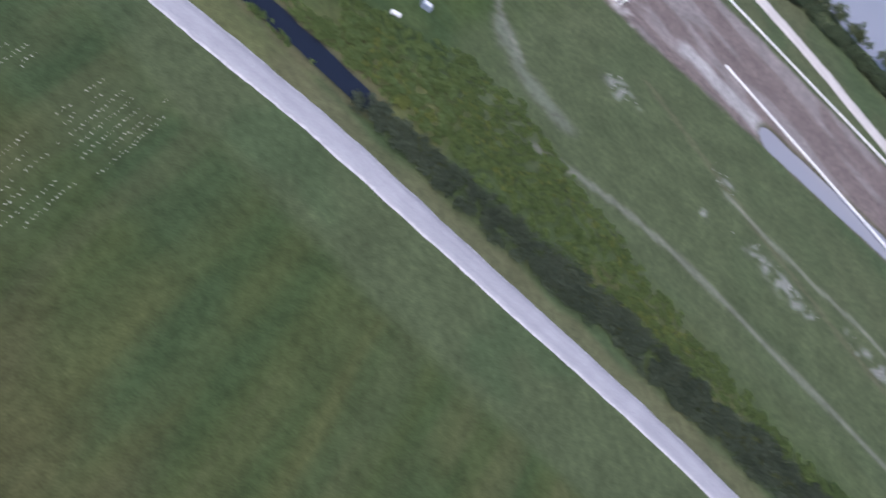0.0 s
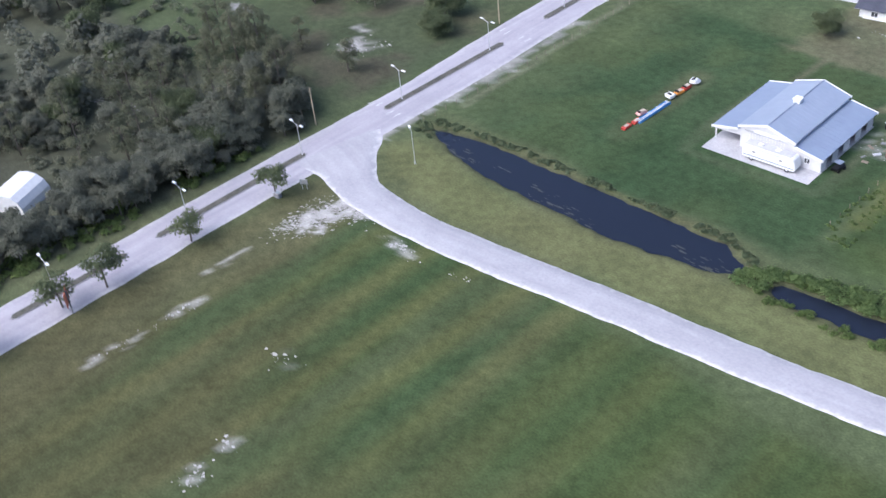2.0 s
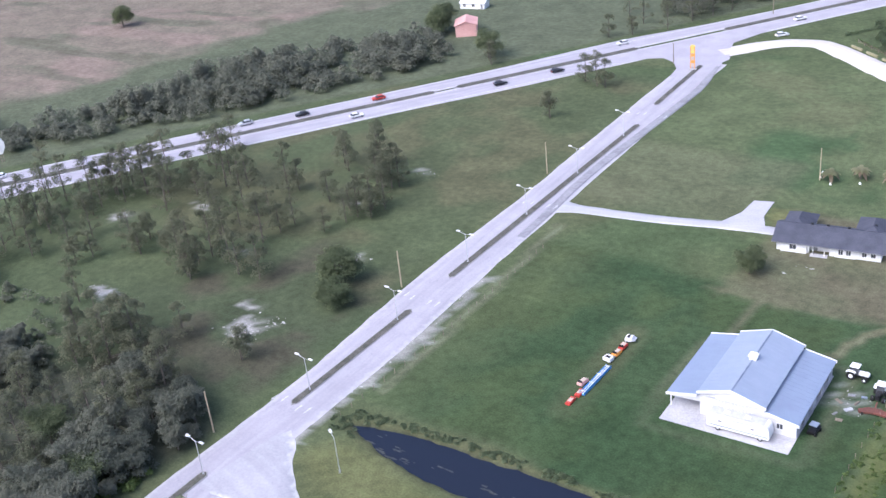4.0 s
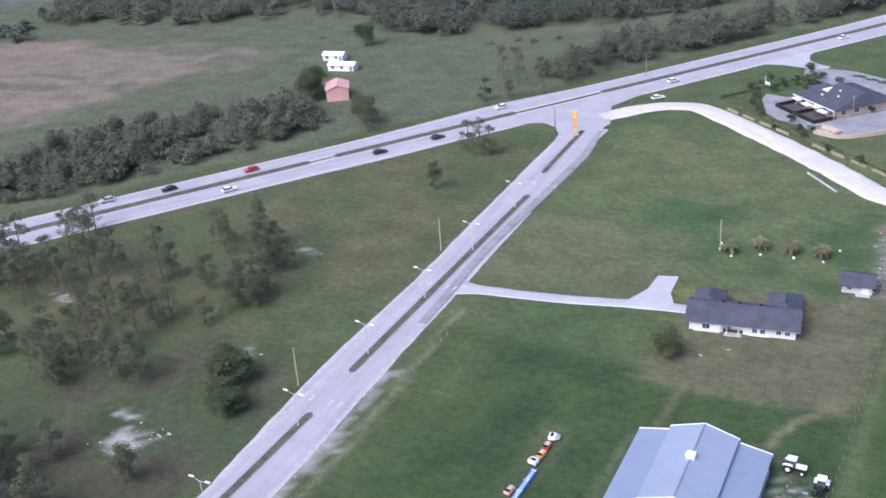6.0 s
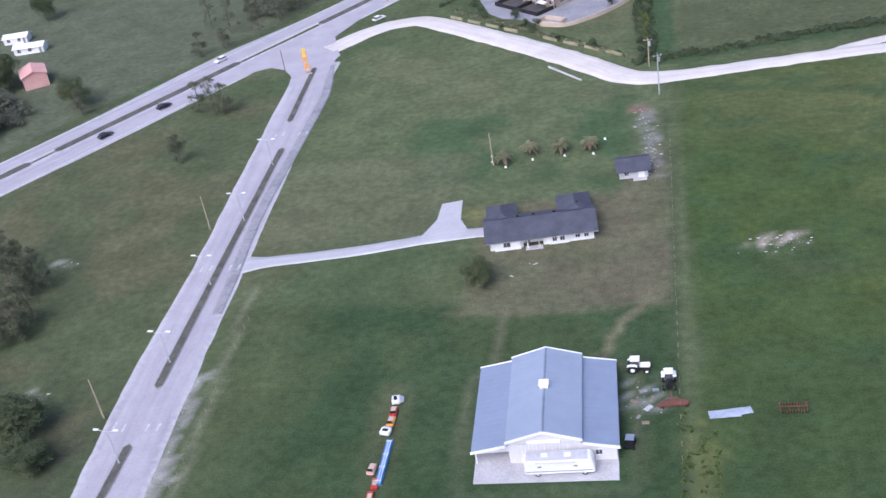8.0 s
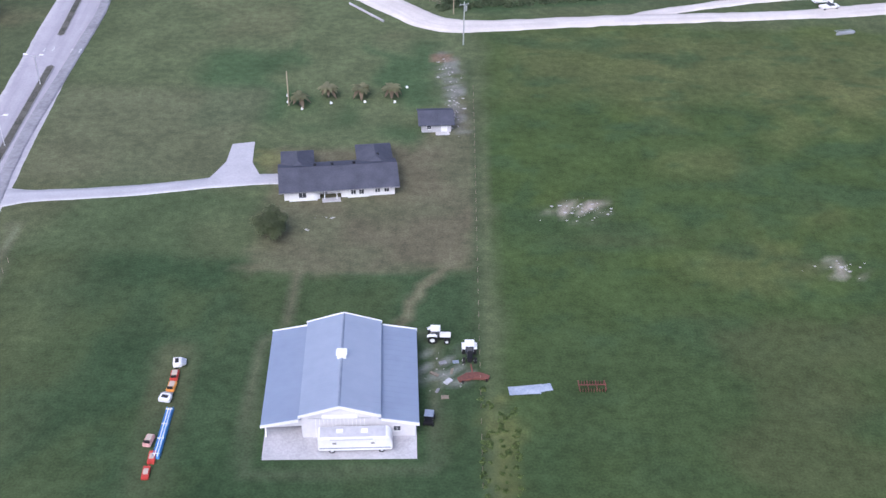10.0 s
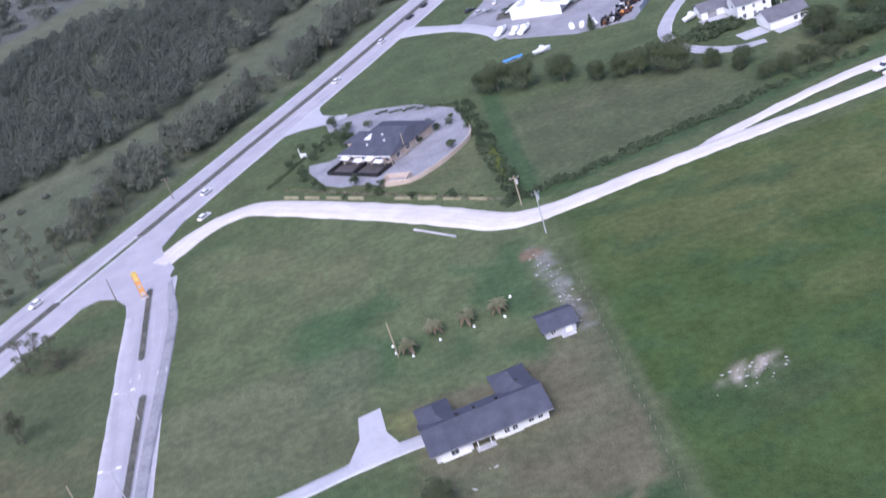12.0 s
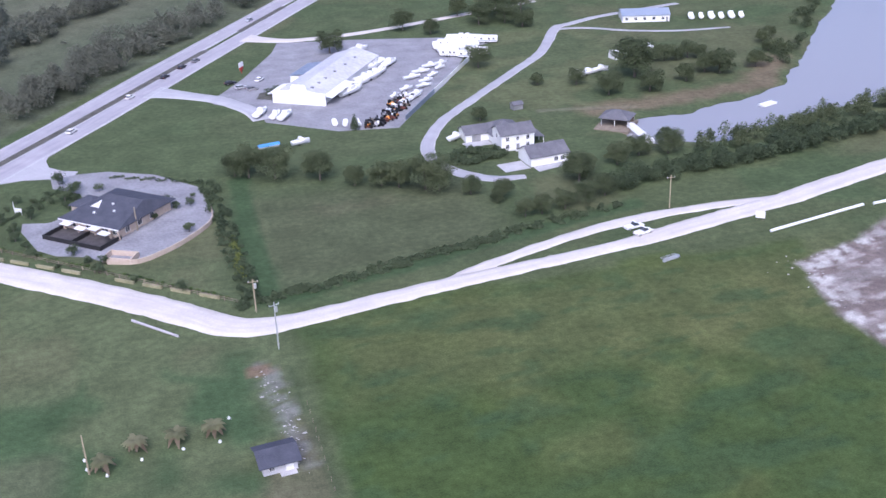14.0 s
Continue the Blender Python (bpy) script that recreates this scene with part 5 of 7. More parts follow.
def window(parent, x, y, z, w, h, face, frame_mat="white_paint"):
    """A framed pane standing 3 cm proud; face: the way it looks out, -y, +y, -x or +x."""
    d = 0.05
    sx, sy = {"-y": (0, -1), "+y": (0, 1), "-x": (-1, 0), "+x": (1, 0)}[face]
    fr, pane = bmesh.new(), bmesh.new()
    for a0, a1, b0, b1 in ((-w / 2 - 0.08, w / 2 + 0.08, h, h + 0.08), (-w / 2 - 0.08, w / 2 + 0.08, -0.1, 0), (-w / 2 - 0.08, -w / 2, 0, h), (w / 2, w / 2 + 0.08, 0, h), (-0.03, 0.03, 0, h)):
        if sy:
            box(x + a0, x + a1, min(y, y + sy * 0.06), max(y, y + sy * 0.06), z + b0, z + b1, fr)
        else:
            box(min(x, x + sx * 0.06), max(x, x + sx * 0.06), y + a0, y + a1, z + b0, z + b1, fr)
    if sy:
        box(x - w / 2, x + w / 2, min(y, y + sy * 0.03), max(y, y + sy * 0.03), z, z + h, pane)
    else:
        box(min(x, x + sx * 0.03), max(x, x + sx * 0.03), y - w / 2, y + w / 2, z, z + h, pane)
    w_ob = part("window", fr, M[frame_mat], parent)
    part("pane", pane, M["glass"], w_ob, "dark glass pane")


def hangar():
    ob = empty("hangar", pose(-122.35, 182.4, 0, 0, 0, 3.4), "white hangar with a blue-grey metal roof and side aisles", "hangar")
    L = 20.8
    part("slab", outline([(-11.4, -4.3), (11.3, -4.6), (11.5, L), (-11.5, L)], -0.1, 0.12), M["concrete"], ob, "pale stained concrete floor slab")
    wall = bmesh.new()
    prism([(-5.6, 0.12), (5.6, 0.12), (5.6, 4.7), (0, 6.5), (-5.6, 4.7)], 0, 0.2, bm=wall)
    prism([(-11.2, 0.12), (11.2, 0.12), (11.2, 2.95), (5.6, 4.2), (5.6, 4.7), (0, 6.5), (-5.6, 4.7), (-5.6, 4.2), (-11.2, 2.95)], L - 0.2, L, bm=wall)
    prism([(5.6, 0.12), (11.2, 0.12), (11.2, 2.95), (5.6, 4.2)], 0, 0.2, bm=wall)
    prism([(-11.2, 2.35), (-5.6, 2.6), (-5.6, 4.2), (-11.2, 2.95)], 0.0, 0.15, bm=wall)
    box(-5.7, -5.5, 0.2, L - 0.2, 0.12, 4.65, wall)
    box(5.5, 5.7, 0.2, L - 0.2, 4.0, 4.65, wall)
    for y0, y1 in ((0.2, 2.2), (4.6, 6.6), (9.0, 11.2), (13.8, 15.8), (18.4, L - 0.2)):
        box(11.0, 11.2, y0, y1, 0.12, 2.95, wall)
    box(11.0, 11.2, 2.2, 18.4, 2.45, 2.95, wall)
    part("wall", wall, M["wall_metal"], ob, "white painted metal wall")
    for x0, x1, z0, z1 in ((-6.0, 0, 4.75, 6.6), (0, 6.0, 6.6, 4.75)):
        part("roof", slab_roof(x0, x1, z0, z1, -0.35, L + 0.35), M["roof_pale"], ob, "pale blue-grey metal roof slope")
        seams(ob, x0, x1, z0, z1, -0.35, L + 0.35, "roof_pale")
    for x0, x1, z0, z1 in ((-11.7, -5.7, 2.95, 4.05), (5.7, 11.7, 4.05, 2.95)):
        part("roof", slab_roof(x0, x1, z0, z1, -0.3, L + 0.3), M["roof_metal"], ob, "blue-grey metal aisle roof")
        seams(ob, x0, x1, z0, z1, -0.3, L + 0.3, "roof_metal")
    for y in (-0.52, L + 0.36):
        bm = bmesh.new()
        for x0, x1, z0, z1 in ((-6.1, 0, 4.7, 6.58), (0, 6.1, 6.58, 4.7), (-11.75, -6.1, 2.9, 4.0), (6.1, 11.75, 4.0, 2.9)):
            prism([(x0, z0 - 0.22), (x1, z1 - 0.22), (x1, z1 + 0.26), (x0, z0 + 0.26)], y, y + 0.16, bm=bm)
        part("fascia", bm, M["white_paint"], ob, "white fascia board")
    part("ridge_cap", prism([(-0.25, 6.62), (0, 6.76), (0.25, 6.62), (0, 6.82)], -0.35, L + 0.35), M["grey_blue"], ob)
    # roof ventilator, a rounded white cap on a short neck
    vent = part("ventilator", box(-0.65, 0.65, 10.25, 11.55, 6.2, 7.1), M["white_paint"], ob, "square white roof ventilator")
    part("cap", box(-0.85, 0.85, 10.05, 11.75, 7.1, 7.5, bevel=0.12), M["white_paint"], vent)
    for y in (0.2, 5.2, 10.4, 15.6, L - 0.3):
        part("post", box(-11.2, -11.0, y, y + 0.2, 0.12, 3.0), M["white_paint"], ob)
    # sliding door with its ribs and header rail
    door = part("door", box(-4.2, 4.2, -0.08, -0.004, 0.14, 4.0), M["wall_metal"], ob, "white ribbed sliding door")
    for k in range(1, 14):
        part("rib", box(-4.2 + 0.6 * k - 0.03, -4.2 + 0.6 * k + 0.03, -0.12, -0.08, 0.14, 4.0), M["white_paint"], door)
    part("door_rail", box(-4.6, 4.6, -0.2, -0.004, 4.05, 4.2), M["galvanised"], ob)
    part("canopy", prism([(-2.6, 4.5), (2.6, 4.5), (2.6, 4.62), (-2.6, 4.62)], -0.6, -0.004), M["white_paint"], ob)
    window(ob, 8.4, 0.0, 1.3, 1.0, 1.0, "-y")


hangar()


def motorhome():
    ob = empty("motorhome", pose(-120.0, 180.45, 0.12, 0, 0, 3.8), "long white motorhome parked before the hangar", "motorhome")
    bm = prism([(-5.4, 0.5), (-5.4, 3.0), (-5.2, 3.2), (4.6, 3.2), (5.15, 2.9), (5.45, 2.0), (5.5, 0.8), (5.3, 0.5)], -1.25, 1.25)
    bmesh.ops.bevel(bm, geom=[e for e in bm.edges], offset=0.12, segments=2, affect="EDGES")
    part("body", bm, M["white_paint"], ob, "smooth white body")
    part("roof_cover", box(-5.1, 4.5, -1.08, 1.08, 3.203, 3.23), M["dusty"], ob, "dusty grey roof skin")
    part("stripe", box(-5.2, 5.2, -1.275, -1.252, 1.0, 1.18), M["grey_blue"], ob)
    part("windscreen", prism([(5.06, 2.75), (5.36, 1.95), (5.42, 1.95), (5.12, 2.78)], -1.05, 1.05), M["glass"], ob)
    for x in (-3.0, 2.6):
        part("window", box(x - 0.3, x + 0.3, -1.275, -1.24, 1.9, 2.2), M["grey"], ob)
    part("awning", cyl((-3.6, -1.36, 2.95), (2.6, -1.36, 2.95), 0.11), M["silver"], ob)
    for x in (-2.2, 1.4):
        part("roof_unit", box(x - 0.5, x + 0.5, -0.4, 0.4, 3.2, 3.45, bevel=0.06), M["white_paint"], ob, "white rooftop air conditioner")
    for x in (-3.4, 3.9):
        for y in (-1.05, 1.05):
            w = part("wheel", cyl((x, y - 0.14, 0.45), (x, y + 0.14, 0.45), 0.45, seg=16), M["rubber"], ob)
            part("rim", cyl((x, y - 0.16, 0.45), (x, y + 0.16, 0.45), 0.24, seg=12), M["silver"], w)


motorhome()


def hip_roof(x0, x1, y0, y1, z, h, over=0.5, along="x", bm=None, t=0.14):
    """A hipped roof over a rectangle."""
    bm = bm or bmesh.new()
    x0, x1, y0, y1 = x0 - over, x1 + over, y0 - over, y1 + over
    if along == "x":
        i = (y1 - y0) / 2
        r = [(x0 + i, (y0 + y1) / 2), (x1 - i, (y0 + y1) / 2)]
    else:
        i = (x1 - x0) / 2
        r = [((x0 + x1) / 2, y0 + i), ((x0 + x1) / 2, y1 - i)]
    low = [bm.verts.new((x, y, z - t)) for x, y in ((x0, y0), (x1, y0), (x1, y1), (x0, y1))]
    v = [bm.verts.new((x, y, z)) for x, y in ((x0, y0), (x1, y0), (x1, y1), (x0, y1))]
    a, b = (bm.verts.new((*p, z + h)) for p in r)
    bm.faces.new(low[::-1])
    for k in range(4):
        j = (k + 1) % 4
        bm.faces.new((low[k], low[j], v[j], v[k]))
    if along == "x":
        for f in ((v[0], v[1], b, a), (v[1], v[2], b), (v[2], v[3], a, b), (v[3], v[0], a)):
            bm.faces.new(f)
    else:
        for f in ((v[0], v[1], a), (v[1], v[2], b, a), (v[2], v[3], b), (v[3], v[0], a, b)):
            bm.faces.new(f)
    return bm


def gable_roof(x0, x1, y0, y1, z, h, over=0.45, along="x", t=0.15, bm=None):
    if along == "x":
        m = (y0 + y1) / 2
        return prism([(y0 - over, z - 0.15), (m, z + h), (y1 + over, z - 0.15), (y1 + over, z - 0.15 + t), (m, z + h + t), (y0 - over, z - 0.15 + t)], x0 - over, x1 + over, "x", bm)
    m = (x0 + x1) / 2
    return prism([(x0 - over, z - 0.15), (m, z + h), (x1 + over, z - 0.15), (x1 + over, z - 0.15 + t), (m, z + h + t), (x0 - over, z - 0.15 + t)], y0 - over, y1 + over, "y", bm)


def gable_walls(x0, x1, y0, y1, h, rise, along="x", bm=None):
    if along == "x":
        return prism([(y0, 0), (y1, 0), (y1, h), ((y0 + y1) / 2, h + rise), (y0, h)], x0, x1, "x", bm)
    return prism([(x0, 0), (x1, 0), (x1, h), ((x0 + x1) / 2, h + rise), (x0, h)], y0, y1, "y", bm)


def ranch_house():
    ob = empty("house", pose(-139.6, 246.0, 0, 0, 0, 8.9), "long white ranch house with a dark grey shingle roof", "house")
    W = 21.8
    wall = box(0.0, 7.0, 0.0, 9.0, -0.1, 2.45)
    box(11.2, W, 0.0, 9.0, -0.1, 2.45, wall)
    box(7.0, 11.2, 1.6, 9.0, -0.1, 2.45, wall)
    box(0.2, 5.8, 9.0, 14.2, -0.1, 2.45, wall)
    box(15.6, W, 9.0, 15.4, -0.1, 2.45, wall)
    box(1.0, 6.5, -0.5, 0.0, -0.1, 2.35, wall)
    box(12.4, 16.6, -0.3, 0.0, -0.1, 2.35, wall)
    part("wall", wall, M["white_paint"], ob, "white rendered wall")
    part("roof", gable_roof(0, W, 0, 9.0, 2.45, 2.1, 0.95), M["shingle"], ob, "dark grey shingle roof")
    part("roof", hip_roof(0.2, 5.8, 5.0, 14.2, 2.5, 1.9, 0.6, "y"), M["shingle"], ob, "dark grey hipped wing roof")
    part("roof", hip_roof(15.6, W, 5.0, 15.4, 2.5, 1.95, 0.6, "y"), M["shingle"], ob, "dark grey hipped wing roof")
    part("gutter", box(-0.95, W + 0.95, -1.07, -0.95, 2.2, 2.34), M["grey"], ob, "grey gutter")
    for x in (9.6, 10.6):
        window(ob, x, 1.6, 0.9, 0.7, 1.2, "-y")
    for x in (13.6, 15.2):
        window(ob, x, -0.3, 0.8, 0.9, 1.2, "-y")
    for x in (18.4, 20.2):
        window(ob, x, 0, 0.8, 0.9, 1.2, "-y")
    window(ob, 3.6, -0.5, 0.8, 1.4, 1.1, "-y")
    part("door", box(7.6, 8.5, 1.54, 1.597, 0, 2.1), M["grey"], ob)
    for x in (7.9, 10.3):
        part("post", box(x - 0.07, x + 0.07, -0.7, -0.56, 0, 2.2), M["white_paint"], ob)
    window(ob, 0.0, 4.0, 1.0, 1.4, 1.1, "-x")
    window(ob, W, 5.0, 1.0, 1.4, 1.1, "+x")
    for x, y, z in ((6.4, 5.6, 4.55), (9.8, 5.6, 4.55), (14.2, 5.6, 4.55), (19.2, 9.0, 4.2)):
        part("roof_vent", box(x - 0.3, x + 0.3, y - 0.25, y + 0.25, z - 0.5, z + 0.12), M["dark"], ob, "dark roof vent")
    part("step", box(7.4, 11.0, -1.5, 0, -0.1, 0.14), M["concrete"], ob)


ranch_house()


def shed():
    ob = empty("shed", pose(-113.6, 274.2, 0, 0, 0, 6), "small white shed with a dark shingle roof", "shed")
    part("wall", gable_walls(0, 6.4, 0, 6.2, 2.1, 1.4), M["dusty"], ob)
    part("roof", gable_roof(0, 6.4, 0, 6.2, 2.1, 1.4, 0.75), M["shingle"], ob, "dark grey shingle roof")
    part("door", box(4.2, 5.6, -0.06, -0.003, 0, 1.75), M["white_paint"], ob, "white double door")
    window(ob, 1.6, 0, 0.8, 0.9, 0.8, "-y")
    part("step", box(3.0, 6.0, -1.4, 0, -0.1, 0.12), M["concrete"], ob)


shed()
ribbon("driveway", [(-195, 244.6, 7.0), (-191.5, 245.2, 5.0), (-187, 245.8, 4.0), (-171, 248.2, 3.8), (-158, 251.2, 3.5), (-152, 252.8, 4.2), (-146, 253.6, 3.8), (-140, 254.2, 3.8)], 0.10, M["drive"], "pale concrete driveway to the house", "driveway", 0.12, 1.5)
tagged(part("driveway", outline([(-156.5, 251.8), (-153.6, 260), (-153.6, 267.2), (-149, 268.4), (-148.2, 260), (-145.6, 254.6)], -0.05, 0.125), M["drive"]), "pale concrete turning bay of the driveway", "driveway", "", "structure")


def villa():
    """A two-storey white farmhouse with wings and a detached garage."""
    ob = empty("house", pose(-21.2, 417.7, 0, 0, 0, 2), "white two-storey house with grey gabled roofs", "house")
    part("wall", gable_walls(0, 11, 0, 8.4, 5.3, 2.2), M["white_paint"], ob)
    part("roof", gable_roof(0, 11, 0, 8.4, 5.3, 2.2, 0.5), M["shingle_light"], ob, "grey shingle roof")
    part("wing_wall", gable_walls(-7.6, 0.6, 12.6, 19.6, 2.6, 1.9), M["white_paint"], ob)
    part("wing_roof", gable_roof(-7.6, 2.0, 12.6, 19.6, 2.6, 1.9, 0.5), M["shingle_light"], ob, "grey shingle roof")
    part("link_wall", box(0.2, 10.8, 8.4, 20.0, 0, 2.8), M["white_paint"], ob)
    part("link_roof", hip_roof(0.2, 10.8, 8.2, 20.0, 2.8, 2.9, 0.6, "y"), M["shingle_light"], ob, "grey hipped roof")
    part("porch_roof", slab_roof(11.0, 15.6, 3.1, 2.3, 2.0, 15.0), M["shingle_light"], ob, "low grey porch roof")
    for y in (2.4, 6.4, 10.6, 14.6):
        part("post", box(15.1, 15.25, y, y + 0.15, 0, 2.4), M["white_paint"], ob)
    for x in (2.0, 8.8):
        window(ob, x, 0, 3.3, 1.0, 1.3, "-y")
        window(ob, x, 0, 0.8, 1.0, 1.3, "-y")
    window(ob, 5.4, 0, 3.3, 0.8, 1.1, "-y")
    window(ob, 0, 4.2, 3.6, 1.1, 1.2, "-x")
    part("door", box(5.0, 5.95, -0.06, -0.003, 0.1, 2.1), M["grey"], ob)
    part("step", box(4.4, 6.6, -1.3, 0, -0.1, 0.12), M["concrete"], ob)
    part("garage_door", box(-5.5, -2.5, 12.54, 12.597, 0, 2.1), M["grey"], ob)
    part("terrace", outline([(-9.0, 8.0), (-0.1, 8.0), (-0.1, 12.4), (-9.0, 12.4)], -0.05, 0.07), M["concrete"], ob, "pale concrete terrace")
    g = empty("garage", pose(-17.0, 402.0, 0, 0, 0, 6), "white garage with a grey gabled roof", "garage")
    part("wall", gable_walls(0, 12.6, 0, 9.0, 2.9, 2.5), M["white_paint"], g)
    part("roof", gable_roof(0, 12.6, 0, 9.0, 2.9, 2.5, 0.5), M["shingle_light"], g, "grey shingle roof")
    for x in (8.4, 10.6):
        window(g, x, 0, 0.8, 1.2, 1.3, "-y")
    window(g, 12.6, 4.4, 0.8, 1.4, 1.4, "+x")
    part("door", box(-0.06, -0.003, 2.4, 6.4, 0, 2.3), M["white_paint"], g)
    part("apron", outline([(-8.6, -0.6), (-0.4, -0.6), (-0.4, 6.4), (-8.6, 6.4)], -0.05, 0.07), M["concrete"], g, "pale concrete apron")
    part("terrace", outline([(0.6, -4.4), (12.6, -2.6), (12.6, -0.3), (0.6, -0.3)], -0.05, 0.08), M["concrete"], g, "pale concrete terrace")
    s = empty("shed", pose(-4.2, 455.5, 0, 0, 0, 10), "little grey garden shed", "shed")
    part("wall", gable_walls(0, 3.6, 0, 2.8, 1.9, 0.8), M["grey"], s)
    part("roof", gable_roof(0, 3.6, 0, 2.8, 1.9, 0.8, 0.25), M["shingle_light"], s)


villa()
ribbon("driveway", [(120, 580, 3.5), (80, 572, 3.5), (58, 563, 4), (50, 558, 4.5), (31, 524, 4.2), (12, 502, 4), (-6, 482, 4), (-22, 464, 4), (-31, 453, 4.2), (-40, 436, 4.4), (-43, 424, 4.4), (-42, 413, 4.6), (-37, 403, 5), (-30, 397, 4.4), (-21, 395.5, 3.2)], 0.07, M["gravel"], "pale gravel drive looping to the white house", "driveway", 0.35, 1.5, seed=14)


def boathouse():
    ob = empty("boathouse", pose(17.0, 429.5, 0, 0, 0, -40), "grey-roofed open boathouse on a plank deck", "boathouse")
    part("deck", box(-1.0, 10.5, -4.0, 9.0, -0.6, 0.35), M["wood"], ob, "weathered plank deck")
    for x in (0.2, 4.7, 9.2):
        for y in (0.2, 7.4):
            part("post", box(x, x + 0.2, y, y + 0.2, 0.35, 3.0), M["white_paint"], ob)
    part("roof", hip_roof(0, 9.4, 0, 7.6, 3.0, 2.2, 0.6), M["shingle_light"], ob, "grey hipped roof")
    part("rear_wall", box(0.2, 9.4, 7.3, 7.5, 0.35, 3.0), M["wood"], ob)
    b = empty("boat", pose(25.9, 417, -0.5, 0, 0, -92), "long white covered boat moored at the boathouse", "boat")
    part("hull", prism([(-1.5, 0.9), (-1.2, 0.1), (0, -0.15), (1.2, 0.1), (1.5, 0.9)], -9, 8, "x"), M["white_paint"], b)
    part("canopy", prism([(-1.55, 0.9), (-1.0, 1.7), (0, 2.0), (1.0, 1.7), (1.55, 0.9)], -8.5, 7.5, "x"), M["white_paint"], b, "white boat cover")
    d = empty("floating_dock", pose(80, 431, -0.5, 0, 0, 20), "small white floating dock on the lake", "dock")
    part("deck", box(-3.2, 3.2, -1.4, 1.4, 0, 0.5), M["white_paint"], d)


boathouse()


def office():
    """The dark-roofed office on its paved lot behind hedges."""
    ob = empty("building", pose(-153.2, 404.2, 0, 0, 0, -42), "low tan building with a large dark hipped roof", "building")
    part("wall", box(0.8, 20.2, 0.8, 22.0, -0.1, 3.2), M["tan"], ob, "tan rendered wall")
    bm = bmesh.new()
    low, v = ([bm.verts.new((x, y, z)) for x, y in ((-0.4, -0.4), (21.4, -0.4), (21.4, 23.2), (-0.4, 23.2))] for z in (3.0, 3.2))
    a, b = bm.verts.new((7.6, 12.4, 6.7)), bm.verts.new((19.6, 12.4, 6.7))
    for f in ((v[0], v[1], b, a), (v[1], v[2], b), (v[2], v[3], a, b), (v[3], v[0], a), tuple(low[::-1]), *((low[k], low[(k + 1) % 4], v[(k + 1) % 4], v[k]) for k in range(4))):
        bm.faces.new(f)
    part("roof", bm, M["shingle"], ob, "large dark blue-grey hipped roof")
    part("wing_wall", box(-4.6, 0.79, 9.0, 16.0, -0.1, 2.8), M["tan"], ob, "tan rendered wall")
    part("roof", hip_roof(-4.6, 4.0, 9.0, 16.0, 2.8, 1.8, 0.7, "x"), M["shingle"], ob, "dark hipped side wing")
    part("fascia", box(-0.3, 21.3, -0.52, -0.41, 2.85, 3.15), M["white_paint"], ob, "white fascia board")
    for x, y in ((12.0, 8.6), (14.5, 6.0), (9.0, 4.0)):
        part("roof_vent", box(x - 0.25, x + 0.25, y - 0.25, y + 0.25, 3.2 + 0.27 * y, 3.75 + 0.27 * y), M["white_paint"], ob, "small white roof vent")
    part("porch_floor", box(0.5, 21.0, -7.4, 0.7, -0.1, 0.15), M["deck"], ob, "dark stained porch deck")
    for a0, a1, b0, b1 in ((0.5, 21.0, -7.6, -7.3), (0.5, 0.8, -7.3, 0.6), (20.7, 21.0, -7.3, 0.6), (10.6, 10.8, -7.3, -0.4)):
        part("porch_wall", box(a0, a1, b0, b1, -0.1, 1.3), M["dark"], ob, "dark porch screen wall")
    for x in (1.2, 6.4, 12.2, 17.6, 20.6):
        part("column", box(x, x + 0.45, -0.4, 0.05, -0.1, 3.0), M["tan"], ob)
    for x in (3.6, 9.5, 15.2, 19.0):
        window(ob, x, 0.8, 0.9, 2.2, 1.5, "-y")
    for y in (4, 9, 14):
        window(ob, 20.2, y, 0.9, 1.6, 1.4, "+x")
    bm = bmesh.new()
    prism([(-2.0, 4.7), (2.0, 4.7), (0, 5.9)], 6.2, 9.8, bm=bm)
    bmesh.ops.translate(bm, vec=(7.2, 0.0, 0.0), verts=bm.verts)
    part("dormer", bm, M["white_paint"], ob, "white dormer gable")
    for x, y in ((2.0, -2.4), (8.0, -3.4), (11.6, -2.2), (16.4, -3.6)):
        part("awning", slab_roof(x, x + 3.0, 2.6, 2.4, y, y + 2.2, 0.1), M["white_paint"], ob, "white canvas awning")
    lot = part("pavement", outline([(-164, 411), (-163.9, 405), (-159, 391), (-154, 385.5), (-146, 382), (-140, 375.5), (-133, 375.5), (-123, 380), (-114, 394), (-112, 401), (-113, 412), (-115, 422), (-127, 437), (-141, 445), (-151, 446), (-158, 444), (-157, 436), (-149, 429), (-146, 416), (-157, 409)], -0.05, 0.09), M["lot"])
    tagged(lot, "pale grey paved parking lot round the office", "parking lot", "", "structure")
    w = empty("garden_wall", pose(0, 0, 0), "curved low tan garden wall", "wall")
    ring = smooth_line([(-141, 376), (-133.5, 373.5), (-127, 377), (-120, 383.5), (-113.3, 393.2), (-112.5, 403)], 2.5)
    for k, (a, b) in enumerate(zip(ring[:-1], ring[1:])):
        bm = bmesh.new()
        d = (b - a) / np.hypot(*(b - a))
        n = np.array((-d[1], d[0])) * 0.15
        outline([tuple(a - n), tuple(b - n), tuple(b + n), tuple(a + n)], -0.1, 1.3 - 0.05 * (k % 2), bm)
        part("panel", bm, M["tan"], w)
    planter = empty("planter_wall", pose(-137.5, 377.5, 0, 0, 0, -28), "tan planter box wall at the lot's corner", "wall")
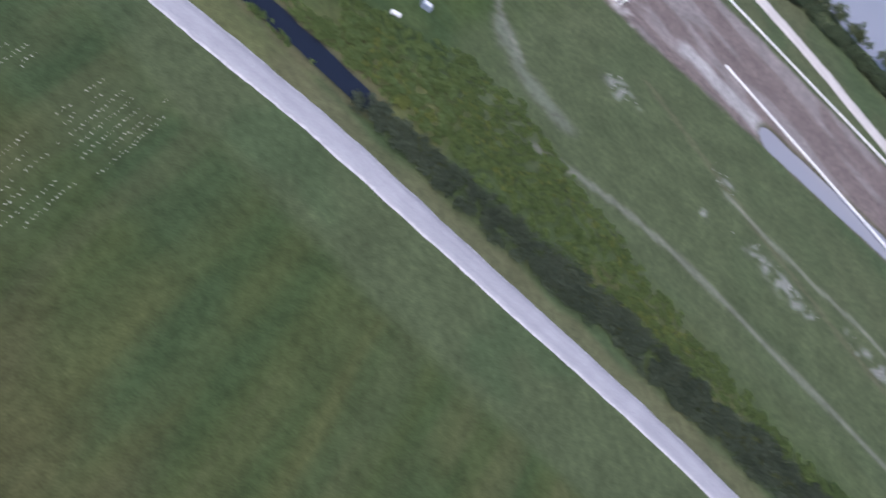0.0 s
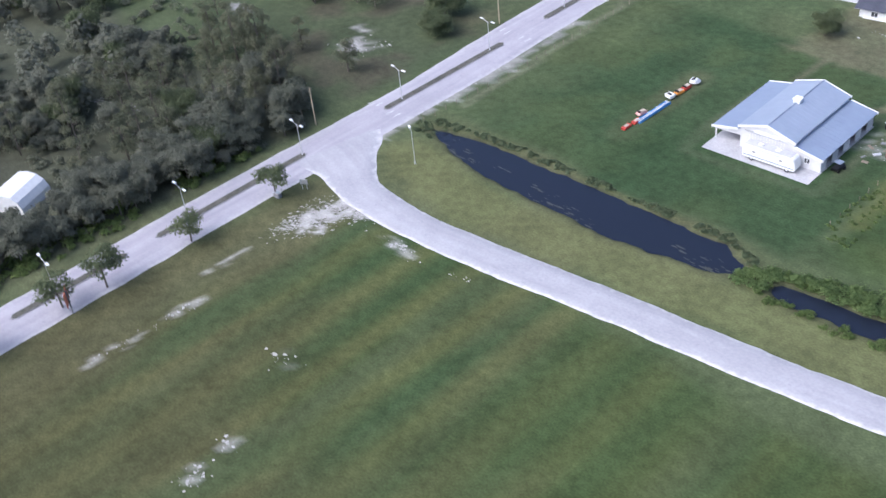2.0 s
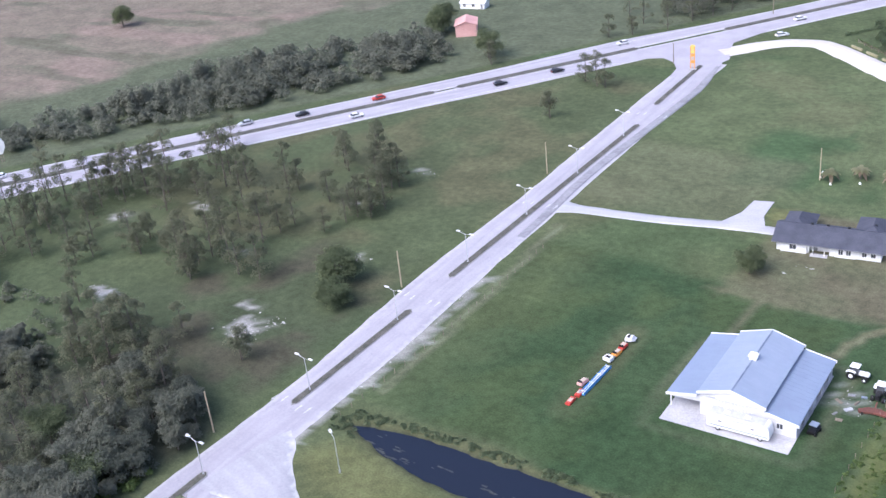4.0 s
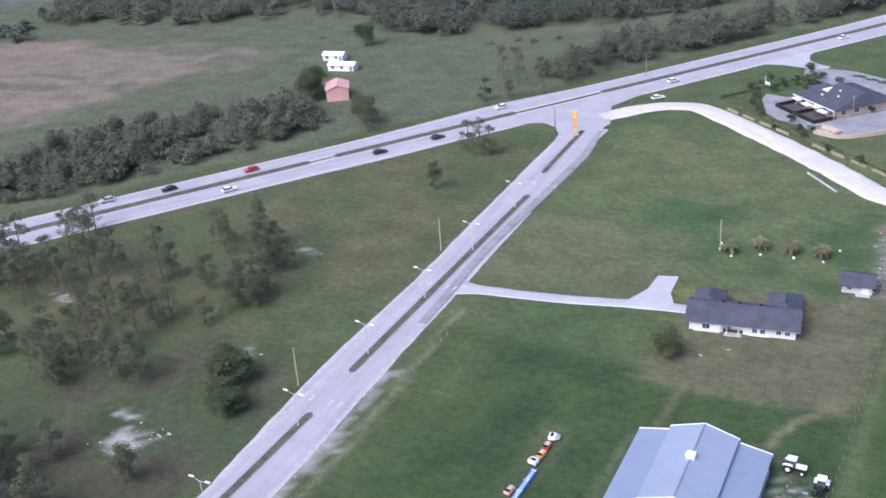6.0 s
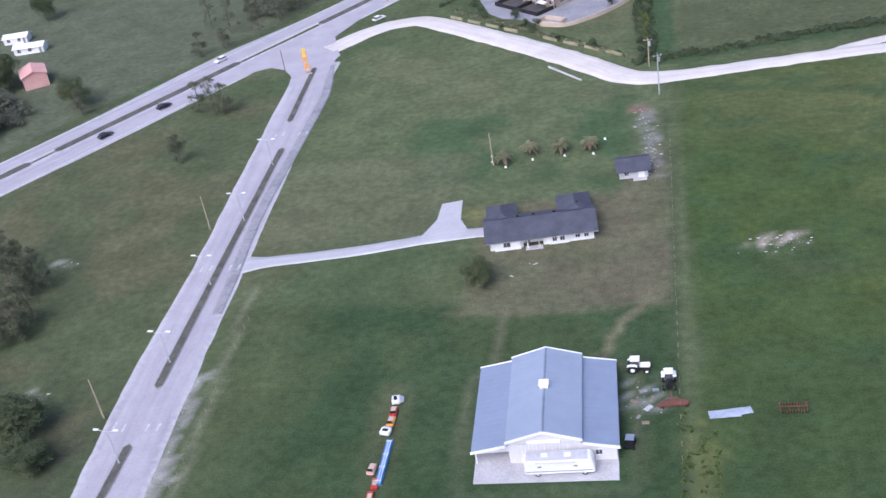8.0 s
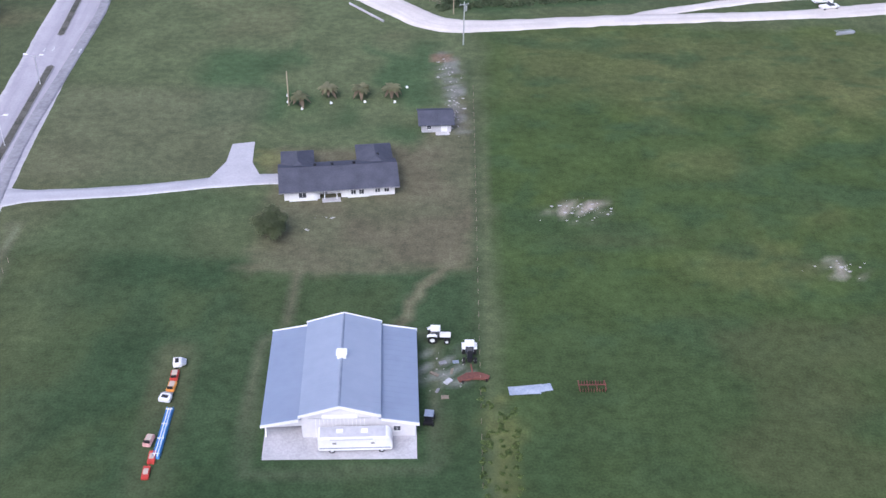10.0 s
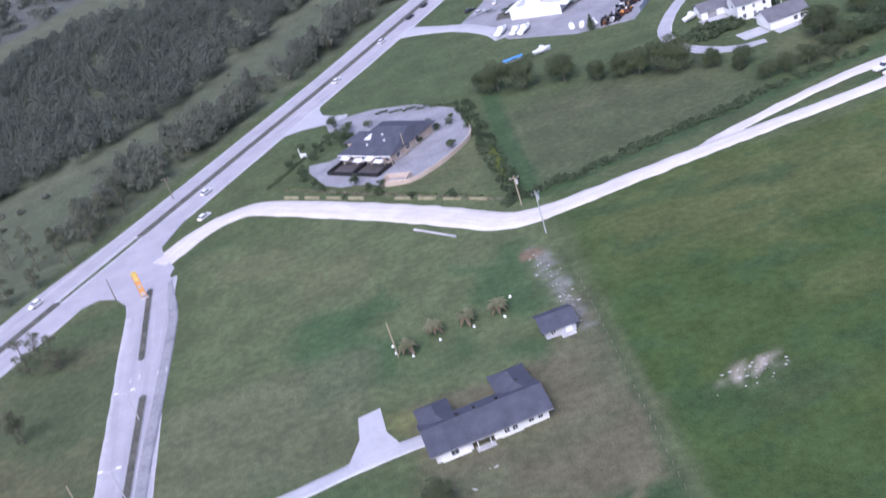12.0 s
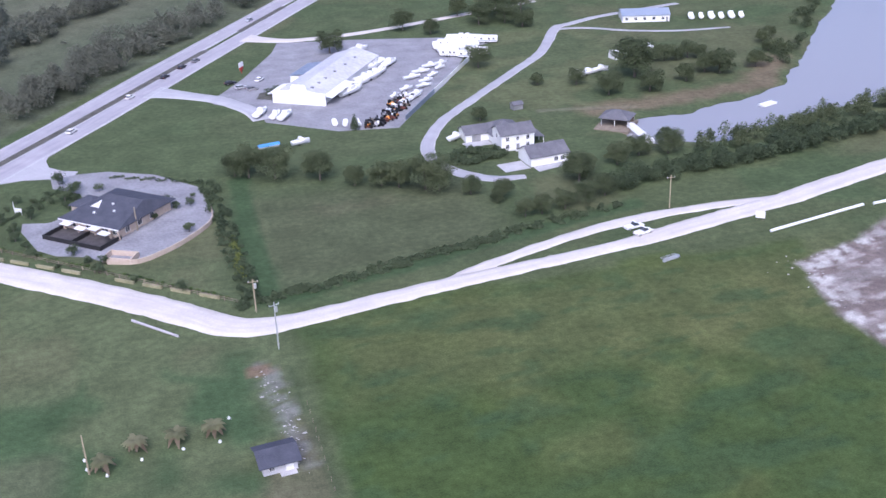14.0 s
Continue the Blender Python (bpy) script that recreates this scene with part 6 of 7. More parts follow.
    for x0, x1, y0, y1 in ((-4, 4, -2.4, -2.1), (-4, 4, 2.1, 2.4), (-4, -3.7, -2.1, 2.1), (3.7, 4, -2.1, 2.1)):
        part("panel", box(x0, x1, y0, y1, -0.1, 1.5), M["tan"], planter)


office()
plant(BUSHES, [(-143.5, 428.5), (-124.4, 410), (-122, 407.5), (-126, 407), (-119.6, 389.3), (-128.2, 401.5), (-131, 403), (-133, 405), (-153.3, 378), (-149.5, 384.6), (-145.8, 378.7), (-141.7, 376.5), (-168.9, 422), (-166.8, 427), (-134.4, 362.8), (-123.5, 353.9), (-160, 420), (-162, 414), (-165, 399), (-162, 394), (-157, 424), (-158, 430), (-150, 434), (-117, 414), (-118, 408), (-143, 371), (-166, 406), (-170, 414), (-160, 387), (-152, 418), (-150, 424), (-162, 426)], "bushes round the office", 0.8, 1.4)
plant(BUSHES[1:2], [(-155.2, 438.8), (-153.1, 424.5), (-150.5, 428)], "bushes round the office", 1.2, 1.6)
thicket("hedge", [(-172 + 1.3 * k, 398 - 1.14 * k + 0.5 * rng.normal()) for k in range(46)], (0.4, 1.0), (0.5, 0.9), 60, 0.18, "marsh_leaf", "low olive hedge beside the sand road", "hedge")
thicket("hedge", [(-140 + 1.15 * k, 438.5 - 0.66 * k + 1.6 * (k % 4) / 3) for k in range(24)] + [(-114 + 0.1 * k, 424 - 2.0 * k) for k in range(12)] + [(-177 + 0.9 * k, 401.5 + 1.3 * k) for k in range(26)], (0.7, 1.5), (0.6, 1.1), 90, 0.16, "hedge_leaf", "dark green hedge round the office lot", "hedge")
lw = empty("garden_wall", pose(0, 0, 0), "row of low olive-stained garden walls beside the sand road", "wall")
for k in range(9):
    if k == 4:
        continue
    a, d = np.array((-171.5 + 6.5 * k, 390.6 - 5.05 * k)), np.array((0.79, -0.613))
    b, w = a + d * 5.6, np.array((0.613, 0.79)) * 0.3
    part("panel", outline([tuple(a - w), tuple(b - w), tuple(b + w), tuple(a + w)], -0.1, 0.75), M["moss_wall"], lw)
gs = empty("garden_sign", pose(-165.6, 419.2, 0, 0, 0, -40), "white garden sign between two slim posts", "sign")
for q in (-1.3, 1.3):
    part("post", box(q - 0.08, q + 0.08, -0.08, 0.08, -0.2, 3.6 if q < 0 else 2.0), M["white_paint"], gs)
part("board", box(-1.2, 1.2, -0.1, 0.1, 0.5, 1.7), M["white_paint"], gs)
fe = empty("rail_fence", pose(0, 0, 0), "brown wooden rail fence beside the sand road", "fence")
for k in range(20):
    a, b = (-171 + 3.0 * k, 395.4 - 2.63 * k), (-171 + 3.0 * (k + 1), 395.4 - 2.63 * (k + 1))
    part("post", box(a[0] - 0.08, a[0] + 0.08, a[1] - 0.08, a[1] + 0.08, -0.2, 1.2), M["wood"], fe)
    for z in (0.5, 1.0):
        part("rail", cyl((*a, z), (*b, z), 0.06, seg=4), M["wood"], fe)


def store():
    """A long tin-roofed boat store with a white false front."""
    ob = empty("store", pose(-73.7, 491.2, 0, 0, 0, -33.5), "long store with a pale metal roof and white front", "store")
    L = 55
    part("wall", gable_walls(-9, 9, 0, L, 3.6, 2.6, "y"), M["white_paint"], ob)
    part("roof", slab_roof(-9.6, 0, 3.5, 6.4, 0.4, L + 0.5), M["tin"], ob, "pale grey metal roof slope")
    part("roof", slab_roof(0, 9.6, 6.4, 3.5, 0.4, L + 0.5), M["tin"], ob, "pale grey metal roof slope")
    part("false_front", prism([(-10.5, 0), (10.5, 0), (10.5, 4.6), (3.5, 5.0), (2.5, 7.4), (-2.5, 7.4), (-3.5, 5.0), (-10.5, 4.6)], -0.5, -0.02), M["white_paint"], ob, "white stepped false front")
    part("canopy", slab_roof(9.6, 13.2, 3.7, 3.2, -0.5, 20), M["white_paint"], ob, "white side canopy")
    part("canopy", slab_roof(-12.5, -9.6, 3.2, 3.7, -0.5, 12), M["white_paint"], ob, "white side canopy")
    part("lean_roof", slab_roof(-15.5, -9.62, 2.8, 3.6, 24, 42), M["grey_blue"], ob, "blue-grey lean-to roof")
    part("lean_wall", box(-15.2, -9.1, 24.3, 41.7, 0, 2.75), M["white_paint"], ob)
    for y in (3, 9, 15, 24, 34, 44):
        part("roof_vent", box(3.2, 4.2, y, y + 0.9, 5.2, 5.75), M["grey"], ob)
    lot = part("pavement", outline([(-104, 503.5), (-89.5, 488.4), (-88, 475), (-66, 456.5), (-46, 452.5), (-34, 471.5), (-16, 498), (-2, 526), (4, 541), (18, 547), (4, 561), (-20, 569), (-39, 575), (-53, 578), (-70, 582), (-74.4, 566), (-90, 532), (-101.5, 512)], -0.05, 0.08), M["lot"])
    tagged(lot, "grey asphalt lot full of boats and machines", "parking lot", "", "structure")


store()
ribbon("driveway", [(-127, 529, 15), (-119, 523, 10), (-110.5, 516, 7.5), (-101, 507, 7), (-92, 491, 6.5), (-89, 478, 6)], 0.1, M["drive"], "pale concrete entrance to the store", "driveway", 0.15, 1.5)
ribbon("driveway", [(-84, 598, 14), (-77, 592, 9), (-67, 585.5, 6.5), (-57, 583.5, 5.5), (-40, 584, 5), (-20, 588, 4.5), (14, 598, 4.5), (60, 613, 4)], 0.1, M["shell_sand"], "white sand drive behind the store", "driveway", 0.3, 1.5)
tagged(part("driveway", outline([highway_at(334, 11), (-174.5, 445.7), (-166.2, 446.6), (-158, 444.6), (-151, 445.5), (-150, 448.5), (-154.5, 450.5), (-159.0, 455.5), (-160.2, 462), (-159.6, 466.5), highway_at(370, 11)], -0.05, 0.125), M["drive"]), "pale concrete entrance to the office", "driveway", "", "structure")

def simple_house(name, x, y, rot, L, W, h, rise, wall, roof, label, category="house"):
    ob = empty(name, pose(x, y, 0, 0, 0, rot), label, category)
    part("wall", gable_walls(-L / 2, L / 2, -W / 2, W / 2, h, rise), M[wall], ob)
    part("roof", gable_roof(-L / 2, L / 2, -W / 2, W / 2, h, rise, 0.4), M[roof], ob)
    for k in range(max(1, int(L / 4))):
        window(ob, -L / 2 + 2 + 4 * k, -W / 2, 0.9, 1.2, 1.2, "-y")
    part("door", box(L / 2 - 1.6, L / 2 - 0.7, -W / 2 - 0.06, -W / 2 - 0.003, 0, 2.05), M["grey"], ob)
    return ob


simple_house("mobile_home", 93, 559, -17, 21, 13, 3, 1.6, "white_paint", "roof_pale", "white building with a pale blue metal roof", "building")
ribbon("driveway", [(48, 557, 3), (62, 554, 2.6), (79.6, 541, 2.4), (98, 533, 2.4), (120, 530, 2)], 0.06, M["gravel"], "narrow gravel path beside the gardens", "driveway", 0.4, 1.5, seed=18)
simple_house("mobile_home", 62, 505, 12, 18, 5, 2.8, 0.9, "white_paint", "white_paint", "long white mobile home among trees")
simple_house("house", -309, 364, -57, 10, 8, 4.4, 1.4, "pink", "pink", "small pink house across the highway")
simple_house("barn", -340, 408, 10, 9, 5, 2.4, 0.9, "white_paint", "white_paint", "white shed roof across the highway", "barn")
simple_house("barn", -328, 396, 10, 11, 5, 2.4, 0.9, "white_paint", "white_paint", "white barn across the highway", "barn")
hs = empty("hoop_shed", pose(-226, 77.5, 0, 0, 0, 118), "white rounded hoop shed among the trees", "shed")
arch = [(-4.6, 0.0), (-4.4, 1.6), (-3.6, 3.0), (-2.2, 4.0), (0, 4.4), (2.2, 4.0), (3.6, 3.0), (4.4, 1.6), (4.6, 0.0)]
part("cover", prism(arch + [(u * 0.95, z * 0.95) for u, z in arch[::-1]], -4.5, 4.5, "x"), M["white_paint"], hs, "white fabric cover")
part("end_wall", prism([(u * 0.94, z * 0.94) for u, z in arch], -4.3, -4.1, "x"), M["white_paint"], hs)
simple_house("house", 37, 290, 20, 13, 6.5, 2.8, 1.4, "white_paint", "shingle", "small white house with dark roof by the track")
simple_house("shed", 44, 279.5, 20, 6, 4, 2.4, 1.0, "white_paint", "white_paint", "white shed beside the dirt track", "shed")

# ---- vehicles ----
def car_kind(name, paint, label, L=4.7, W=1.85, H=1.45, truck=False):
    ob = empty(name, pose(0, 0, -900), label, "car")
    h = L / 2
    bm = bmesh.new()
    prof = [(-h, 0.35), (-h, 0.78), (-h + 0.2, 0.94), (h - 1.25, 0.94), (h - 0.15, 0.78), (h, 0.6), (h, 0.35)]
    one = prism([(u, z) for u, z in prof], -W / 2, W / 2, "y", bm)
    bmesh.ops.bevel(one, geom=list(one.edges), offset=0.07, segments=2, affect="EDGES")
    part("body", one, M[paint], ob)
    a, b = -h + L * (0.08 if not truck else 0.42), -h + L * 0.72
    glass = prism([(a, 0.92), (a + 0.5, H - 0.05), (b - 0.75, H - 0.05), (b, 0.92)], -W / 2 + 0.12, W / 2 - 0.12, "y")
    part("windows", glass, M["glass"], ob, "dark glass")
    part("roof", prism([(a + 0.45, H - 0.06), (a + 0.6, H + 0.02), (b - 0.85, H + 0.02), (b - 0.7, H - 0.06)], -W / 2 + 0.14, W / 2 - 0.14, "y"), M[paint], ob)
    for x in (-h + 0.9, h - 0.9):
        for y in (-W / 2 + 0.12, W / 2 - 0.12):
            w = part("wheel", cyl((x, y - 0.12, 0.33), (x, y + 0.12, 0.33), 0.33, seg=14), M["rubber"], ob)
            part("rim", cyl((x, y - 0.13, 0.33), (x, y + 0.13, 0.33), 0.2, seg=10), M["silver"], w)
    for y in (-W / 2 + 0.3, W / 2 - 0.3):
        part("headlight", box(h - 0.06, h + 0.02, y - 0.16, y + 0.16, 0.6, 0.72), M["silver"], ob)
        part("tail_light", box(-h - 0.02, -h + 0.05, y - 0.14, y + 0.14, 0.66, 0.8), M["red"], ob)
    return ob


CARS = {c: car_kind("car", c, l) for c, l in (("white_paint", "white car on the road"), ("silver", "silver car on the road"), ("black", "black car on the road"), ("red", "red car on the road"), ("grey", "dark grey car on the road"))}
TRUCK = car_kind("pickup_truck", "white_paint", "white pickup truck on the sand road", 5.6, 2.0, 1.8, truck=True)
HIGHWAY = math.degrees(math.atan2(0.839, 0.544))


def park(kind, x, y, rot, z=0.1, label="", group=""):
    return tagged(copy_thing(kind, pose(x, y, z, 0, 0, rot)), label, "", group)


for c, s, off in (("white_paint", 24, -5), ("black", 118, -3), ("red", 144, -3), ("black", 183, 8), ("black", 204, 7.5), ("white_paint", 236, -6), ("white_paint", 133, 9), ("silver", 70, 8), ("grey", 476, 5.5), ("black", 466, 4.5), ("black", 452, 4.6), ("white_paint", 425, 5.0), ("white_paint", 386, 6), ("silver", 545, -3), ("white_paint", 640, 5), ("silver", 661, -3), ("white_paint", 300, 8), ("grey", 720, -4), ("silver", 100, -6)):
    park(CARS[c], *highway_at(s, off), HIGHWAY + (180 if off < 0 else 0), 0.12, group="cars on the highway")
park(CARS["white_paint"], -197, 395.4, 50, 0.0, "white car parked on the grass verge")
park(TRUCK, -6.8, 350.6, 12, 0.1)
park(TRUCK, -6.0, 346.6, 20, 0.15, "white pickup truck on the sand road")
for k, (x, y, r, c) in enumerate([(-95.3, 526.5, 20, "black"), (-88, 515.6, 15, "grey"), (-84, 527, 56, "white_paint"), (-92, 519, 15, "silver")]):
    park(CARS[c], x, y, r, 0.09, {"silver": "silver", "white_paint": "white", "red": "red", "black": "black", "grey": "dark grey"}[c] + " car parked in the lot", "cars in the lots")


def boat_kind(L, W, label, cover="white_paint", cabin=True):
    ob = empty("boat", pose(0, 0, -900), label, "boat")
    bm = bmesh.new()
    rows = []
    for f in (0, 0.25, 0.6, 0.85, 1.0):
        w = W / 2 * (1 - max(0, (f - 0.55) / 0.45) ** 2 * 0.97)
        x = -L / 2 + L * f
        rows.append([bm.verts.new(p) for p in ((x, -w, 1.5 + 0.3 * f), (x, -w * 0.8, 0.8), (x, 0, 0.45 + 0.5 * f * f), (x, w * 0.8, 0.8), (x, w, 1.5 + 0.3 * f))])
    for a, b in zip(rows[:-1], rows[1:]):
        for k in range(4):
            bm.faces.new((a[k], a[k + 1], b[k + 1], b[k]))
        bm.faces.new((a[4], a[0], b[0], b[4]))
    bm.faces.new(rows[0])
    part("hull", bm, M[cover], ob)
    if cabin:
        part("cabin", prism([(-L * 0.12, 1.6), (-L * 0.08, 2.7), (L * 0.1, 2.6), (L * 0.2, 1.65)], -W * 0.34, W * 0.34), M["white_paint"], ob)
        part("windscreen", prism([(L * 0.11, 2.5), (L * 0.2, 1.75), (L * 0.21, 1.75), (L * 0.12, 2.52)], -W * 0.32, W * 0.32), M["glass"], ob)
    tr = part("trailer", box(-L / 2, L / 2, -0.5, 0.5, 0.32, 0.45), M["galvanised"], ob, "galvanised boat trailer")
    for y in (-0.9, 0.9):
        part("wheel", cyl((-L * 0.15, y - 0.1, 0.3), (-L * 0.15, y + 0.1, 0.3), 0.3, seg=12), M["rubber"], tr)
    return ob


BOATS = [boat_kind(8.0, 2.6, "white motor boat on a trailer"), boat_kind(6.4, 2.3, "small white boat on a trailer"), boat_kind(9.5, 3.0, "large white cabin boat on a trailer")]


def boats(spots, group, low=0.9, high=1.1):
    for x, y, r in spots:
        s = low + (high - low) * rng.random()
        tagged(copy_thing(BOATS[rng.integers(3)], pose(x, y, 0.08, 0, 0, r) @ Matrix.Scale(s, 4)), "", "", group)


boats([(-88.6, 484, 60), (-84, 479.4, 62), (-80.8, 477.6, 58)], "boats at the store's entrance", 0.9, 1.0)
boats([(-56.5, 499.5, 20), (-54.0, 496.5, 38), (-51.5, 501.0, 25), (-47.7, 507.0, 30), (-45.6, 510.4, 18), (-42.6, 512.4, 40), (-40.2, 516.6, 28), (-37.2, 519.0, 52), (-40.6, 524.6, 22), (-38.0, 528.0, 30), (-34.6, 530.6, 24), (-31.6, 529.0, 48)], "boats along the store", 1.0, 1.25)
boats([(-38.6, 555.7, 20)], "boats along the store", 1.0, 1.05)
boats([(-17.3, 519.1, 15), (-14.0, 516.0, 30), (-23.7, 501.0, 20), (-19.4, 507.0, 35), (-36.4, 483.4, 12), (-31.5, 486.0, 26), (-22.8, 513.0, 8), (-27.8, 506.7, 18), (-33.3, 493.2, 28), (-39.2, 486.6, 40), (-12.0, 522.0, 25), (-26.2, 494.6, 16)], "boats along the lot's edge", 0.6, 0.95)
boats([(-8 + 3.4 * (k % 6), 536 + 5.4 * (k // 6) + 1.8 * (k % 6), 75 + 14 * rng.random()) for k in range(18)], "boats in the corner of the lot", 1.0, 1.3)
boats([(-46 + 3.2 * k, 468 + 3.6 * k, 200 + 50 * rng.random()) for k in range(5)] + [(-66 + 3.6 * k, 464 - 1.6 * k, 70 + 20 * rng.random()) for k in range(3)], "boats among the machines", 0.6, 0.85)
boats([(112 + 4.2 * k, 551 - 1.4 * k, 70) for k in range(6)], "boats beside the blue-roofed building", 0.9, 1.1)
boats([(36, 486, 15), (42, 488, 10), (31, 484, 20)], "boats in the garden", 0.9, 1.1)


def travel_trailer(x, y, r, L=8.0):
    ob = empty("travel_trailer", pose(x, y, 0.08, 0, 0, r), "white travel trailer parked in the lot", "trailer", "trailers in the corner of the lot")
    part("body", box(-L / 2, L / 2, -1.25, 1.25, 0.6, 3.2, bevel=0.2), M["white_paint"], ob)
    part("stripe", box(-L / 2 + 0.3, L / 2 - 0.3, -1.27, -1.252, 1.2, 1.4), M["grey_blue"], ob)
    for q in (-L * 0.28, L * 0.1, L * 0.32):
        part("window", box(q - 0.4, q + 0.4, -1.28, -1.253, 1.7, 2.4), M["glass"], ob)
    part("hitch", box(L / 2, L / 2 + 1.2, -0.08, 0.08, 0.5, 0.65), M["grey"], ob)
    for q in (-0.6, 0.4):
        for w in (-1.15, 1.15):
            part("wheel", cyl((q, w - 0.12, 0.38), (q, w + 0.12, 0.38), 0.38, seg=12), M["rubber"], ob)


for x, y, r in ((-3, 547, -25), (3, 553, -20), (10, 550, -28), (15, 546.5, -24), (-6, 532, -30), (0, 527, -25), (6, 530, -32)):
    travel_trailer(x, y, r, 7 + 2 * rng.random())
grass = part("verge", outline([(-88, 503), (-82, 500), (-76, 506), (-79, 512), (-86, 510)], 0.0, 0.16), M["verge"])
tagged(grass, "small grass island in the lot", "grass island", "", "structure")
plant(BUSHES[1:2], [(-82.5, 505.5), (-80, 507.5)], "bushes on the lot's island", 1.1, 1.4)
b = empty("canoe", pose(-90.3, 449, 0, 0, 0, 10), "boat under a bright blue tarpaulin", "boat")
part("hull", prism([(-1.1, 0.9), (-0.8, 0.1), (0.8, 0.1), (1.1, 0.9)], -3.4, 3.4, "x"), M["white_paint"], b)
part("tarpaulin", prism([(-1.2, 0.85), (0, 1.5), (1.2, 0.85)], -3.6, 3.6, "x"), M["blue"], b, "bright blue tarpaulin")
tagged(copy_thing(BOATS[1], pose(-80, 448, 0, 0, 0, 15)), "grey boat on a trailer in the grass")
tagged(copy_thing(BOATS[1], pose(-31.5, 434, 0, 0, 0, 30)), "white boat beside the garage wing")


def machine(x, y, r, paint, label):
    """A small yard machine: chassis, engine hood, boom and wheels."""
    ob = empty("yard_machine", pose(x, y, 0.08, 0, 0, r), label, "machine", "machines in the lot")
    part("chassis", box(-1.5, 1.5, -0.7, 0.7, 0.4, 0.9, bevel=0.08), M[paint], ob)
    part("hood", box(0.2, 1.5, -0.55, 0.55, 0.9, 1.6, bevel=0.12), M[paint], ob)
    part("roll_bar", box(-0.9, -0.75, -0.6, 0.6, 0.9, 2.2), M["black"], ob)
    for a in (-1.0, 1.0):
        for q in (-0.75, 0.75):
            part("wheel", cyl((a, q - 0.15, 0.42), (a, q + 0.15, 0.42), 0.42, seg=12), M["rubber"], ob)


MACHINE_PAINT = ("black", "grey", "rust", "white_paint", "black", "orange", "wood", "dusty", "grey")
for k in range(54):
    f = k / 53
    machine(-57 + 19 * f ** 0.7 + 1.3 * rng.normal(), 457 + 26 * f ** 1.4 + 1.6 * rng.normal(), 360 * rng.random(), MACHINE_PAINT[k % 9], {"orange": "orange", "black": "black", "grey": "grey", "rust": "rusty", "white_paint": "white", "wood": "brown", "dusty": "pale grey"}[MACHINE_PAINT[k % 9]] + " yard machine in the store's lot")
sc = empty("screen_fence", pose(0, 0, 0), "pale blue and white screen fence along the lot", "fence")
for k in range(22):
    a, b = (-42 + 1.9 * k, 459.5 + 2.9 * k), (-42 + 1.9 * (k + 1) - 0.04, 459.5 + 2.9 * (k + 1) - 0.06)
    part("panel", outline([a, b, (b[0] + 0.2, b[1] - 0.14), (a[0] + 0.2, a[1] - 0.14)], -0.1, 1.8), M["grey_blue" if k < 9 else "white_paint"], sc)


# ---- poles, lamps and signs ----
def street_lamp(x, y, rot, h=4.4, arms=(-1, 1)):
    ob = empty("street_lamp", pose(x, y, 0, 0, 0, rot), "slim double-armed street lamp with white heads" if len(arms) > 1 else "tall single-armed street lamp on the verge", "street lamp", "street lamps")
    part("base", cyl((0, 0, -0.1), (0, 0, 0.5), 0.2, 0.16), M["galvanised"], ob)
    part("pole", cyl((0, 0, 0.4), (0, 0, h), 0.09, 0.06), M["galvanised"], ob)
    for s in arms:
        arm = part("arm", cyl((0, 0, h - 0.1), (1.9 * s, 0, h + 0.3), 0.05, 0.04, 6), M["galvanised"], ob)
        part("lamp_head", box(1.9 * s - 0.6, 1.9 * s + 0.45, -0.24, 0.24, h + 0.24, h + 0.44, bevel=0.07), M["white_paint"], arm, "white lamp head")


for y in (68, 96.5, 125, 153.5, 182, 210, 237, 264, 292):
    street_lamp(float(np.interp(y, [60, 125, 186, 203, 301], [-191.2, -194.0, -196.6, -197.8, -203.0])), y, -4, 7.4)
street_lamp(-173.4, 137.7, 150, 7.2, (1,))


def utility_pole(x, y, h, arm, label, paint="pole_wood", rot=0, can=False):
    ob = empty("utility_pole", pose(x, y, 0, 0, 0, rot), label, "utility pole", "utility poles")
    part("pole", cyl((0, 0, -0.3), (0, 0, h), 0.17, 0.12), M[paint], ob)
    if arm:
        part("crossarm", box(-1.2, 1.2, -0.06, 0.06, h - 0.8, h - 0.65), M[paint], ob)
        for q in (-1.05, 0.0, 1.05):
            part("insulator", cyl((q, 0, h - 0.65), (q, 0, h - 0.4), 0.06), M["white_paint"], ob)
    if can:
        part("transformer", cyl((0.42, 0, h - 2.4), (0.42, 0, h - 1.2), 0.3, seg=12), M["galvanised"], ob, "grey transformer can")


for x, y, h, arm, can in ((-202, 134.7, 9, 0, 0), (-205, 194, 9, 0, 0), (-208.6, 261, 9, 0, 0), (-107.5, 337.4, 8.5, 1, 1), (8, 360, 9.5, 1, 0), (-144, 285, 8.5, 0, 0), (-133, 395, 7, 0, 0)):
    utility_pole(x, y, h, arm, "plain tan wooden utility pole", can=can)
utility_pole(-104.8, 318.7, 11.5, 1, "leaning pale pole with a white top and transformer", "galvanised", 20, True)
utility_pole(-218.5, 356, 7, 0, "thin dark pole at the junction", "wood")
utility_pole(-210, 420, 8, 1, "wooden utility pole beside the highway", "wood")


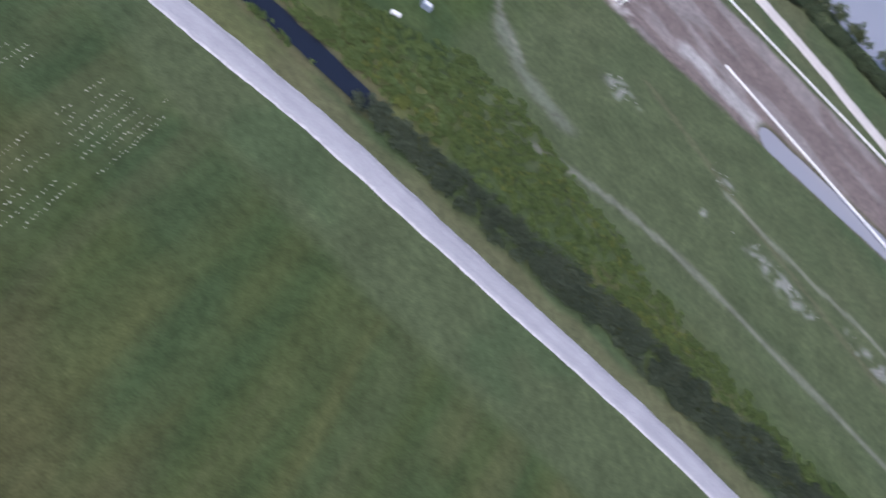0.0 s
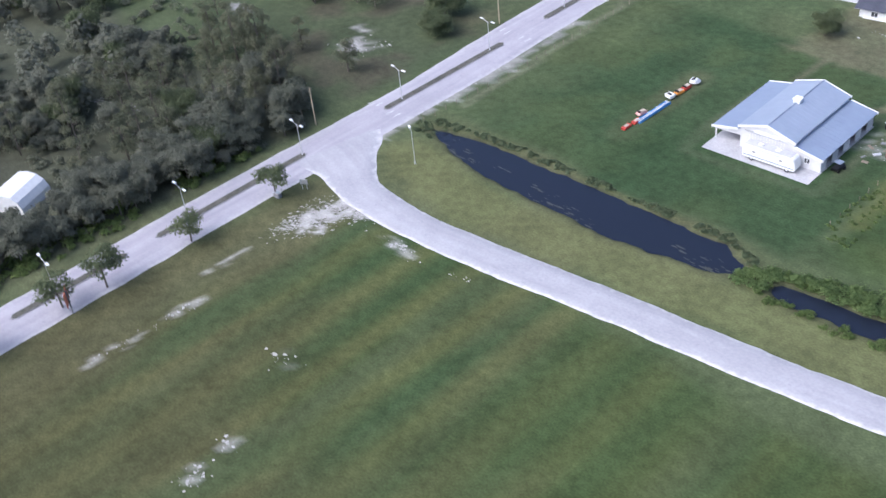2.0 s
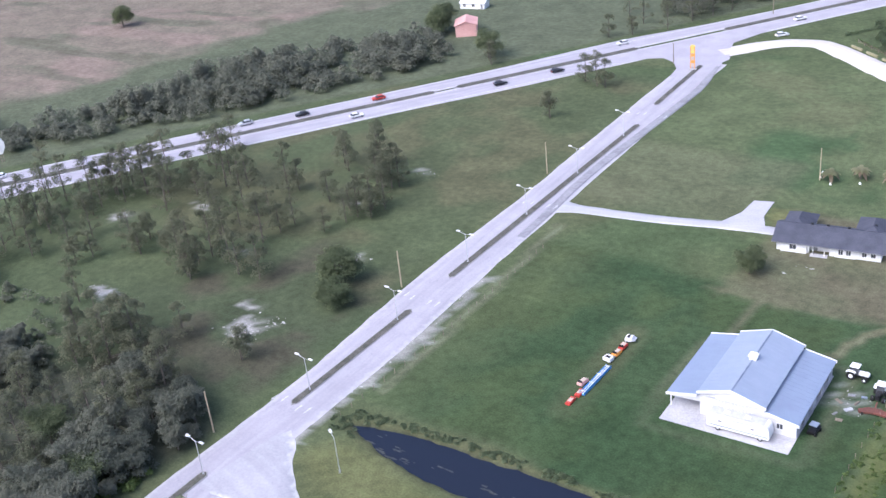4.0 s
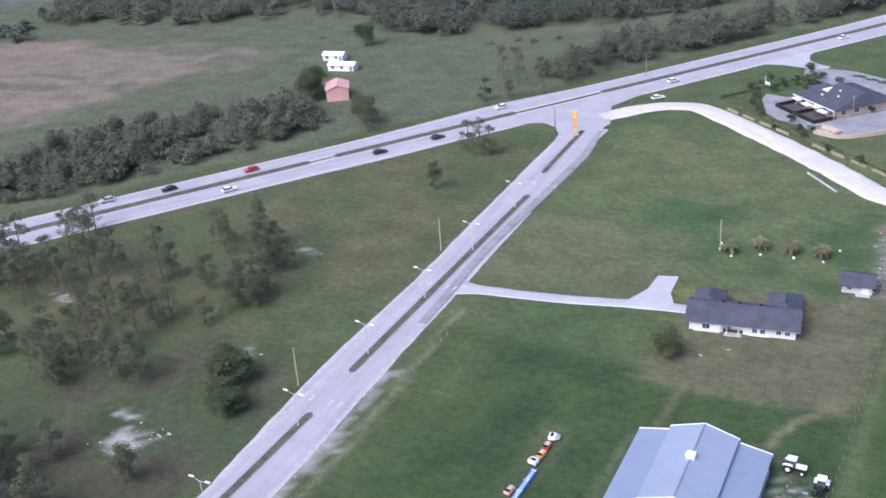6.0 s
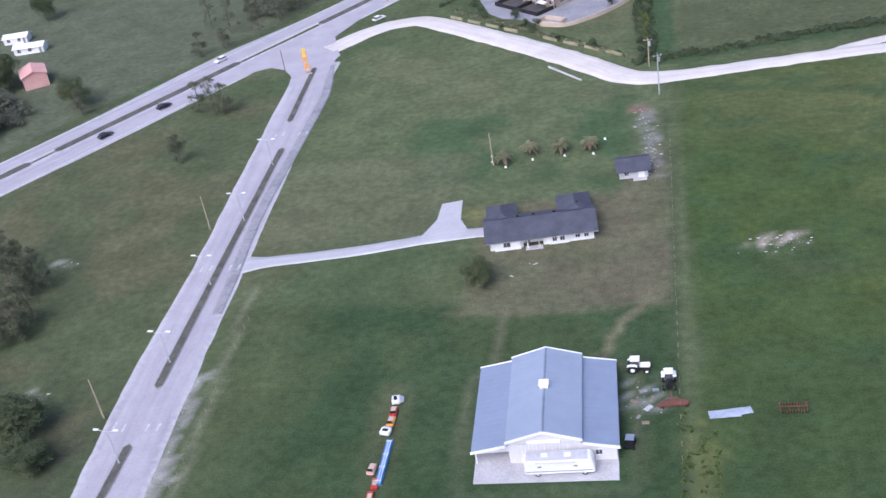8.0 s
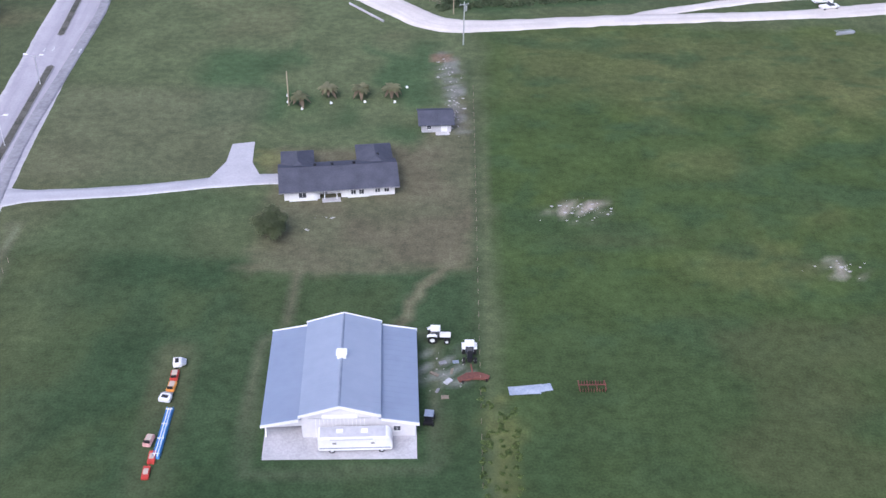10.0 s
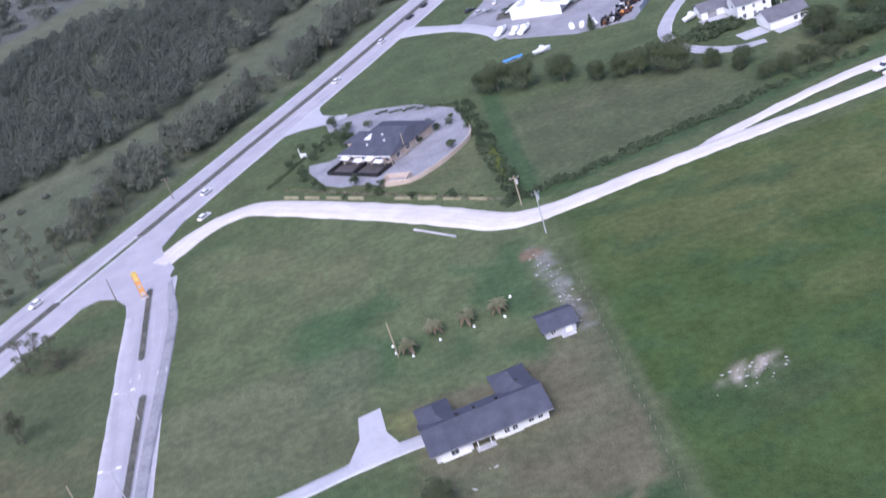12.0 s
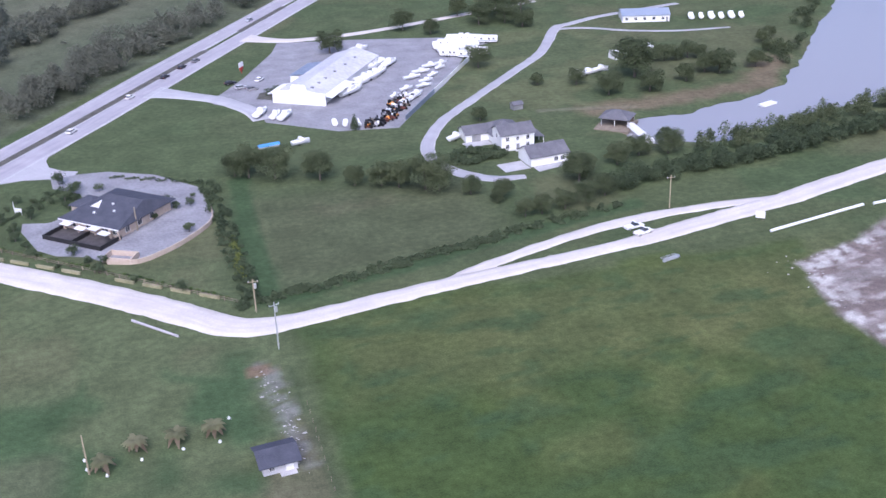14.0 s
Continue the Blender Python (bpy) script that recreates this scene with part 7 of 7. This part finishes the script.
def lattice_sign():
    """A tall yellow and orange sign tower on the avenue's median."""
    ob = empty("sign_tower", pose(-209.8, 352, 0.3, 0, 0, 12), "tall yellow-orange sign tower on the junction's median", "sign")
    for x in (-0.8, 0.8):
        part("post", box(x * 0.8 - 0.1, x * 0.8 + 0.1, -0.12, 0.12, 0, 7.6), M["orange"], ob)
    for k in range(6):
        part("panel", box(-0.52, 0.52, -0.08, 0.08, 0.9 + 1.12 * k, 1.85 + 1.12 * k), M["yellow" if k > 3 else ("tan", "orange")[k % 2]], ob)
    part("cap", prism([(-0.9, 7.6), (0.9, 7.6), (0.4, 8.1), (-0.4, 8.1)], -0.3, 0.3), M["yellow"], ob)
    part("footing", box(-1.2, 1.2, -0.5, 0.5, -0.2, 0.2), M["concrete"], ob)


lattice_sign()
for x, y, w, label in ((-185.5, 112.5, 0.7, "grey utility box beside the junction"),):
    u = empty("utility_box", pose(x, y, 0, 0, 0, 10), label, "utility box")
    part("body", box(-w, w, -0.45, 0.45, 0, 1.1, bevel=0.05), M["grey"], u)
    part("lid", box(-w - 0.05, w + 0.05, -0.5, 0.5, 1.1, 1.18), M["galvanised"], u)
rd = empty("red_sign", pose(-184.1, 67.5, 0, 0, 0, -30), "square red-orange sign board on a grey post", "sign")
part("post", box(-0.12, 0.12, -0.1, 0.1, -0.2, 5.0), M["grey"], rd)
part("board", box(-1.7, 1.7, -0.2, -0.1, 2.4, 5.2), M["red_orange"], rd, "red-orange board")
part("trim", box(-1.8, 1.8, -0.22, -0.08, 2.2, 2.38), M["white_paint"], rd)
js = empty("road_sign", pose(-183.6, 117.7, 0, 0, 0, 30), "small grey road sign on two posts", "road sign")
for q in (-0.5, 0.5):
    part("post", box(q - 0.05, q + 0.05, -0.05, 0.05, -0.2, 2.2), M["galvanised"], js)
part("panel", box(-0.8, 0.8, -0.1, -0.05, 1.2, 2.3), M["galvanised"], js)
ws = empty("road_sign", pose(26.4, 344, 0, 0, 0, -35), "white square sign panel beside the sand road", "road sign")
for q in (-0.7, 0.7):
    part("post", box(q - 0.06, q + 0.06, -0.06, 0.06, -0.2, 1.2), M["wood"], ws)
part("panel", box(-1.2, 1.2, -0.14, -0.06, 0.7, 2.6), M["white_paint"], ws)
cr = empty("cattle_panels", pose(-6.1, 331, 0, 0, 0, 15), "low stack of pale grey metal gate panels", "gate panels")
for k in range(4):
    part("panel", box(-2.6 + 0.3 * k, 2.2 + 0.2 * k, -0.9 + 0.5 * (k % 2), -0.3 + 0.5 * (k % 2), 0.12 * k, 0.12 * k + 0.08), M["galvanised"], cr)
for k in range(14):
    part("rail", box(-2.4 + 0.36 * k, -2.34 + 0.36 * k, -1.0, 1.0, 0.5, 0.58), M["galvanised"], cr)
bb = empty("roadside_sign", pose(-371, 200, 0, 0, 0, 55), "tall narrow white roadside sign beside the highway", "sign")
for q in (-0.35, 0.35):
    part("post", box(q - 0.12, q + 0.12, -0.15, 0.15, -0.2, 2.6), M["wood"], bb)
part("panel", prism([(-0.5, 2.6), (0.5, 2.6), (1.7, 4.6), (1.7, 6.4), (0.5, 8.6), (-0.5, 8.6), (-1.7, 6.4), (-1.7, 4.6)], -0.2, 0.2), M["white_paint"], bb)


def turn_arrow(x, y, rot):
    bm = bmesh.new()
    v = [bm.verts.new((a, b, 0)) for a, b in ((-0.08, -1.1), (0.08, -1.1), (0.08, 0.3), (0.32, 0.3), (0, 1.1), (-0.32, 0.3), (-0.08, 0.3))]
    bm.faces.new(v)
    ob = part("road_marking", bm, M["mark"])
    ob.matrix_basis = pose(x, y, 0.165, 0, 0, rot)
    tagged(ob, "worn white arrow painted on the asphalt", "road marking", "road markings")


for y in (148, 191, 243, 310):
    c = -191.2 - (y - 60) * 0.047
    for dx in (-4.4, -2.3, 2.3, 4.4):
        turn_arrow(c + dx, y + rng.random(), 0 if dx > 0 else 180)
for off, w0 in ((-7.6, 0.14), (-0.3, 0.14), (3.1, 0.14), (11.8, 0.14)):
    ribbon("road_line", [(*highway_at(s, off), w0) for s in range(-200, 1000, 40)], 0.13, M["mark"], "white edge line of the highway", "road line", 0.0, 8.0)

# ---- things in the hangar's yard ----
def tractor(x, y, rot, paint, label):
    ob = empty("tractor", pose(x, y, 0, 0, 0, rot), label, "tractor")
    part("hood", box(0.2, 2.1, -0.45, 0.45, 0.8, 1.5, bevel=0.12), M[paint], ob)
    part("chassis", box(-1.4, 2.0, -0.35, 0.35, 0.5, 0.85), M["dark"], ob)
    cab = part("cab", prism([(-1.2, 1.0), (-1.0, 2.4), (0.1, 2.4), (0.35, 1.0)], -0.65, 0.65), M["glass"], ob)
    part("cab_roof", box(-1.3, 0.35, -0.8, 0.8, 2.4, 2.6, bevel=0.07), M["white_paint"], cab, "white cab roof")
    for a, r in ((-0.9, 0.8), (1.5, 0.5)):
        for q in (-0.95, 0.95):
            w = part("wheel", cyl((a, q - 0.22, r), (a, q + 0.22, r), r, seg=18), M["rubber"], ob)
            part("rim", cyl((a, q - 0.24, r), (a, q + 0.24, r), r * 0.5, seg=12), M["white_paint"], w)
    for q in (-0.95, 0.95):
        part("fender", prism([(-1.8, 1.5), (-1.4, 1.75), (-0.4, 1.75), (-0.1, 1.5), (-0.4, 1.66), (-1.4, 1.66)], q - 0.3, q + 0.3), M["white_paint"], ob)


tractor(-103.2, 201.3, -88, "black", "black and white tractor coupled to a red mower")
tractor(-108.4, 205.3, 0, "white_paint", "white tractor parked beside the hangar")
m = empty("mower", pose(-102.6, 196.3, 0, 0, 0, 8), "rusty red batwing mower deck behind a tractor", "mower")
part("deck", outline([(-2.6, -0.4), (-1.0, 0.6), (1.0, 0.6), (2.6, -0.4), (2.3, -1.2), (0, -0.8), (-2.3, -1.2)], 0.25, 0.6), M["rust"], m, "rusty red mower deck")
part("drawbar", box(-0.12, 0.12, 0.5, 2.6, 0.4, 0.55), M["rust"], m)
for q in (-1.9, 1.9):
    part("wheel", cyl((q, -1.15, 0.28), (q + 0.2, -1.15, 0.28), 0.28, seg=12), M["rubber"], m)
sh = empty("sheet_stack", pose(-93.6, 193.6, 0, 0, 0, 3) @ Matrix.Diagonal((0.85, 0.75, 1, 1)), "stack of blue-grey corrugated metal sheets on the grass", "metal sheets")
for k, (dx, dy, w, l, r) in enumerate(((-2.4, -0.1, 1.3, 3.2, 4), (0.4, 0.3, 1.2, 4.2, 8), (2.4, 0.5, 1.1, 3.4, 10), (-0.6, -0.5, 1.0, 5.0, 2))):
    bm = bmesh.new()
    for j in range(6):
        prism([(-w + j * w / 3, 0.1 + 0.07 * k), (-w + (j + 0.5) * w / 3, 0.2 + 0.07 * k), (-w + (j + 1) * w / 3, 0.1 + 0.07 * k)], -l / 2, l / 2, "x", bm)
    bmesh.ops.transform(bm, matrix=pose(dx, dy, 0, 0, 0, r), verts=bm.verts)
    part("sheet", bm, M["grey_blue"], sh)
h = empty("harrow", pose(-83.8, 194.6, 0, 0, 0, 3), "rusty red disc harrow standing in the grass", "harrow")
part("frame", box(-2.2, 2.2, -0.08, 0.08, 0.6, 0.75), M["rust"], h)
for q in (-2.1, -0.7, 0.7, 2.1):
    part("beam", box(q - 0.07, q + 0.07, -1.1, 1.1, 0.5, 0.64), M["rust"], h)
for k in range(10):
    for q in (-0.9, 0.9):
        part("disc", cyl((-2.0 + 0.44 * k, q, 0.32), (-1.96 + 0.44 * k, q, 0.32), 0.32, seg=10), M["rust"], h)
for x, y, w, l, r, c in ((-107.5, 199.6, 0.8, 1.2, 20, "grey"), (-106.6, 195.2, 0.9, 1.4, 50, "dusty"), (-108.8, 196.9, 0.6, 1.6, -30, "wood"), (-105.4, 199.9, 0.7, 1.0, 10, "grey_blue"), (-108.2, 193.0, 0.5, 0.9, 70, "grey"), (-107.0, 191.6, 0.8, 1.2, 5, "wood"), (-106.0, 197.6, 0.4, 1.3, 80, "wood")):
    ob = empty("scrap_pile", pose(x, y, 0, 0, 0, r), "low pile of weathered scrap boards and sheets", "scrap", "scrap beside the hangar")
    for k in range(3):
        part("board", box(-l / 2 + 0.1 * k, l / 2, -w / 2, w / 2 - 0.15 * k, 0.08 * k, 0.08 * k + 0.07), M[c], ob)
v = empty("utility_cart", pose(-109.3, 186.2, 0, 0, 0, 85), "small dark utility cart beside the hangar wall", "cart")
part("body", box(-1.3, 1.3, -0.7, 0.7, 0.4, 0.95, bevel=0.08), M["black"], v)
part("roof", box(-0.7, 0.7, -0.7, 0.7, 1.75, 1.85), M["grey_blue"], v)
for q in (-0.62, 0.62):
    for p in (-0.62, 0.62):
        part("post", box(q - 0.03, q + 0.03, p - 0.03, p + 0.03, 0.95, 1.75), M["black"], v)
for a in (-0.9, 0.9):
    for q in (-0.7, 0.7):
        part("wheel", cyl((a, q - 0.1, 0.3), (a, q + 0.1, 0.3), 0.3, seg=12), M["rubber"], v)


# ---- the line of fairground pieces on the lawn ----
def ride_piece(name, x, y, r, label, build):
    ob = empty(name, pose(x + 0.6, y, 0, 0, 0, r) @ Matrix.Diagonal((0.58, 1.0, 0.7, 1)), label, "fairground piece", "fairground pieces on the lawn")
    build(ob)


def white_wagon(ob):
    part("body", box(-1.2, 1.2, -0.9, 0.9, 0.4, 1.5, bevel=0.15), M["white_paint"], ob)
    part("nose", prism([(1.2, 0.5), (2.4, 0.9), (1.2, 1.5)], -0.7, 0.7), M["silver"], ob)
    part("hatch", box(-0.6, 0.4, -0.5, 0.5, 1.5, 1.62), M["dark"], ob)
    for q in (-0.8, 0.8):
        part("wheel", cyl((-0.4, q - 0.1, 0.3), (-0.4, q + 0.1, 0.3), 0.3, seg=12), M["rubber"], ob)


def tub(paint):
    def build(ob):
        part("tub", box(-1.1, 1.1, -1.2, 1.2, 0.1, 0.95, bevel=0.2), M[paint], ob)
        part("seat", box(-0.75, 0.75, -0.3, 0.95, 0.95, 1.15, bevel=0.06), M["tan"], ob)
        part("backrest", box(-0.8, 0.8, -0.9, -0.65, 0.95, 1.6, bevel=0.06), M["dark"], ob)
    return build


def blue_slide(ob):
    bm = prism([(-1.0, 0.15), (1.0, 0.15), (0.85, 0.95), (0.6, 0.5), (-0.6, 0.5), (-0.85, 0.95)], -5.2, 5.2, "y")
    part("chute", bm, M["blue"], ob, "faded blue chute")
    for q in (-0.35, 0.35):
        part("rail", box(q - 0.1, q + 0.1, -5.0, 5.0, 0.5, 0.78), M["white_paint"], ob)
    for q in (-4.6, -1.5, 1.5, 4.6):
        part("crossbar", box(-0.9, 0.9, q - 0.08, q + 0.08, 0.9, 1.0), M["white_paint"], ob)


ride_piece("wagon", -150.6, 197.4, 10, "white wagon with a grey pointed nose on grass", white_wagon)
ride_piece("red_tub", -150.5, 194.6, 4, "red tub seat car lying on the lawn", tub("red"))
ride_piece("tan_tub", -150.4, 192.0, -3, "orange and tan tub seat car on the lawn", tub("orange"))
ride_piece("wagon", -150.7, 189.2, 80, "white and grey wagon with dark fittings", white_wagon)
ride_piece("chute", -149.5, 182.2, 1, "long faded blue chute lying on the lawn", blue_slide)
ride_piece("red_tub", -151.2, 180.4, -6, "narrow pinkish red tub beside the blue chute", tub("pink"))
for y in (177.2, 174.2):
    ride_piece("crate", -150.0 - (177 - y) * 0.05, y, 4, "red crate with a pale square lid on grass", lambda ob: (part("crate", box(-0.9, 0.9, -1.2, 1.2, 0, 0.7, bevel=0.08), M["red"], ob), part("lid", box(-0.6, 0.6, -0.5, 0.6, 0.7, 0.82), M["tan"], ob)))

# ---- fences, pipes and the far track ----
def pipe(a, b, r, label, mat="galvanised"):
    ob = part("pipe", cyl((*a, r), (*b, r), r, seg=10), M[mat])
    tagged(ob, label, "pipe")


pipe((-135.4, 342.2), (-125.6, 331.2), 0.3, "long pale pipe lying in the grass", "concrete")
pipe((25, 336.4), (57, 343.2), 0.4, "long white pipe beside the dirt track", "white_paint")
pipe((86, 305.2), (240, 303), 0.4, "white rail along the dirt track", "white_paint")
pipe((60, 342.8), (320, 372), 0.4, "white rail between track and sand road", "white_paint")
f = empty("wire_fence", pose(0, 0, 0), "thin wire fence on wooden posts beside the lawn", "fence")
for k in range(24):
    y = 150 + 3.2 * k
    x = -184.2 - max(0, y - 180) * 0.05
    part("post", box(x - 0.04, x + 0.04, y - 0.04, y + 0.04, -0.2, 1.2), M["wood"], f)
f2 = empty("wire_fence", pose(0, 0, 0), "wooden fence posts between lawn and field", "fence")
for k in range(40):
    part("post", box(-101.2 - 0.03 * k - 0.035, -101.2 - 0.03 * k + 0.035, 170 + 3.2 * k - 0.035, 170 + 3.2 * k + 0.035, -0.2, 1.1), M["wood"], f2)
rs = empty("price_sign", pose(-89.5, 540.7, 0, 0, 0, 56), "small red and white roadside sign", "sign")
part("post", box(-0.15, 0.15, -0.15, 0.15, 0, 2.6), M["red"], rs)
part("board", box(-1.6, 1.6, -0.2, 0.2, 2.6, 4.4), M["white_paint"], rs)
part("lower_board", box(-1.2, 1.2, -0.18, 0.18, 1.2, 2.5), M["red"], rs)
ob = empty("pump_box", pose(9.6, 201.6, 0, 0, 0, 20), "blue-white pump box in the marsh grass", "box")
part("body", box(-1.3, 1.3, -1.0, 1.0, 0, 1.2, bevel=0.08), M["grey_blue"], ob)
part("lid", box(-0.9, 0.9, -0.6, 0.6, 1.2, 1.35), M["white_paint"], ob)
ob = empty("white_tank", pose(6.2, 190.4, 0, 0, 0, 30), "small weathered white tank beside the marsh", "tank")
part("shell", cyl((-1.1, 0, 0.55), (1.1, 0, 0.55), 0.55, seg=14), M["white_paint"], ob)
for q in (-0.8, 0.8):
    part("foot", box(q - 0.1, q + 0.1, -0.5, 0.5, 0, 0.3), M["concrete"], ob)
for kinds in (OAKS, SCRUB, LIGHT, PINES, BUSHES, list(CARS.values()), [TRUCK], BOATS):
    for k in kinds:
        for o in (*k.children_recursive, k):
            bpy.data.objects.remove(o)
